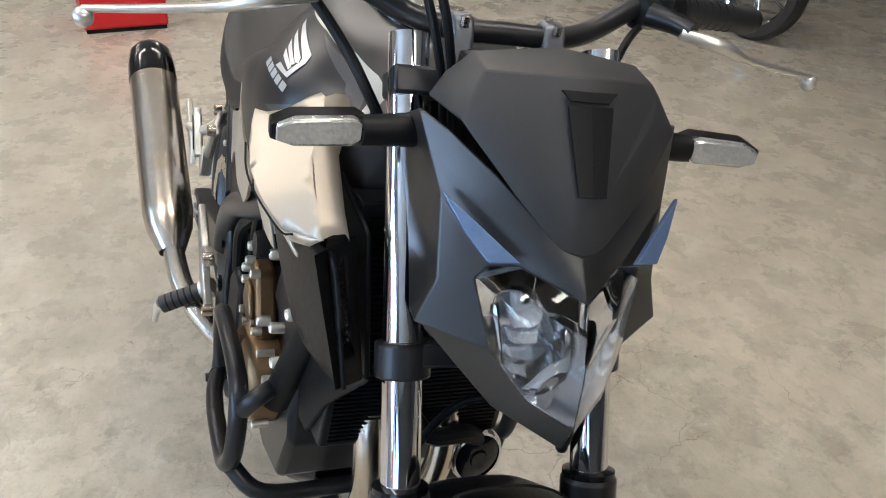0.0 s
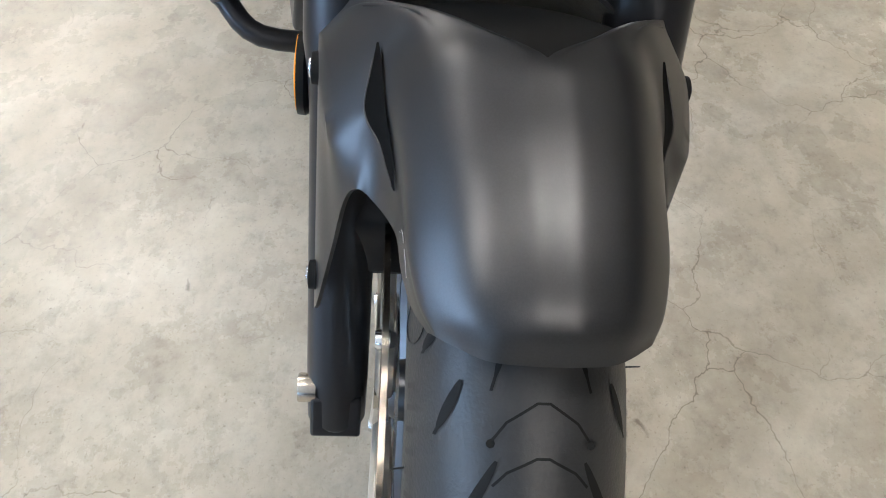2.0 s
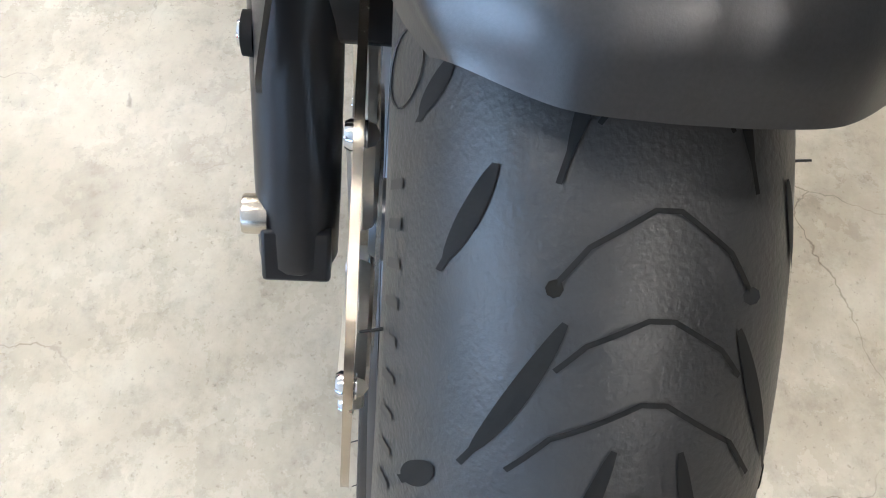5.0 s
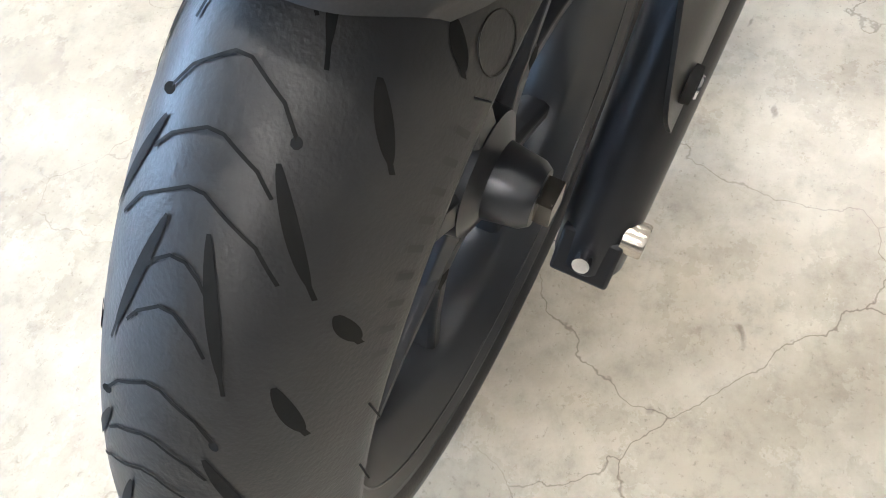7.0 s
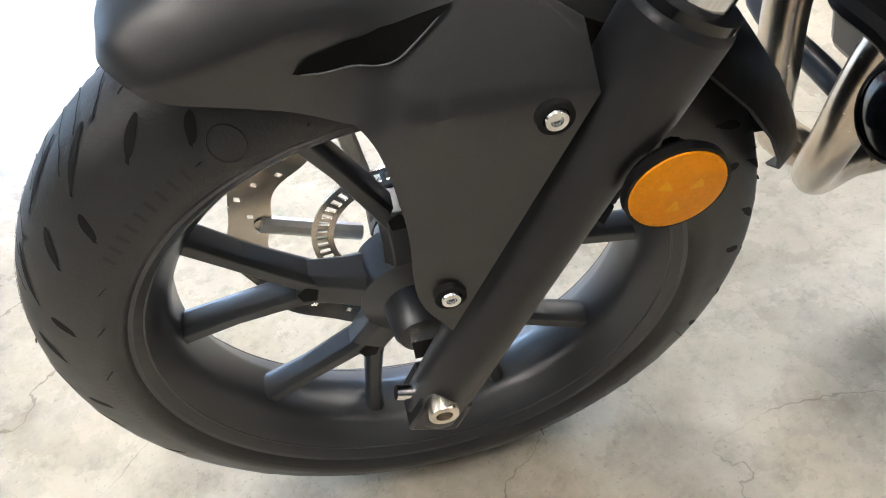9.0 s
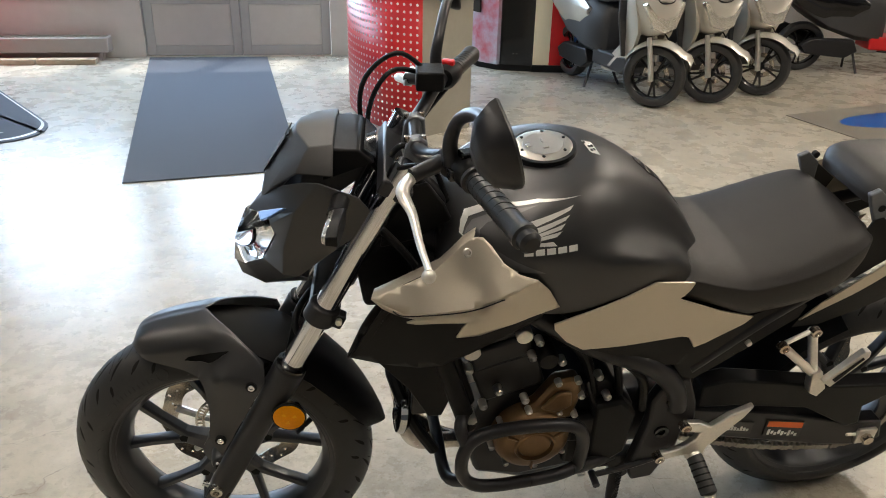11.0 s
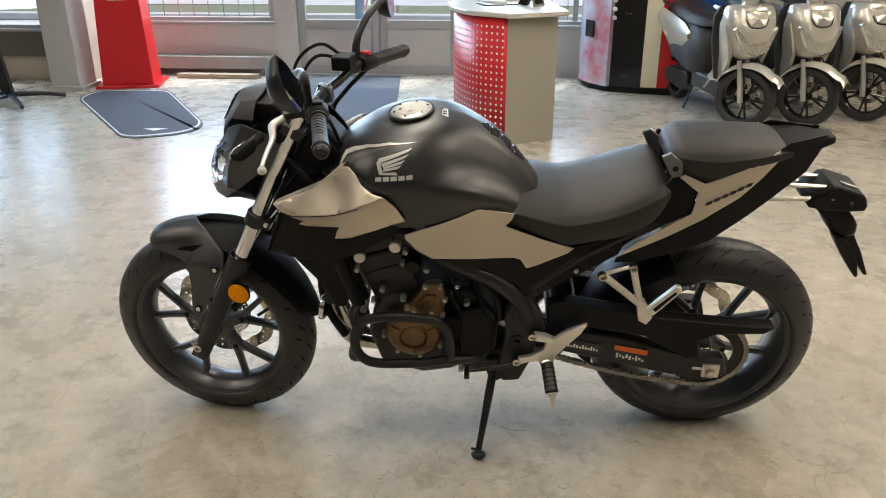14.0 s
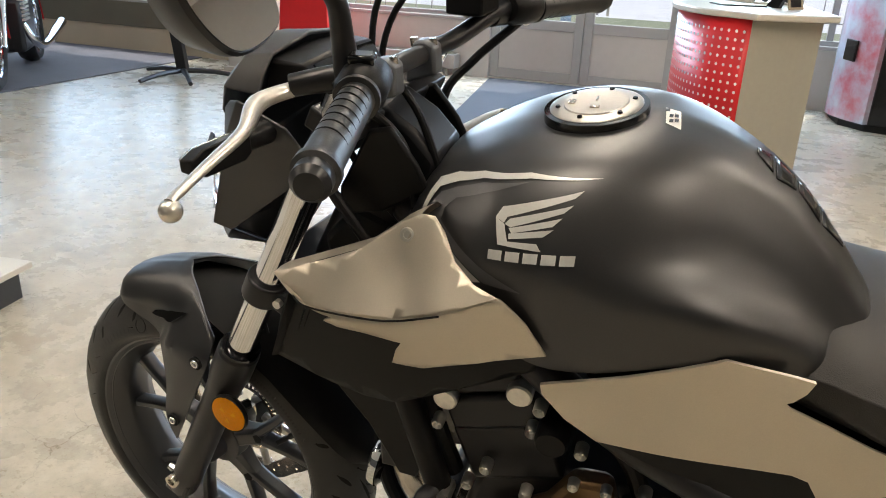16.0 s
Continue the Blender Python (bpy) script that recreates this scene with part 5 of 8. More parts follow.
for s in (-1, 1):
    for line in WING:
        decal("emblem", [(0.557 + (x - 0.572) * 0.93, 0.904 + (z - 0.883) * 0.73) for x, z in line], s, DECAL, "silver wing-shaped emblem")
    for k in range(5):  # five plain bars in place of the lettering
        x, z = 0.555 + 0.0178 * k, 0.889 + 0.0018 * k
        decal("emblem", [(x, z), (x + 0.0142, z + 0.0016), (x + 0.0142, z + 0.0106), (x, z + 0.009)], s, DECAL, "silver lettering bar")
    decal("stripe", STRIPE, s, DECAL, "silver outline stripe")
    decal("stripe", STRIPEG, s, DECALG, "grey outline stripe", 0.0009)
bm = bmesh.new()
code = [(0.697, 0.012), (0.713, 0.006), (0.716, -0.034), (0.7, -0.026)]
rows = [[V(a).lerp(V(b), t) for t in (0, 0.33, 0.67, 1)] for a, b in ((code[0] + (0,), code[3] + (0,)), (code[1] + (0,), code[2] + (0,)))]
rings(bm, [[V((p.x, p.y, TANKTREE.ray_cast(V((p.x, p.y, 2)), V((0, 0, -1)))[0].z + 0.001)) for p in row] for row in rows], close=False)
sticker = part("sticker", bm, WHITE, tank, "small white code sticker", smooth=0)
for a, b in ((0.12, 0.2), (0.35, 0.5), (0.35, 0.78), (0.7, 0.4), (0.7, 0.66)):
    p = rows[0][0].lerp(rows[0][3], b).lerp(rows[1][0].lerp(rows[1][3], b), a)
    z = TANKTREE.ray_cast(V((p.x, p.y, 2)), V((0, 0, -1)))[0].z + 0.0016
    bm = bmesh.new()
    bm.faces.new([bm.verts.new((p.x + dx, p.y + dy, z)) for dx, dy in ((-0.002, -0.004), (0.002, -0.004), (0.002, 0.004), (-0.002, 0.004))])
    part("sticker_mark", bm, GLOSSB, sticker, smooth=0)
# glossy pad in four pieces on the tank's back
for x0, x1, w0, w1 in ((0.795, 0.812, 0.006, 0.02), (0.816, 0.838, 0.026, 0.016), (0.842, 0.866, 0.012, 0.024), (0.87, 0.898, 0.022, 0.006)):
    bm = bmesh.new()
    rows = []
    for t in np.linspace(0, 1, 5):
        x, w = x0 + (x1 - x0) * t, w0 + (w1 - w0) * t
        rows.append([V((x, w * k, TANKTREE.ray_cast(V((x, w * k, 2)), V((0, 0, -1)))[0].z + 0.002)) for k in np.linspace(-1, 1, 9)])
    rings(bm, rows, close=False)
    part("tank_pad", bm, GLOSSB, tank, "glossy black tank pad piece", smooth=60, solid=0.0015, inside=(x0, 0, 0.6))

# ---- shrouds beside the radiator ----
RIDGE = [(0.313, 0.829, 0.205), (0.362, 0.813, 0.222), (0.422, 0.821, 0.226), (0.47, 0.828, 0.222), (0.518, 0.84, 0.209), (0.573, 0.861, 0.19)]
SH_UP = field(RIDGE + [(0.43, 0.873, 0.18), (0.48, 0.912, 0.15), (0.39, 0.845, 0.203), (0.455, 0.85, 0.198), (0.522, 0.88, 0.172)])
SH_LO = field(RIDGE + [(0.385, 0.785, 0.204), (0.43, 0.795, 0.203), (0.456, 0.75, 0.194), (0.55, 0.772, 0.186), (0.622, 0.792, 0.18), (0.6, 0.83, 0.184), (0.52, 0.81, 0.196)])
DK = field([(0.275, 0.697, 0.178), (0.33, 0.8, 0.186), (0.42, 0.775, 0.18), (0.465, 0.757, 0.174), (0.6, 0.745, 0.152), (0.44, 0.66, 0.164), (0.4, 0.66, 0.166)])
for s in (-1, 1):
    crease = [(x, z) for x, z, _ in RIDGE[1:]]
    shroud = part("tank_shroud", panel([(0.313, 0.829), *crease, (0.545, 0.868), (0.522, 0.881), (0.505, 0.903), (0.492, 0.914), (0.478, 0.914), (0.457, 0.903), (0.417, 0.874)], SH_UP, s, 0.012), SILVER, moto, "satin silver tank shroud", smooth=40, solid=0.003, inside=(0.45, 0, 0.8))
    part("lower_facet", panel([(0.313, 0.828), (0.33, 0.812), (0.357, 0.803), (0.387, 0.79), (0.37, 0.777), (0.387, 0.772), (0.43, 0.773), (0.467, 0.777), (0.459, 0.764), (0.452, 0.743), (0.49, 0.746), (0.57, 0.776), (0.622, 0.792), (0.6, 0.83), (0.574, 0.859), *[(x, z - 0.0015) for x, z in crease[-2::-1]]], SH_LO, s, 0.012), SILVER, shroud, smooth=40, solid=0.003, inside=(0.45, 0, 0.8))
    bm = bmesh.new()
    edge = [(0.313, 0.829), (0.35, 0.845), (0.417, 0.874), (0.44, 0.89), (0.457, 0.903), (0.478, 0.914)]
    rings(bm, [[V((x + dx, s * (SH_UP(x, z) - dy), z + dz)) for x, z in edge] for dx, dy, dz in ((0, 0, 0), (0.004, 0.012, 0.003), (0.008, 0.026, 0.002), (0.012, 0.034, -0.008))], close=False)
    part("shroud_lip", bm, SILVER, shroud, smooth=50)
    # Dark bead along the crease imitates the seam's shadow gap.
    bm = bmesh.new()
    tube(bm, [(x, s * (SH_UP(x, z) + 0.0036), z - 0.001) for x, z in [(0.345, 0.818), *crease[:4]]], 0.0012, 6, 5)
    part("seam", bm, SHADETRIM, shroud, "dark seam")
    m = Matrix.Translation((0.466, s * 0.163, 0.894)) @ Matrix.Rotation(radians(-62 * s), 4, "X") @ Matrix.Rotation(radians(20), 4, "Y")
    bm = bmesh.new()
    lathe(bm, [(0.0, 0.001), (0.004, 0.001), (0.0045, 0.003), (0.007, 0.0025), (0.008, 0.0)], m, 18)
    part("screw", bm, ALU, shroud)
    dk = part("radiator_shroud", panel([(0.275, 0.696), (0.298, 0.755), (0.325, 0.805), (0.365, 0.795), (0.465, 0.762), (0.55, 0.762), (0.612, 0.765), (0.605, 0.742), (0.52, 0.70), (0.44, 0.66), (0.4, 0.66)], DK, s, 0.02), PLASTIC, moto, "black plastic radiator shroud", smooth=40, solid=0.004, inside=(0.42, 0, 0.72))
    # scoop with its mesh
    a, b, c, d = V((0.328, s * 0.203, 0.803)), V((0.275, s * 0.185, 0.696)), V((0.305, s * 0.138, 0.685)), V((0.362, s * 0.146, 0.808))
    quad = lambda u, v: a.lerp(b, v).lerp(d.lerp(c, v), u)  # noqa: E731
    bm = bmesh.new()
    outer = [quad(0, 0), quad(0, 1), quad(1, 1), quad(1, 0)]
    inner = [quad(0.25, 0.12), quad(0.3, 0.8), quad(0.75, 0.8), quad(0.75, 0.12)]
    vo, vi = [bm.verts.new(p) for p in outer], [bm.verts.new(p) for p in inner]
    vd = [bm.verts.new(p + V((0.02, -s * 0.004, 0))) for p in inner]
    for i in range(4):
        j = (i + 1) % 4
        bm.faces.new((vo[i], vo[j], vi[j], vi[i]))
        bm.faces.new((vi[i], vi[j], vd[j], vd[i]))
    part("scoop_frame", bm, PLASTIC, dk, smooth=0, bevel=0.002)
    bm = bmesh.new()
    g = lambda u, v: quad(0.25 + 0.5 * u, 0.12 + 0.68 * v) + V((0.014, 0, 0))  # noqa: E731
    for i in range(-6, 18):
        for sg in (1, -1):
            u0, v0, u1, v1 = 0, i / 14, 1, i / 14 + sg * 0.28
            if sg < 0:
                v0, v1 = i / 14 + 0.28, i / 14
            if 0 <= min(v0, v1) and max(v0, v1) <= 1:
                tube(bm, [g(u0, v0), g(u1, v1)], 0.0011, 5, smoothed=False)
    part("mesh", bm, SATIN, dk, "black diamond mesh")
    bm = bmesh.new()
    bm.faces.new([bm.verts.new(quad(0.25 + 0.5 * u, 0.12 + 0.68 * v) + V((0.02, 0, 0))) for u, v in ((0, 0), (0, 1), (1, 1), (1, 0))])
    part("scoop_back", bm, SHADETRIM, dk, smooth=0)
    # lower end of the shroud and inner side wall
    bm = bmesh.new()
    slab(bm, [(0.30, 0.686), (0.40, 0.668), (0.44, 0.66), (0.47, 0.56), (0.45, 0.50), (0.425, 0.50), (0.385, 0.58)], s * 0.128, s * 0.135)
    slab(bm, [(0.305, 0.685), (0.36, 0.81), (0.45, 0.84), (0.45, 0.68)], s * 0.128, s * 0.135)
    part("side_wall", bm, PLASTIC, dk, bevel=0.002)
    bm = bmesh.new()
    tube(bm, [(0.435, s * 0.135, 0.68), (0.497, s * 0.148, 0.485)], 0.018, 14, smoothed=False)
    part("brace", bm, PLASTIC, dk)
bm = boxes((0.395, 0.43, -0.128, 0.128, 0.5, 0.83))
rad = part("radiator", bm, SATIN, moto, "black finned radiator", smooth=0, bevel=0.003)
bm = bmesh.new()
for k in range(48):
    z = 0.51 + 0.0064 * k
    box(bm, 0.3915, 0.3945, -0.118, 0.118, z, z + 0.0022)
tagged(part("fin", bm, PLASTIC, rad, "thin black cooling fins", smooth=0), kind="stuff")

# steering head, with black filler plates added to block bright gaps round it
bm = bmesh.new()
slab(bm, [(0.345, 0.80), (0.44, 0.83), (0.46, 0.92), (0.43, 0.955), (0.385, 0.985), (0.35, 0.9)], -0.045, 0.045)
mpart("steering_head", bm, SATIN, "black steering head", bevel=0.01)
for s in (-1, 1):
    bm = bmesh.new()
    slab(bm, [(0.34, 0.845), (0.40, 0.862), (0.458, 0.9), (0.445, 0.93), (0.415, 0.972), (0.388, 0.965), (0.345, 0.885)], s * 0.07, s * 0.08)
    mpart("head_cover", bm, PLASTIC, "black plastic cover beside the steering head", bevel=0.004)

# ---- seats and tail ----
def cushion(name, stations, mat, label):
    """A padded body with a soft crest along its side: stations of x, top height, half width, bottom height."""
    bm = bmesh.new()
    rows = []
    for x, zt, w, zb in [tuple(p) for p in zip(*[[v.x for v in smooth_line([(a[0], 0, 0) for a in stations], 4)]] + [[v.x for v in smooth_line([(a[i], 0, 0) for a in stations], 4)] for i in (1, 2, 3)])]:
        h = zt - zb
        half = smooth_line([(0, 0, zt), (0, w * 0.5, zt - 0.04 * h), (0, w * 0.8, zt - 0.15 * h), (0, w * 0.95, zt - 0.36 * h), (0, w * 0.985, zt - 0.46 * h), (0, w, zt - 0.8 * h), (0, w * 0.97, zb)], 4)
        rows.append([V((x, -p.y, p.z)) for p in half[::-1]] + [V((x, p.y, p.z)) for p in half[1:]])
    rings(bm, rows)
    return part(name, bm, mat, moto, label, smooth=60)


seat = cushion("rider_seat", [(0.852, 0.786, 0.135, 0.76), (0.88, 0.815, 0.14, 0.75), (0.93, 0.806, 0.145, 0.735), (0.985, 0.80, 0.148, 0.714), (1.01, 0.802, 0.149, 0.709), (1.05, 0.81, 0.15, 0.717), (1.11, 0.83, 0.15, 0.731), (1.17, 0.855, 0.142, 0.748), (1.215, 0.866, 0.128, 0.785), (1.238, 0.85, 0.11, 0.82)], SEAT, "black vinyl rider seat")
cushion("pillion_seat", [(1.235, 0.918, 0.06, 0.885), (1.262, 0.94, 0.09, 0.878), (1.33, 0.945, 0.1, 0.859), (1.40, 0.942, 0.096, 0.876), (1.48, 0.937, 0.082, 0.904), (1.515, 0.928, 0.066, 0.91)], SEAT, "black vinyl pillion seat")
TAIL = field([(1.13, 0.68, 0.128), (1.25, 0.89, 0.1), (1.47, 0.925, 0.078), (1.41, 0.84, 0.095), (1.33, 0.78, 0.108), (1.24, 0.735, 0.12), (1.6, 0.935, 0.03)])
for s in (-1, 1):
    cowl2 = part("tail_panel", panel([(1.254, 0.874), (1.265, 0.88), (1.315, 0.857), (1.401, 0.891), (1.478, 0.931), (1.481, 0.912), (1.446, 0.869), (1.399, 0.819), (1.32, 0.766), (1.231, 0.718), (1.129, 0.668), (1.169, 0.703), (1.228, 0.744), (1.291, 0.78), (1.303, 0.834)], TAIL, s, 0.02), SILVER, moto, "satin silver tail panel", smooth=40, solid=0.004 * s)
    for k in range(6):  # plain bars in place of the model lettering
        x, z = 1.32 + 0.0175 * k, 0.802 + 0.0085 * k
        part("lettering_bar", panel([(x, z), (x + 0.0145, z + 0.005), (x + 0.018, z + 0.015), (x + 0.0035, z + 0.01)], lambda x, z: TAIL(x, z) + 0.0048, s, 0.03), GLOSSB, cowl2, smooth=0)
    part("tail_inset", panel([(1.236, 0.868), (1.254, 0.872), (1.303, 0.836), (1.29, 0.782), (1.228, 0.748), (1.195, 0.765), (1.21, 0.82)], lambda x, z: TAIL(x, z) - 0.008, s, 0.02), PLASTIC, moto, "black inset beside the seat", smooth=40, solid=0.004 * s)
    part("under_panel", panel([(1.4825, 0.933), (1.5, 0.944), (1.6, 0.948), (1.6, 0.935), (1.557, 0.865), (1.507, 0.83), (1.425, 0.764), (1.339, 0.7), (1.179, 0.65), (1.12, 0.65), (1.129, 0.666), (1.231, 0.716), (1.32, 0.764), (1.399, 0.817), (1.446, 0.867), (1.4815, 0.911)], lambda x, z: TAIL(x, z) - 0.004 if x < 1.5 else max(0.025, TAIL(x, z) - 0.004), s, 0.025), PLASTIC, moto, "black plastic tail undertray", smooth=40, solid=0.004 * s)
    # bracket between the seats
    bm = bmesh.new()
    low = 0.028 if s > 0 else 0.0
    slab(bm, [(x - low * 0.3, z - low) for x, z in ((1.208, 0.922), (1.228, 0.932), (1.258, 0.906), (1.262, 0.852), (1.245, 0.853), (1.219, 0.9))], s * 0.086, s * 0.097)
    mount = part("grab_mount", bm, CASTG, moto, "grey cast pillion seat bracket", bevel=0.003)
    bm = bmesh.new()
    rod(bm, (1.242, s * 0.0985, 0.893), (1.242, s * 0.09, 0.893), 0.007)
    part("socket", bm, SHADETRIM, mount, "black socket")
bm = bmesh.new()
rings(bm, [[V((x, y, zz)) for y, zz in ((-w, z0), (-w * 0.8, z1), (w * 0.8, z1), (w, z0))] for x, w, z0, z1 in ((1.50, 0.07, 0.9, 0.934), (1.56, 0.05, 0.91, 0.943), (1.625, 0.025, 0.925, 0.94))])
part("tail_cover", bm, PLASTIC, moto, "black tail cover", bevel=0.004)
# Carried down as added filler that blocks the bright gap below the seat.
bm = bmesh.new()
slab(bm, [(0.875, 0.70), (1.02, 0.635), (1.13, 0.665), (1.22, 0.745), (1.22, 0.80), (1.12, 0.73), (1.02, 0.708), (0.88, 0.78)], -0.1, 0.1)
part("seat_base", bm, PLASTIC, moto, smooth=0)
# ---- side panels and frame ----
SP = field([(0.62, 0.75, 0.178), (0.79, 0.828, 0.168), (0.873, 0.785, 0.15), (0.85, 0.766, 0.153), (0.905, 0.646, 0.152), (1.021, 0.69, 0.138), (0.68, 0.685, 0.17), (0.75, 0.74, 0.172)])
for s in (-1, 1):
    side = part("side_panel", panel([(0.618, 0.755), (0.70, 0.785), (0.79, 0.822), (0.873, 0.8), (0.868, 0.785), (0.852, 0.766), (0.94, 0.725), (1.02, 0.697), (1.005, 0.683), (0.93, 0.652), (0.907, 0.646), (0.892, 0.672), (0.875, 0.678), (0.68, 0.684), (0.645, 0.71), (0.62, 0.742)], SP, s, 0.02), SILVER, moto, "satin silver side panel", smooth=40, solid=0.004 * s)
    part("frame_cover", panel([(0.68, 0.686), (0.875, 0.68), (0.894, 0.673), (0.907, 0.646), (0.93, 0.652), (1.005, 0.684), (1.02, 0.697), (1.10, 0.715), (1.14, 0.70), (1.13, 0.672), (1.02, 0.605), (0.93, 0.555), (0.905, 0.565), (0.88, 0.60), (0.80, 0.63)], lambda x, z: SP(x, z) - 0.004, s, 0.025), PLASTIC, moto, "black plastic frame cover", smooth=40, solid=0.004 * s)
    bm = bmesh.new()
    lathe(bm, [(0.0, 0.002), (0.004, 0.0025), (0.006, 0.001), (0.006, -0.006)], Matrix.Translation((1.03, s * 0.144, 0.63)) @ Matrix.Rotation(radians(-90 * s), 4, "X"), 14)
    mpart("screw", bm, ALU, "small bright screw")
    # main tubes and pivot plate
    bm = bmesh.new()
    tube(bm, [(0.42, s * 0.05, 0.86), (0.52, s * 0.1, 0.79), (0.62, s * 0.135, 0.725), (0.72, s * 0.145, 0.66), (0.83, s * 0.148, 0.605), (0.895, s * 0.146, 0.54), (0.915, s * 0.145, 0.48)], 0.0215, 16, 6)
    tube(bm, [(0.92, s * 0.14, 0.58), (1.1, s * 0.12, 0.70), (1.4, s * 0.07, 0.82)], 0.014, 12, 5)
    main = part("frame_tube", bm, SATIN, moto, "satin black steel frame tube", smooth=60)
    bm = bmesh.new()
    slab(bm, [(0.885, 0.56), (0.925, 0.56), (0.955, 0.49), (0.965, 0.44), (0.945, 0.42), (0.94, 0.36), (0.905, 0.27), (0.86, 0.265), (0.845, 0.30), (0.855, 0.36), (0.865, 0.44), (0.86, 0.5)], s * 0.125, s * 0.152)
    part("pivot_plate", bm, SATIN, main, "black frame pivot plate", bevel=0.006)
    for x, z, r in ((0.905, 0.5, 0.017), (0.895, 0.415, 0.015)):
        bm = bmesh.new()
        lathe(bm, [(0.0, -0.002), (0.007, -0.002), (0.008, 0.002), (r, 0.003), (r, -0.01)], Matrix.Translation((x, s * 0.154, z)) @ Matrix.Rotation(radians(-90 * s), 4, "X"), 20)
        part("pivot_cap", bm, GLOSSB, main)

# ---- engine ----
bm = bmesh.new()
slab(bm, [(0.50, 0.40), (0.535, 0.535), (0.62, 0.56), (0.78, 0.55), (0.845, 0.46), (0.84, 0.34), (0.80, 0.30), (0.62, 0.275), (0.53, 0.30)], -0.12, 0.12)
engine = part("engine", bm, SATIN, moto, "black twin-cylinder engine block", bevel=0.012)
m = Matrix.Translation((0.565, 0, 0.6)) @ Matrix.Rotation(radians(-18), 4, "Y")
for name, row in (("cylinder", (-0.062, 0.062, -0.125, 0.125, -0.07, 0.02)), ("cylinder_head", (-0.056, 0.06, -0.132, 0.132, 0.021, 0.071)), ("head_cover", (-0.05, 0.052, -0.128, 0.128, 0.072, 0.108))):
    bm = boxes(row)
    bmesh.ops.transform(bm, matrix=m, verts=bm.verts)
    part(name, bm, SATIN, engine, "black " + name.replace("_", " "), bevel=0.006)
rnd = random.Random(9)
for s in (-1, 1):
    R90 = Matrix.Rotation(radians(-90 * s), 4, "X")
    for x, z in ((0.496, 0.657), (0.587, 0.688)):
        bm = bmesh.new()
        lathe(bm, [(0.0, 0.003), (0.0135, 0.003), (0.0155, 0.001), (0.0155, -0.02)], Matrix.Translation((x, s * 0.137, z)) @ R90, 22)
        part("plug", bm, ALU, engine, "bright round engine plug")
    bm = bmesh.new()
    c = Matrix.Translation((0.627, s * 0.12, 0.428)) @ R90
    lathe(bm, [(0.0, 0.046), (0.03, 0.046), (0.033, 0.043), (0.036, 0.05), (0.039, 0.049), (0.041, 0.045), (0.058, 0.043), (0.068, 0.038), (0.075, 0.026), (0.077, 0.0)], c, 48)
    case = part("crankcase_cover", bm, BRONZE, engine, "bronze-coloured crankcase cover", smooth=35)
    for k in range(3):
        bm = bmesh.new()
        box(bm, 0.04, 0.066, -0.0022, 0.0022, 0.036, 0.0475, c @ Matrix.Rotation(radians(120 * k + 30), 4, "Z"))
        part("cover_rib", bm, BRONZE, case, bevel=0.0015)
    for k in range(8):
        a = radians(45 * k + 10)
        bm = bmesh.new()
        lathe(bm, [(0.0, 0.032), (0.003, 0.03), (0.0055, 0.032), (0.006, 0.01)], c @ Matrix.Translation((0.081 * math.cos(a), 0.081 * math.sin(a), 0)), 12)
        part("bolt", bm, ALU, case, "bright cover bolt")
    bm = bmesh.new()
    slab(bm, [(0.6, 0.5), (0.607, 0.512), (0.624, 0.524), (0.652, 0.572), (0.66, 0.58), (0.692, 0.583), (0.704, 0.578), (0.712, 0.54), (0.7, 0.474), (0.655, 0.48)], s * 0.12, s * 0.148)
    part("upper_cover", bm, BRONZE, case, bevel=0.007)
    bm = bmesh.new()
    slab(bm, [(0.632, 0.516), (0.66, 0.556), (0.688, 0.553), (0.692, 0.52), (0.667, 0.502)], s * 0.148, s * 0.156)
    part("cover_boss", bm, BRONZE, case, bevel=0.004)
    for x, z in ((0.659, 0.579), (0.697, 0.58), (0.709, 0.54), (0.61, 0.512), (0.702, 0.49)):
        bm = bmesh.new()
        lathe(bm, [(0.0, 0.004), (0.003, 0.002), (0.0055, 0.007), (0.0065, 0.006), (0.007, -0.006)], Matrix.Translation((x, s * 0.149, z)) @ R90, 12)
        part("bolt", bm, ALU, case)
    bm = bmesh.new()
    slab(bm, [(0.703, 0.451), (0.775, 0.451), (0.777, 0.335), (0.765, 0.322), (0.705, 0.325)], s * 0.118, s * 0.137)
    part("chain_case", bm, PLASTIC, engine, "flat black cover behind the crankcase", bevel=0.006)
    for x, z in ((0.613, 0.68), (0.605, 0.643), (0.663, 0.623), (0.49, 0.628), (0.525, 0.523), (0.602, 0.535), (0.763, 0.528), (0.55, 0.56), (0.74, 0.58)):
        bm = bmesh.new()
        lathe(bm, [(0.0, 0.003), (0.003, 0.001), (0.0065, 0.005), (0.0078, 0.003), (0.0082, -0.012)], Matrix.Translation((x, s * (0.14 + 0.01 * rnd.random()), z)) @ R90, 14)
        part("bolt", bm, ALU, engine)
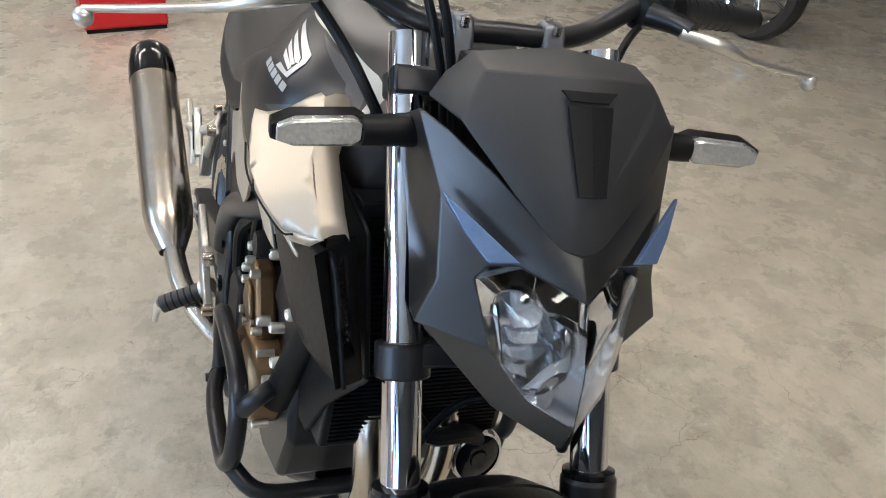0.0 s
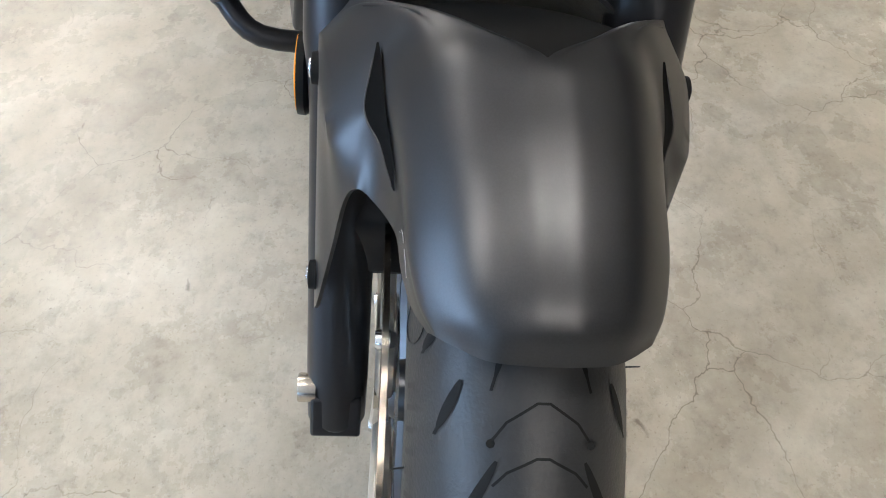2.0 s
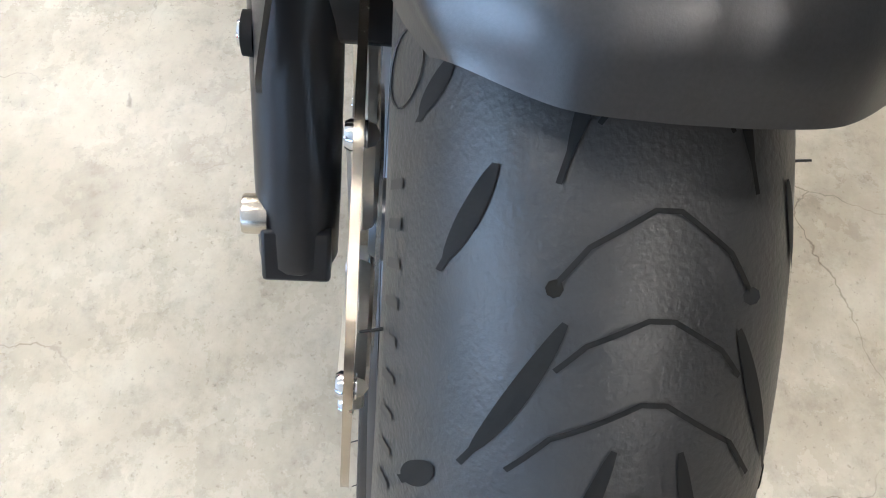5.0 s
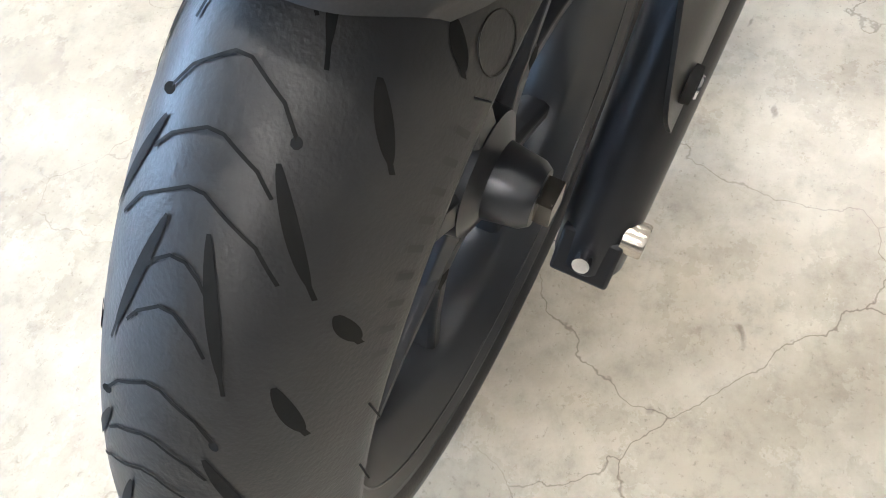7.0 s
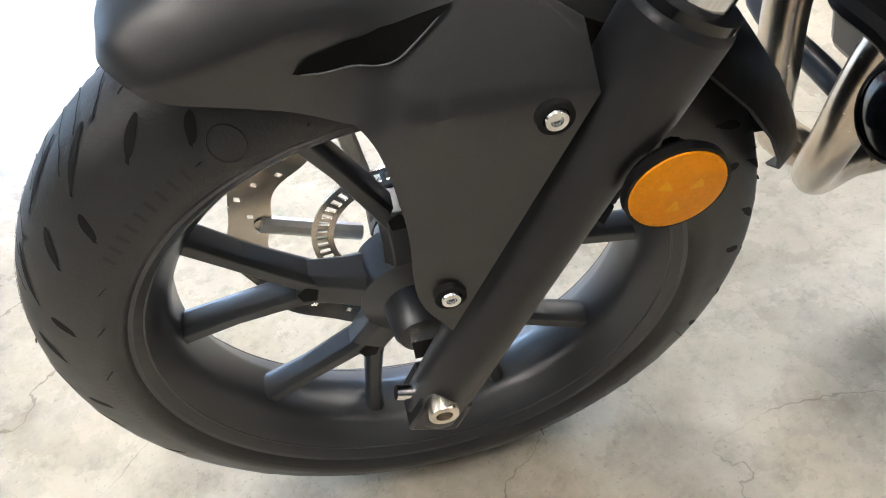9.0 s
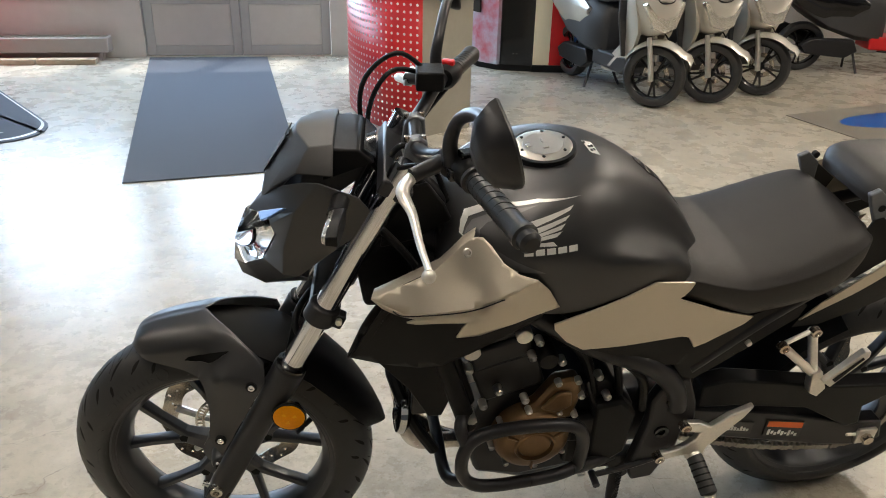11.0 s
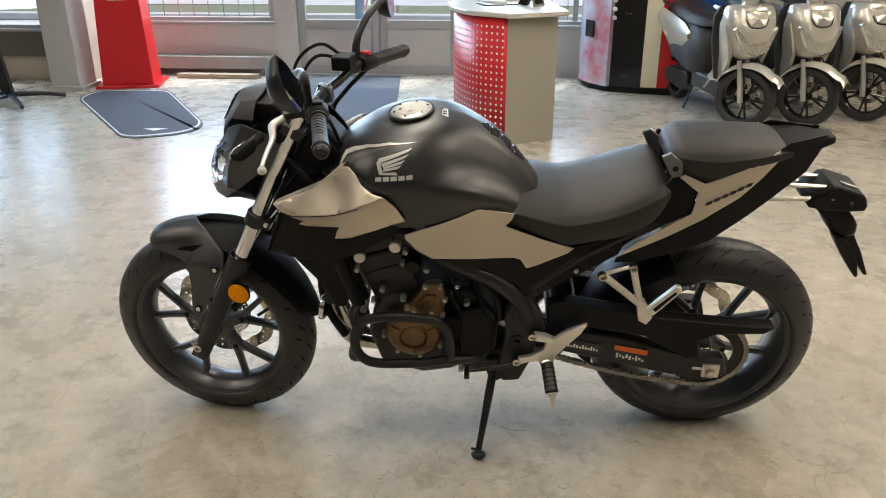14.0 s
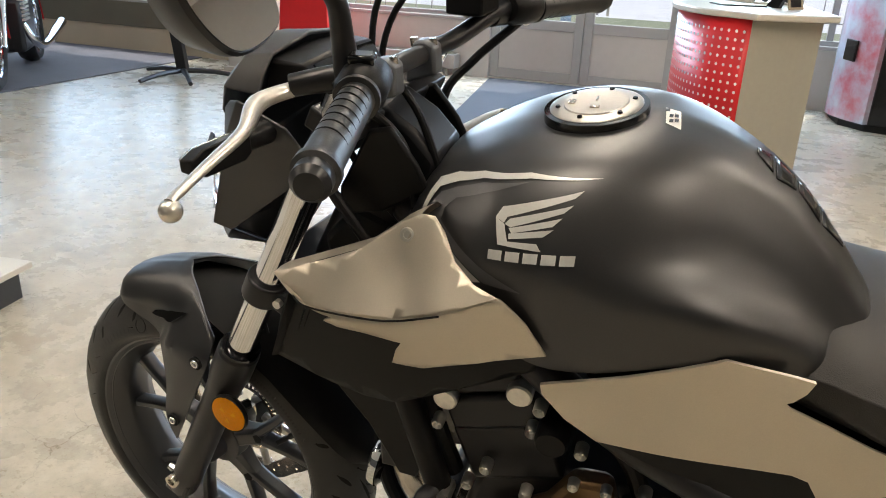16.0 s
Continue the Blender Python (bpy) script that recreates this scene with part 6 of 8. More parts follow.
    # clutter behind: hoses, sensor boxes, starter
    for pts, r in (([(0.63, s * 0.11, 0.68), (0.68, s * 0.13, 0.66), (0.72, s * 0.12, 0.60), (0.75, s * 0.12, 0.5)], 0.012), ([(0.66, s * 0.12, 0.65), (0.71, s * 0.135, 0.655), (0.77, s * 0.13, 0.61), (0.80, s * 0.125, 0.5), (0.79, s * 0.13, 0.42)], 0.008), ([(0.72, s * 0.135, 0.56), (0.75, s * 0.14, 0.48), (0.76, s * 0.14, 0.40), (0.80, s * 0.14, 0.32)], 0.006),
                   ([(0.45, s * 0.1, 0.72), (0.47, s * 0.12, 0.62), (0.5, s * 0.12, 0.52)], 0.014), ([(0.77, s * 0.13, 0.62), (0.83, s * 0.14, 0.56), (0.85, s * 0.135, 0.47)], 0.01)):
        bm = bmesh.new()
        tube(bm, pts, r, 10, 5)
        part("hose", bm, PLASTIC, engine)
    bm = bmesh.new()
    slab(bm, [(0.745, 0.50), (0.80, 0.51), (0.835, 0.47), (0.83, 0.36), (0.80, 0.335), (0.75, 0.35)], s * 0.118, s * 0.15)
    box(bm, 0.70, 0.76, s * 0.12, s * 0.146, 0.40, 0.47)
    part("sprocket_cover", bm, PLASTIC, engine, "black sprocket cover", bevel=0.008)
    bm = bmesh.new()
    lathe(bm, [(0.0, 0.01), (0.017, 0.01), (0.02, 0.004), (0.02, -0.04)], Matrix.Translation((0.63, s * 0.15, 0.645)) @ R90, 20)
    part("coolant_cap", bm, PLASTIC, engine)
bm = bmesh.new()
loops = []
for x, w, zb in ((0.53, 0.06, 0.275), (0.57, 0.09, 0.24), (0.64, 0.1, 0.222), (0.72, 0.095, 0.235), (0.80, 0.07, 0.27)):
    loops.append([V((x, math.copysign(1.1 * w * abs(math.cos(t)) ** 0.5, math.cos(t)), 0.31 + (zb - 0.31) * math.sin(t) ** 0.5)) for t in np.linspace(0, math.pi, 11)])
rings(bm, loops, close=False)
part("sump", bm, SATIN, engine, "black oil sump", smooth=50, solid=0.004)
# silver fittings behind the brace
bm = bmesh.new()
tube(bm, [(0.47, -0.09, 0.60), (0.5, -0.1, 0.565), (0.545, -0.1, 0.6)], 0.016, 10, 5)
part("water_pipe", bm, ALU, engine, "bright cast water pipe")

# ---- exhaust ----
for y in (-0.045, 0.055):
    bm = bmesh.new()
    tube(bm, [(0.50, y, 0.595), (0.44, y, 0.575), (0.395, y * 1.1, 0.50), (0.395, y * 0.9, 0.40), (0.43, y * 0.6 + 0.02, 0.29), (0.52, 0.03, 0.225), (0.66, 0.04, 0.205), (0.82, 0.06, 0.215)], 0.0195, 18, 7)
    mpart("exhaust_header", bm, STEEL, "polished steel exhaust header pipe", smooth=60)
bm = bmesh.new()
rings(bm, [[V((x, 0.06 + w * math.cos(t), 0.235 + h * math.sin(t))) for t in np.linspace(0, 2 * math.pi, 21)[:-1]] for x, w, h in ((0.78, 0.05, 0.04), (0.82, 0.085, 0.055), (1.0, 0.085, 0.055), (1.04, 0.05, 0.04))])
mpart("exhaust_box", bm, SATIN, "dark exhaust collector box", smooth=50)
bm = bmesh.new()
tube(bm, [(0.93, 0.13, 0.26), (0.98, 0.175, 0.30), (1.04, 0.2, 0.33), (1.12, 0.213, 0.375)], 0.021, 16, 6)
mpart("exhaust_link", bm, STEEL, "steel link pipe", smooth=60)
ma, mb = V((1.12, 0.213, 0.37)), V((1.52, 0.24, 0.65))
md = (mb - ma).normalized()
mm = Matrix.Translation(ma) @ md.to_track_quat("Z", "Y").to_matrix().to_4x4()
L = (mb - ma).length
bm = bmesh.new()
lathe(bm, [(0.026, -0.02), (0.045, 0.03), (0.05, 0.07), (0.05, L - 0.09), (0.05, L - 0.085)], mm, 40)
muff = mpart("silencer", bm, STEEL, "brushed steel silencer with a black end cap", smooth=50)
bm = bmesh.new()
lathe(bm, [(0.051, L - 0.09), (0.05, L - 0.05), (0.044, L - 0.015), (0.032, L), (0.02, L + 0.003), (0.018, L - 0.03)], mm, 40)
part("end_cap", bm, GLOSSB, muff, "glossy black end cap", smooth=50)
bm = bmesh.new()
slab(bm, [(1.22, 0.50), (1.26, 0.52), (1.36, 0.585), (1.35, 0.60), (1.24, 0.535)], 0.163, 0.173)
tube(bm, [(1.17, 0.13, 0.62), (1.24, 0.15, 0.57), (1.3, 0.17, 0.555)], 0.011, 10, 4)
part("bracket", bm, ALU, muff, "cast silver silencer bracket", bevel=0.002)
# horn
m = Matrix.Translation((0.38, -0.098, 0.475)) @ Matrix.Rotation(radians(-80), 4, "Y")
bm = bmesh.new()
lathe(bm, [(0.0, 0.014), (0.012, 0.015), (0.013, 0.011), (0.033, 0.008), (0.037, 0.004), (0.038, -0.006), (0.02, -0.02), (0.0, -0.02)], m, 36)
horn = mpart("horn", bm, GLOSSB, "round black horn with a chrome rim", smooth=40)
bm = bmesh.new()
lathe(bm, [(0.034, 0.0085), (0.037, 0.008), (0.0395, 0.003), (0.0395, -0.004)], m, 40)
part("rim", bm, CHROME, horn)
bm = bmesh.new()
tube(bm, [(0.41, 0.02, 0.56), (0.37, -0.01, 0.53), (0.375, -0.07, 0.52), (0.4, -0.12, 0.47), (0.44, -0.13, 0.4)], 0.012, 10, 5)
mpart("coolant_hose", bm, PLASTIC, "black coolant hose")

# ---- swingarm, pegs and stand ----
bm = bmesh.new()
for s in (-1, 1):
    slab(bm, [(0.93, 0.44), (0.96, 0.45), (1.16, 0.412), (1.36, 0.35), (1.44, 0.345), (1.455, 0.29), (1.40, 0.272), (1.30, 0.288), (1.10, 0.339), (0.95, 0.377)], s * 0.1, s * 0.135)
box(bm, 0.98, 1.06, -0.105, 0.105, 0.37, 0.43)
arm = part("swingarm", bm, SATIN, moto, "satin black box-section swingarm", bevel=0.005)
bm = bmesh.new()
slab(bm, [(0.965, 0.52), (1.02, 0.53), (1.12, 0.512), (1.27, 0.482), (1.50, 0.462), (1.545, 0.462), (1.52, 0.44), (1.40, 0.435), (1.36, 0.41), (1.37, 0.36), (1.34, 0.35), (1.22, 0.425), (1.05, 0.455), (0.97, 0.46)], -0.142, -0.105)
guard = part("chain_guard", bm, PLASTIC, moto, "black plastic chain guard", bevel=0.004)
ORL = material("orange_label", (0.8, 0.15, 0.02), 0.4, grain=0.05)
BLL = material("black_label", (0.02, 0.02, 0.02), 0.35, grain=0.05)
bm = boxes((1.148, 1.238, -0.138, -0.1355, 0.0, 0.048))
for v in bm.verts:
    v.co.z += 0.345 - 0.2 * (v.co.x - 1.148)
lab = part("warning_label", bm, BLL, arm, "black warning label with an orange head", smooth=0)
bm = boxes((1.15, 1.236, -0.1392, -0.1382, 0.030, 0.046))
for v in bm.verts:
    v.co.z += 0.345 - 0.2 * (v.co.x - 1.148)
part("label_head", bm, ORL, lab, smooth=0)
for k in range(9):
    bm = boxes((1.156 + 0.0085 * k, 1.1615 + 0.0085 * k, -0.1392, -0.1382, 0.348 - 0.0017 * k + 0.004 * (k % 2), 0.364 - 0.0017 * k - 0.004 * (k % 3)))
    part("label_mark", bm, WHITE, lab, smooth=0)
bm = boxes((1.012, 1.116, -0.138, -0.1355, 0.0, 0.034))
for v in bm.verts:
    v.co.z += 0.376 - 0.2 * (v.co.x - 1.012)
lab2 = part("notice_label", bm, BLL, arm, "black notice label with pale marks", smooth=0)
for k in range(12):
    bm = boxes((1.02 + 0.0075 * k, 1.025 + 0.0075 * k, -0.1392, -0.1382, 0.384 - 0.0015 * k, 0.396 - 0.0015 * k - 0.003 * (k % 3)))
    part("label_mark", bm, WHITE, lab2, smooth=0)
for s in (-1, 1):
    bm = bmesh.new()
    box(bm, 1.385, 1.43, s * 0.134, s * 0.143, 0.288, 0.33)
    rod(bm, (1.36, s * 0.136, 0.315), (1.385, s * 0.136, 0.312), 0.004)
    adj = part("chain_adjuster", bm, ALU, arm, "silver chain adjuster", bevel=0.002)
    bm = bmesh.new()
    rod(bm, (1.405, s * 0.14, 0.309), (1.405, s * 0.155, 0.309), 0.0125, sides=6)
    part("axle_nut", bm, STEEL, adj, smooth=20)
    # passenger foot-rest hanger
    bm = bmesh.new()
    for a, b2, r in (((1.093, 0.152, 0.628), (1.195, 0.146, 0.535), 0.0095), ((1.168, 0.132, 0.642), (1.195, 0.146, 0.535), 0.0095), ((1.168, 0.134, 0.642), (1.10, 0.150, 0.63), 0.005)):
        tube(bm, [(a[0], s * a[1], a[2]), (b2[0], s * b2[1], b2[2])], r, 8, smoothed=False)
    slab(bm, [(1.185, 0.545), (1.205, 0.55), (1.228, 0.50), (1.215, 0.478), (1.195, 0.49)], s * 0.138, s * 0.158)
    slab(bm, [(1.205, 0.53), (1.27, 0.607), (1.283, 0.605), (1.285, 0.59), (1.225, 0.515)], s * 0.155, s * 0.168)
    hang = part("footrest_hanger", bm, ALU, moto, "cast silver pillion footrest hanger", bevel=0.003)
    bm = bmesh.new()
    slab(bm, [(1.222, 0.537), (1.27, 0.592), (1.274, 0.588), (1.23, 0.53)], s * 0.153, s * 0.1695)
    part("slot", bm, SHADETRIM, hang, smooth=0)
    for x, z, y in ((1.093, 0.628, 0.16), (1.168, 0.642, 0.142)):
        bm = bmesh.new()
        lathe(bm, [(0.0, 0.002), (0.004, 0.001), (0.006, 0.005), (0.0105, 0.004), (0.0115, -0.008)], Matrix.Translation((x, s * y, z)) @ Matrix.Rotation(radians(-90 * s), 4, "X"), 18)
        part("bolt", bm, STEEL, hang)
    # rider footrest
    bm = bmesh.new()
    slab(bm, [(0.885, 0.352), (0.889, 0.366), (0.93, 0.377), (0.962, 0.402), (0.968, 0.424), (0.925, 0.432), (0.919, 0.446), (0.93, 0.456), (0.965, 0.45), (0.988, 0.437), (1.02, 0.465), (1.068, 0.488), (1.053, 0.456), (1.018, 0.412), (0.994, 0.38), (0.984, 0.336), (0.966, 0.336), (0.955, 0.36), (0.925, 0.357), (0.9, 0.346)], s * 0.16, s * 0.174)
    rest = part("footrest_plate", bm, ALU, moto, "cast silver rider footrest plate", bevel=0.003)
    for x, z in ((0.894, 0.358), (0.931, 0.445)):
        bm = bmesh.new()
        lathe(bm, [(0.0, 0.004), (0.004, 0.003), (0.006, 0.008), (0.0105, 0.007), (0.0115, -0.01)], Matrix.Translation((x, s * 0.172, z)) @ Matrix.Rotation(radians(-90 * s), 4, "X"), 18)
        part("bolt", bm, STEEL, rest)
    bm = bmesh.new()
    rod(bm, (0.974, s * 0.168, 0.35), (0.984, s * 0.24, 0.312), 0.0165, 0.0175, 16)
    peg = part("peg", bm, RUBBER, rest, "black rubber footpeg", bevel=0.003)
    for k in range(5):
        bm = bmesh.new()
        rod(bm, V((0.974, s * 0.168, 0.35)).lerp(V((0.984, s * 0.24, 0.312)), 0.2 + 0.15 * k), V((0.974, s * 0.168, 0.35)).lerp(V((0.984, s * 0.24, 0.312)), 0.24 + 0.15 * k), 0.0174, sides=16)
        part("peg_rib", bm, SHADETRIM, peg)
    bm = bmesh.new()
    rod(bm, (0.984, s * 0.24, 0.312), (0.986, s * 0.247, 0.303), 0.013, 0.009, 12)
    rod(bm, (0.986, s * 0.246, 0.306), (0.988, s * 0.25, 0.272), 0.0065, 0.005, 10)
    part("peg_tip", bm, ALU, peg, "bright bank sensor at the peg's end")
    bm = bmesh.new()
    rod(bm, (0.968, s * 0.15, 0.36), (0.974, s * 0.17, 0.35), 0.0185, sides=16)
    part("peg_end", bm, ALU, peg)
    bm = bmesh.new()
    tube(bm, [(0.9, s * 0.15, 0.33), (0.84, s * 0.155, 0.318), (0.765, s * 0.16, 0.31)], 0.006, 8, 4)
    rod(bm, (0.765, s * 0.152, 0.31), (0.765, s * 0.185, 0.308), 0.0075)
    part("pedal", bm, SATIN, rest, "black foot pedal")
# rear inner mudguard
bm = bmesh.new()
pr = arc_of(1.404, 0.309)
loops = [[pr(phi, 0.345 - 0.04 * abs(k) ** 3, 0.095 * k) for k in np.linspace(-1, 1, 9)] for phi in (95, 80, 60, 40, 22)]
rings(bm, loops, close=False)
mpart("hugger", bm, PLASTIC, "black inner rear mudguard", smooth=60, solid=0.003)
bm = bmesh.new()
tube(bm, [(0.98, 0.0, 0.62), (1.02, 0.0, 0.45)], 0.03, 16, smoothed=False)
mpart("shock", bm, SATIN, "black rear shock absorber")
bm = bmesh.new()
slab(bm, [(0.70, 0.78), (0.86, 0.74), (0.98, 0.70), (0.95, 0.55), (0.80, 0.58), (0.65, 0.70)], -0.1, 0.1)
mpart("airbox", bm, PLASTIC, "black airbox behind the side panels", bevel=0.01)
# Filler added to keep the bright floor from showing through a slit.
bm = bmesh.new()
slab(bm, [(0.315, 0.71), (0.3, 0.79), (0.35, 0.845), (0.43, 0.815), (0.42, 0.7)], -0.05, 0.05)
mpart("head_casing", bm, PLASTIC, "black casing round the steering head", bevel=0.008)


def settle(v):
    """Bends the body to fit the camera's view: a little longer, narrower at the nose and fuller behind it."""
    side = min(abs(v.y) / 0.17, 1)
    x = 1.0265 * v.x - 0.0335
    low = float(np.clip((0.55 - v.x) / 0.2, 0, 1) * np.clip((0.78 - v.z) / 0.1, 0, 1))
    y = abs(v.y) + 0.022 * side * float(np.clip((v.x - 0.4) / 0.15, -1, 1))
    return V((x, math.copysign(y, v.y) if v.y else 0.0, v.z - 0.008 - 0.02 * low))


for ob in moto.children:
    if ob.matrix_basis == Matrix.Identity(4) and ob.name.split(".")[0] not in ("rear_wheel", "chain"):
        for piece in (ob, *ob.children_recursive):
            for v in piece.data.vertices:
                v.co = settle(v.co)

# ---- plate carrier, crash bars and stand ----
bm = bmesh.new()
for s in (-1, 1):
    tube(bm, [(1.47, s * 0.05, 0.775), (1.62, s * 0.045, 0.775)], 0.007, 10, smoothed=False)
    tube(bm, [(1.53, s * 0.03, 0.805), (1.66, s * 0.03, 0.798)], 0.006, 10, smoothed=False)
stays = part("plate_stay", bm, ALU, moto, "bright metal plate stays")
bm = bmesh.new()
slab(bm, [(1.59, 0.77), (1.6, 0.752), (1.64, 0.745), (1.7, 0.742), (1.74, 0.744), (1.743, 0.762), (1.73, 0.788), (1.66, 0.812), (1.645, 0.81), (1.63, 0.795), (1.61, 0.79)], -0.055, 0.055)
carrier = part("plate_carrier", bm, PLASTIC, moto, "black number plate carrier", bevel=0.006)
bm = bmesh.new()
slab(bm, [(1.612, 0.755), (1.645, 0.722), (1.664, 0.7), (1.686, 0.665), (1.72, 0.65), (1.748, 0.662), (1.746, 0.692), (1.73, 0.715), (1.7, 0.745)], -0.035, 0.035)
part("plate_lamp", bm, PLASTIC, carrier, bevel=0.01)
for y0, y1, blade in ((-0.05, -0.012, [(1.685, 0.667), (1.722, 0.655), (1.765, 0.59), (1.778, 0.545), (1.77, 0.542), (1.74, 0.582), (1.7, 0.64)]), (-0.008, 0.05, [(1.712, 0.66), (1.75, 0.66), (1.79, 0.595), (1.825, 0.523), (1.815, 0.522), (1.757, 0.598)])):
    bm = bmesh.new()
    slab(bm, blade, y0, y1)
    part("plate_blade", bm, PLASTIC, carrier, bevel=0.003)
bm = bmesh.new()
slab(bm, [(1.675, 0.8085), (1.72, 0.7935), (1.72, 0.7955), (1.675, 0.8105)], -0.024, -0.014)
part("lettering_bar", bm, WHITE, carrier, smooth=0)
for x, z in ((1.652, 0.772), (1.7, 0.765)):
    bm = bmesh.new()
    lathe(bm, [(0.0, 0.002), (0.005, 0.003), (0.0075, 0.0), (0.0075, -0.006)], Matrix.Translation((x, -0.056, z)) @ Matrix.Rotation(radians(90), 4, "X"), 14)
    part("bolt", bm, GLOSSB, carrier)
bm = bmesh.new()
slab(bm, [(1.19, 0.642), (1.297, 0.678), (1.405, 0.744), (1.385, 0.715), (1.3, 0.655), (1.2, 0.628)], 0.084, 0.09)
mpart("tail_strip", bm, SILVER, "satin silver inner strip below the tail", bevel=0.002)
for s in (-1, 1):
    loop = [(0.60, 0.214, 0.352), (0.53, 0.215, 0.35), (0.485, 0.215, 0.36), (0.46, 0.213, 0.395), (0.461, 0.211, 0.45), (0.484, 0.209, 0.487), (0.54, 0.208, 0.501), (0.63, 0.207, 0.499), (0.68, 0.203, 0.482), (0.703, 0.198, 0.44), (0.708, 0.193, 0.38), (0.7, 0.195, 0.354), (0.655, 0.208, 0.352), (0.60, 0.214, 0.352)]
    bm = bmesh.new()
    tube(bm, [(x, s * y, z) for x, y, z in loop], 0.013, 16, 5, caps=False)
    crash = mpart("crash_bar", bm, SATIN, "satin black tubular engine guard", smooth=60)
    for pts in ([(0.468, 0.21, 0.462), (0.455, 0.19, 0.497), (0.472, 0.155, 0.505)], [(0.69, 0.2, 0.354), (0.74, 0.18, 0.34), (0.8, 0.15, 0.325)], [(0.475, 0.215, 0.37), (0.44, 0.17, 0.34), (0.44, 0.06, 0.335), (0.44, 0, 0.335)]):
        bm = bmesh.new()
        tube(bm, [(x, s * y, z) for x, y, z in pts], 0.0125, 14, 5)
        part("stay", bm, SATIN, crash)
    bm = bmesh.new()
    rod(bm, (0.48, s * 0.15, 0.5), (0.48, s * 0.18, 0.5), 0.01, sides=6)
    part("bolt", bm, ALU, crash, smooth=20)
bm = bmesh.new()
tube(bm, [(0.83, -0.13, 0.30), (0.815, -0.165, 0.215), (0.795, -0.225, 0.11), (0.787, -0.25, 0.072)], [0.0125, 0.0125, 0.0095, 0.0095], 12, 4)
slab(bm, [(0.72, 0.315), (0.86, 0.315), (0.85, 0.25), (0.82, 0.23), (0.8, 0.285), (0.73, 0.285)], -0.15, -0.12)
stand = mpart("side_stand", bm, SATIN, "black side stand, folded out", smooth=40, bevel=0.002)
bm = bmesh.new()
bmesh.ops.create_uvsphere(bm, u_segments=18, v_segments=10, radius=1.0, matrix=Matrix.Translation((0.787, -0.258, 0.06)) @ Matrix.Rotation(radians(-10), 4, "X") @ Matrix.Diagonal((0.021, 0.02, 0.011, 1)))
rod(bm, (0.787, -0.25, 0.07), (0.768, -0.258, 0.082), 0.004, sides=8)
part("foot", bm, SATIN, stand, "rounded stand foot with a tab", smooth=60)
bm = bmesh.new()
rod(bm, (0.735, -0.15, 0.292), (0.735, -0.165, 0.286), 0.008, sides=12)
part("bolt", bm, ALU, stand)
bm = bmesh.new()
a, b = V((0.832, -0.148, 0.29)), V((0.806, -0.2, 0.17))
coil = [a.lerp(b, k / 90) + V((0.006 * math.cos(k * 1.3), 0.0, 0.006 * math.sin(k * 1.3))) for k in range(91)]
tube(bm, coil, 0.0015, 5, 2)
part("spring", bm, SATIN, stand)

# ---- pillars, counter, machine ----
pl = thing("advertising_pillar", "tapering red pillar with white lettering bars on a red plinth", "pillar", pose(-2.92, 5.32, 0, 0, 0, 14))
bm = bmesh.new()
rings(bm, [[(sx * a, sy * b, z) for sx, sy in ((-1, -1), (1, -1), (1, 1), (-1, 1))] for a, b, z in ((0.235, 0.2, 0.03), (0.19, 0.17, 1.05), (0.16, 0.15, 2.1))])
part("column", bm, RED, pl, bevel=0.006)
part("plinth", boxes((-0.29, 0.29, -0.26, 0.26, 0, 0.028)), RED, pl, "flat red plinth", bevel=0.004)
for z, w, x in ((0.8, 0.16, 0.0), (0.93, 0.16, 0.0), (1.1, 0.15, 0), (1.3, 0.14, 0)):
    bm = boxes((x - w / 2, x + w / 2, -0.004, 0.0, z, z + 0.035), (x - 0.02, x + 0.03, -0.004, 0, z + 0.035, z + 0.085))
    for v in bm.verts:
        v.co.y += -0.2012 + (v.co.z - 0.03) * 0.0294
    part("letter_bar", bm, WHITE, pl, "white lettering bar", smooth=0)
gp = thing("column", "grey painted square column", "column", pose(-3.38, 5.06, 0))
part("shaft", boxes((-0.16, 0.13, -0.12, 0.18, 0, 3.29)), GREYW, gp, bevel=0.01)
part("base", boxes((-0.19, 0.16, -0.15, 0.21, 0, 0.04)), GREYW, gp, bevel=0.004)
tv = thing("floor_stand", "black tilted display stand on splayed feet", "stand", pose(-3.62, 4.42, 0, 0, 0, 10))
bm = bmesh.new()
rings(bm, [[(x + dx, y, z) for dx, y in ((-0.045, -0.03), (0.045, -0.03), (0.045, 0.03), (-0.045, 0.03))] for x, z in ((0, 0.05), (-0.22, 1.8))])
part("post", bm, SATIN, tv, bevel=0.004)
for a in (20, 160, 250, 305):
    bm = bmesh.new()
    d = V((math.cos(radians(a)), math.sin(radians(a)), 0))
    tube(bm, [V((0, 0, 0.06)), 0.25 * d + V((0, 0, 0.05)), 0.45 * d + V((0, 0, 0.018))], [0.025, 0.02, 0.017], 8, 3)
    part("foot", bm, SATIN, tv)
part("display", boxes((-0.75, 0.3, -0.05, 0.03, 1.35, 1.95)), GLOSSB, tv, "black flat display", bevel=0.006)

# curved reception counter
ct = thing("reception_counter", "curved counter with a red dotted front and pale laminate top", "counter", pose(0, 0, 0))
arc = smooth_line([(0.78, 3.26, 0), (0.56, 3.42, 0), (0.41, 3.75, 0), (0.36, 4.15, 0), (0.42, 4.6, 0), (0.6, 5.0, 0)], 8)
inner = [(1.12, 3.47), (0.98, 4.1), (1.0, 5.0)]
bm = bmesh.new()
rings(bm, [[(p.x, p.y, z) for p in arc] for z in (0.02, 0.85)], False, False)
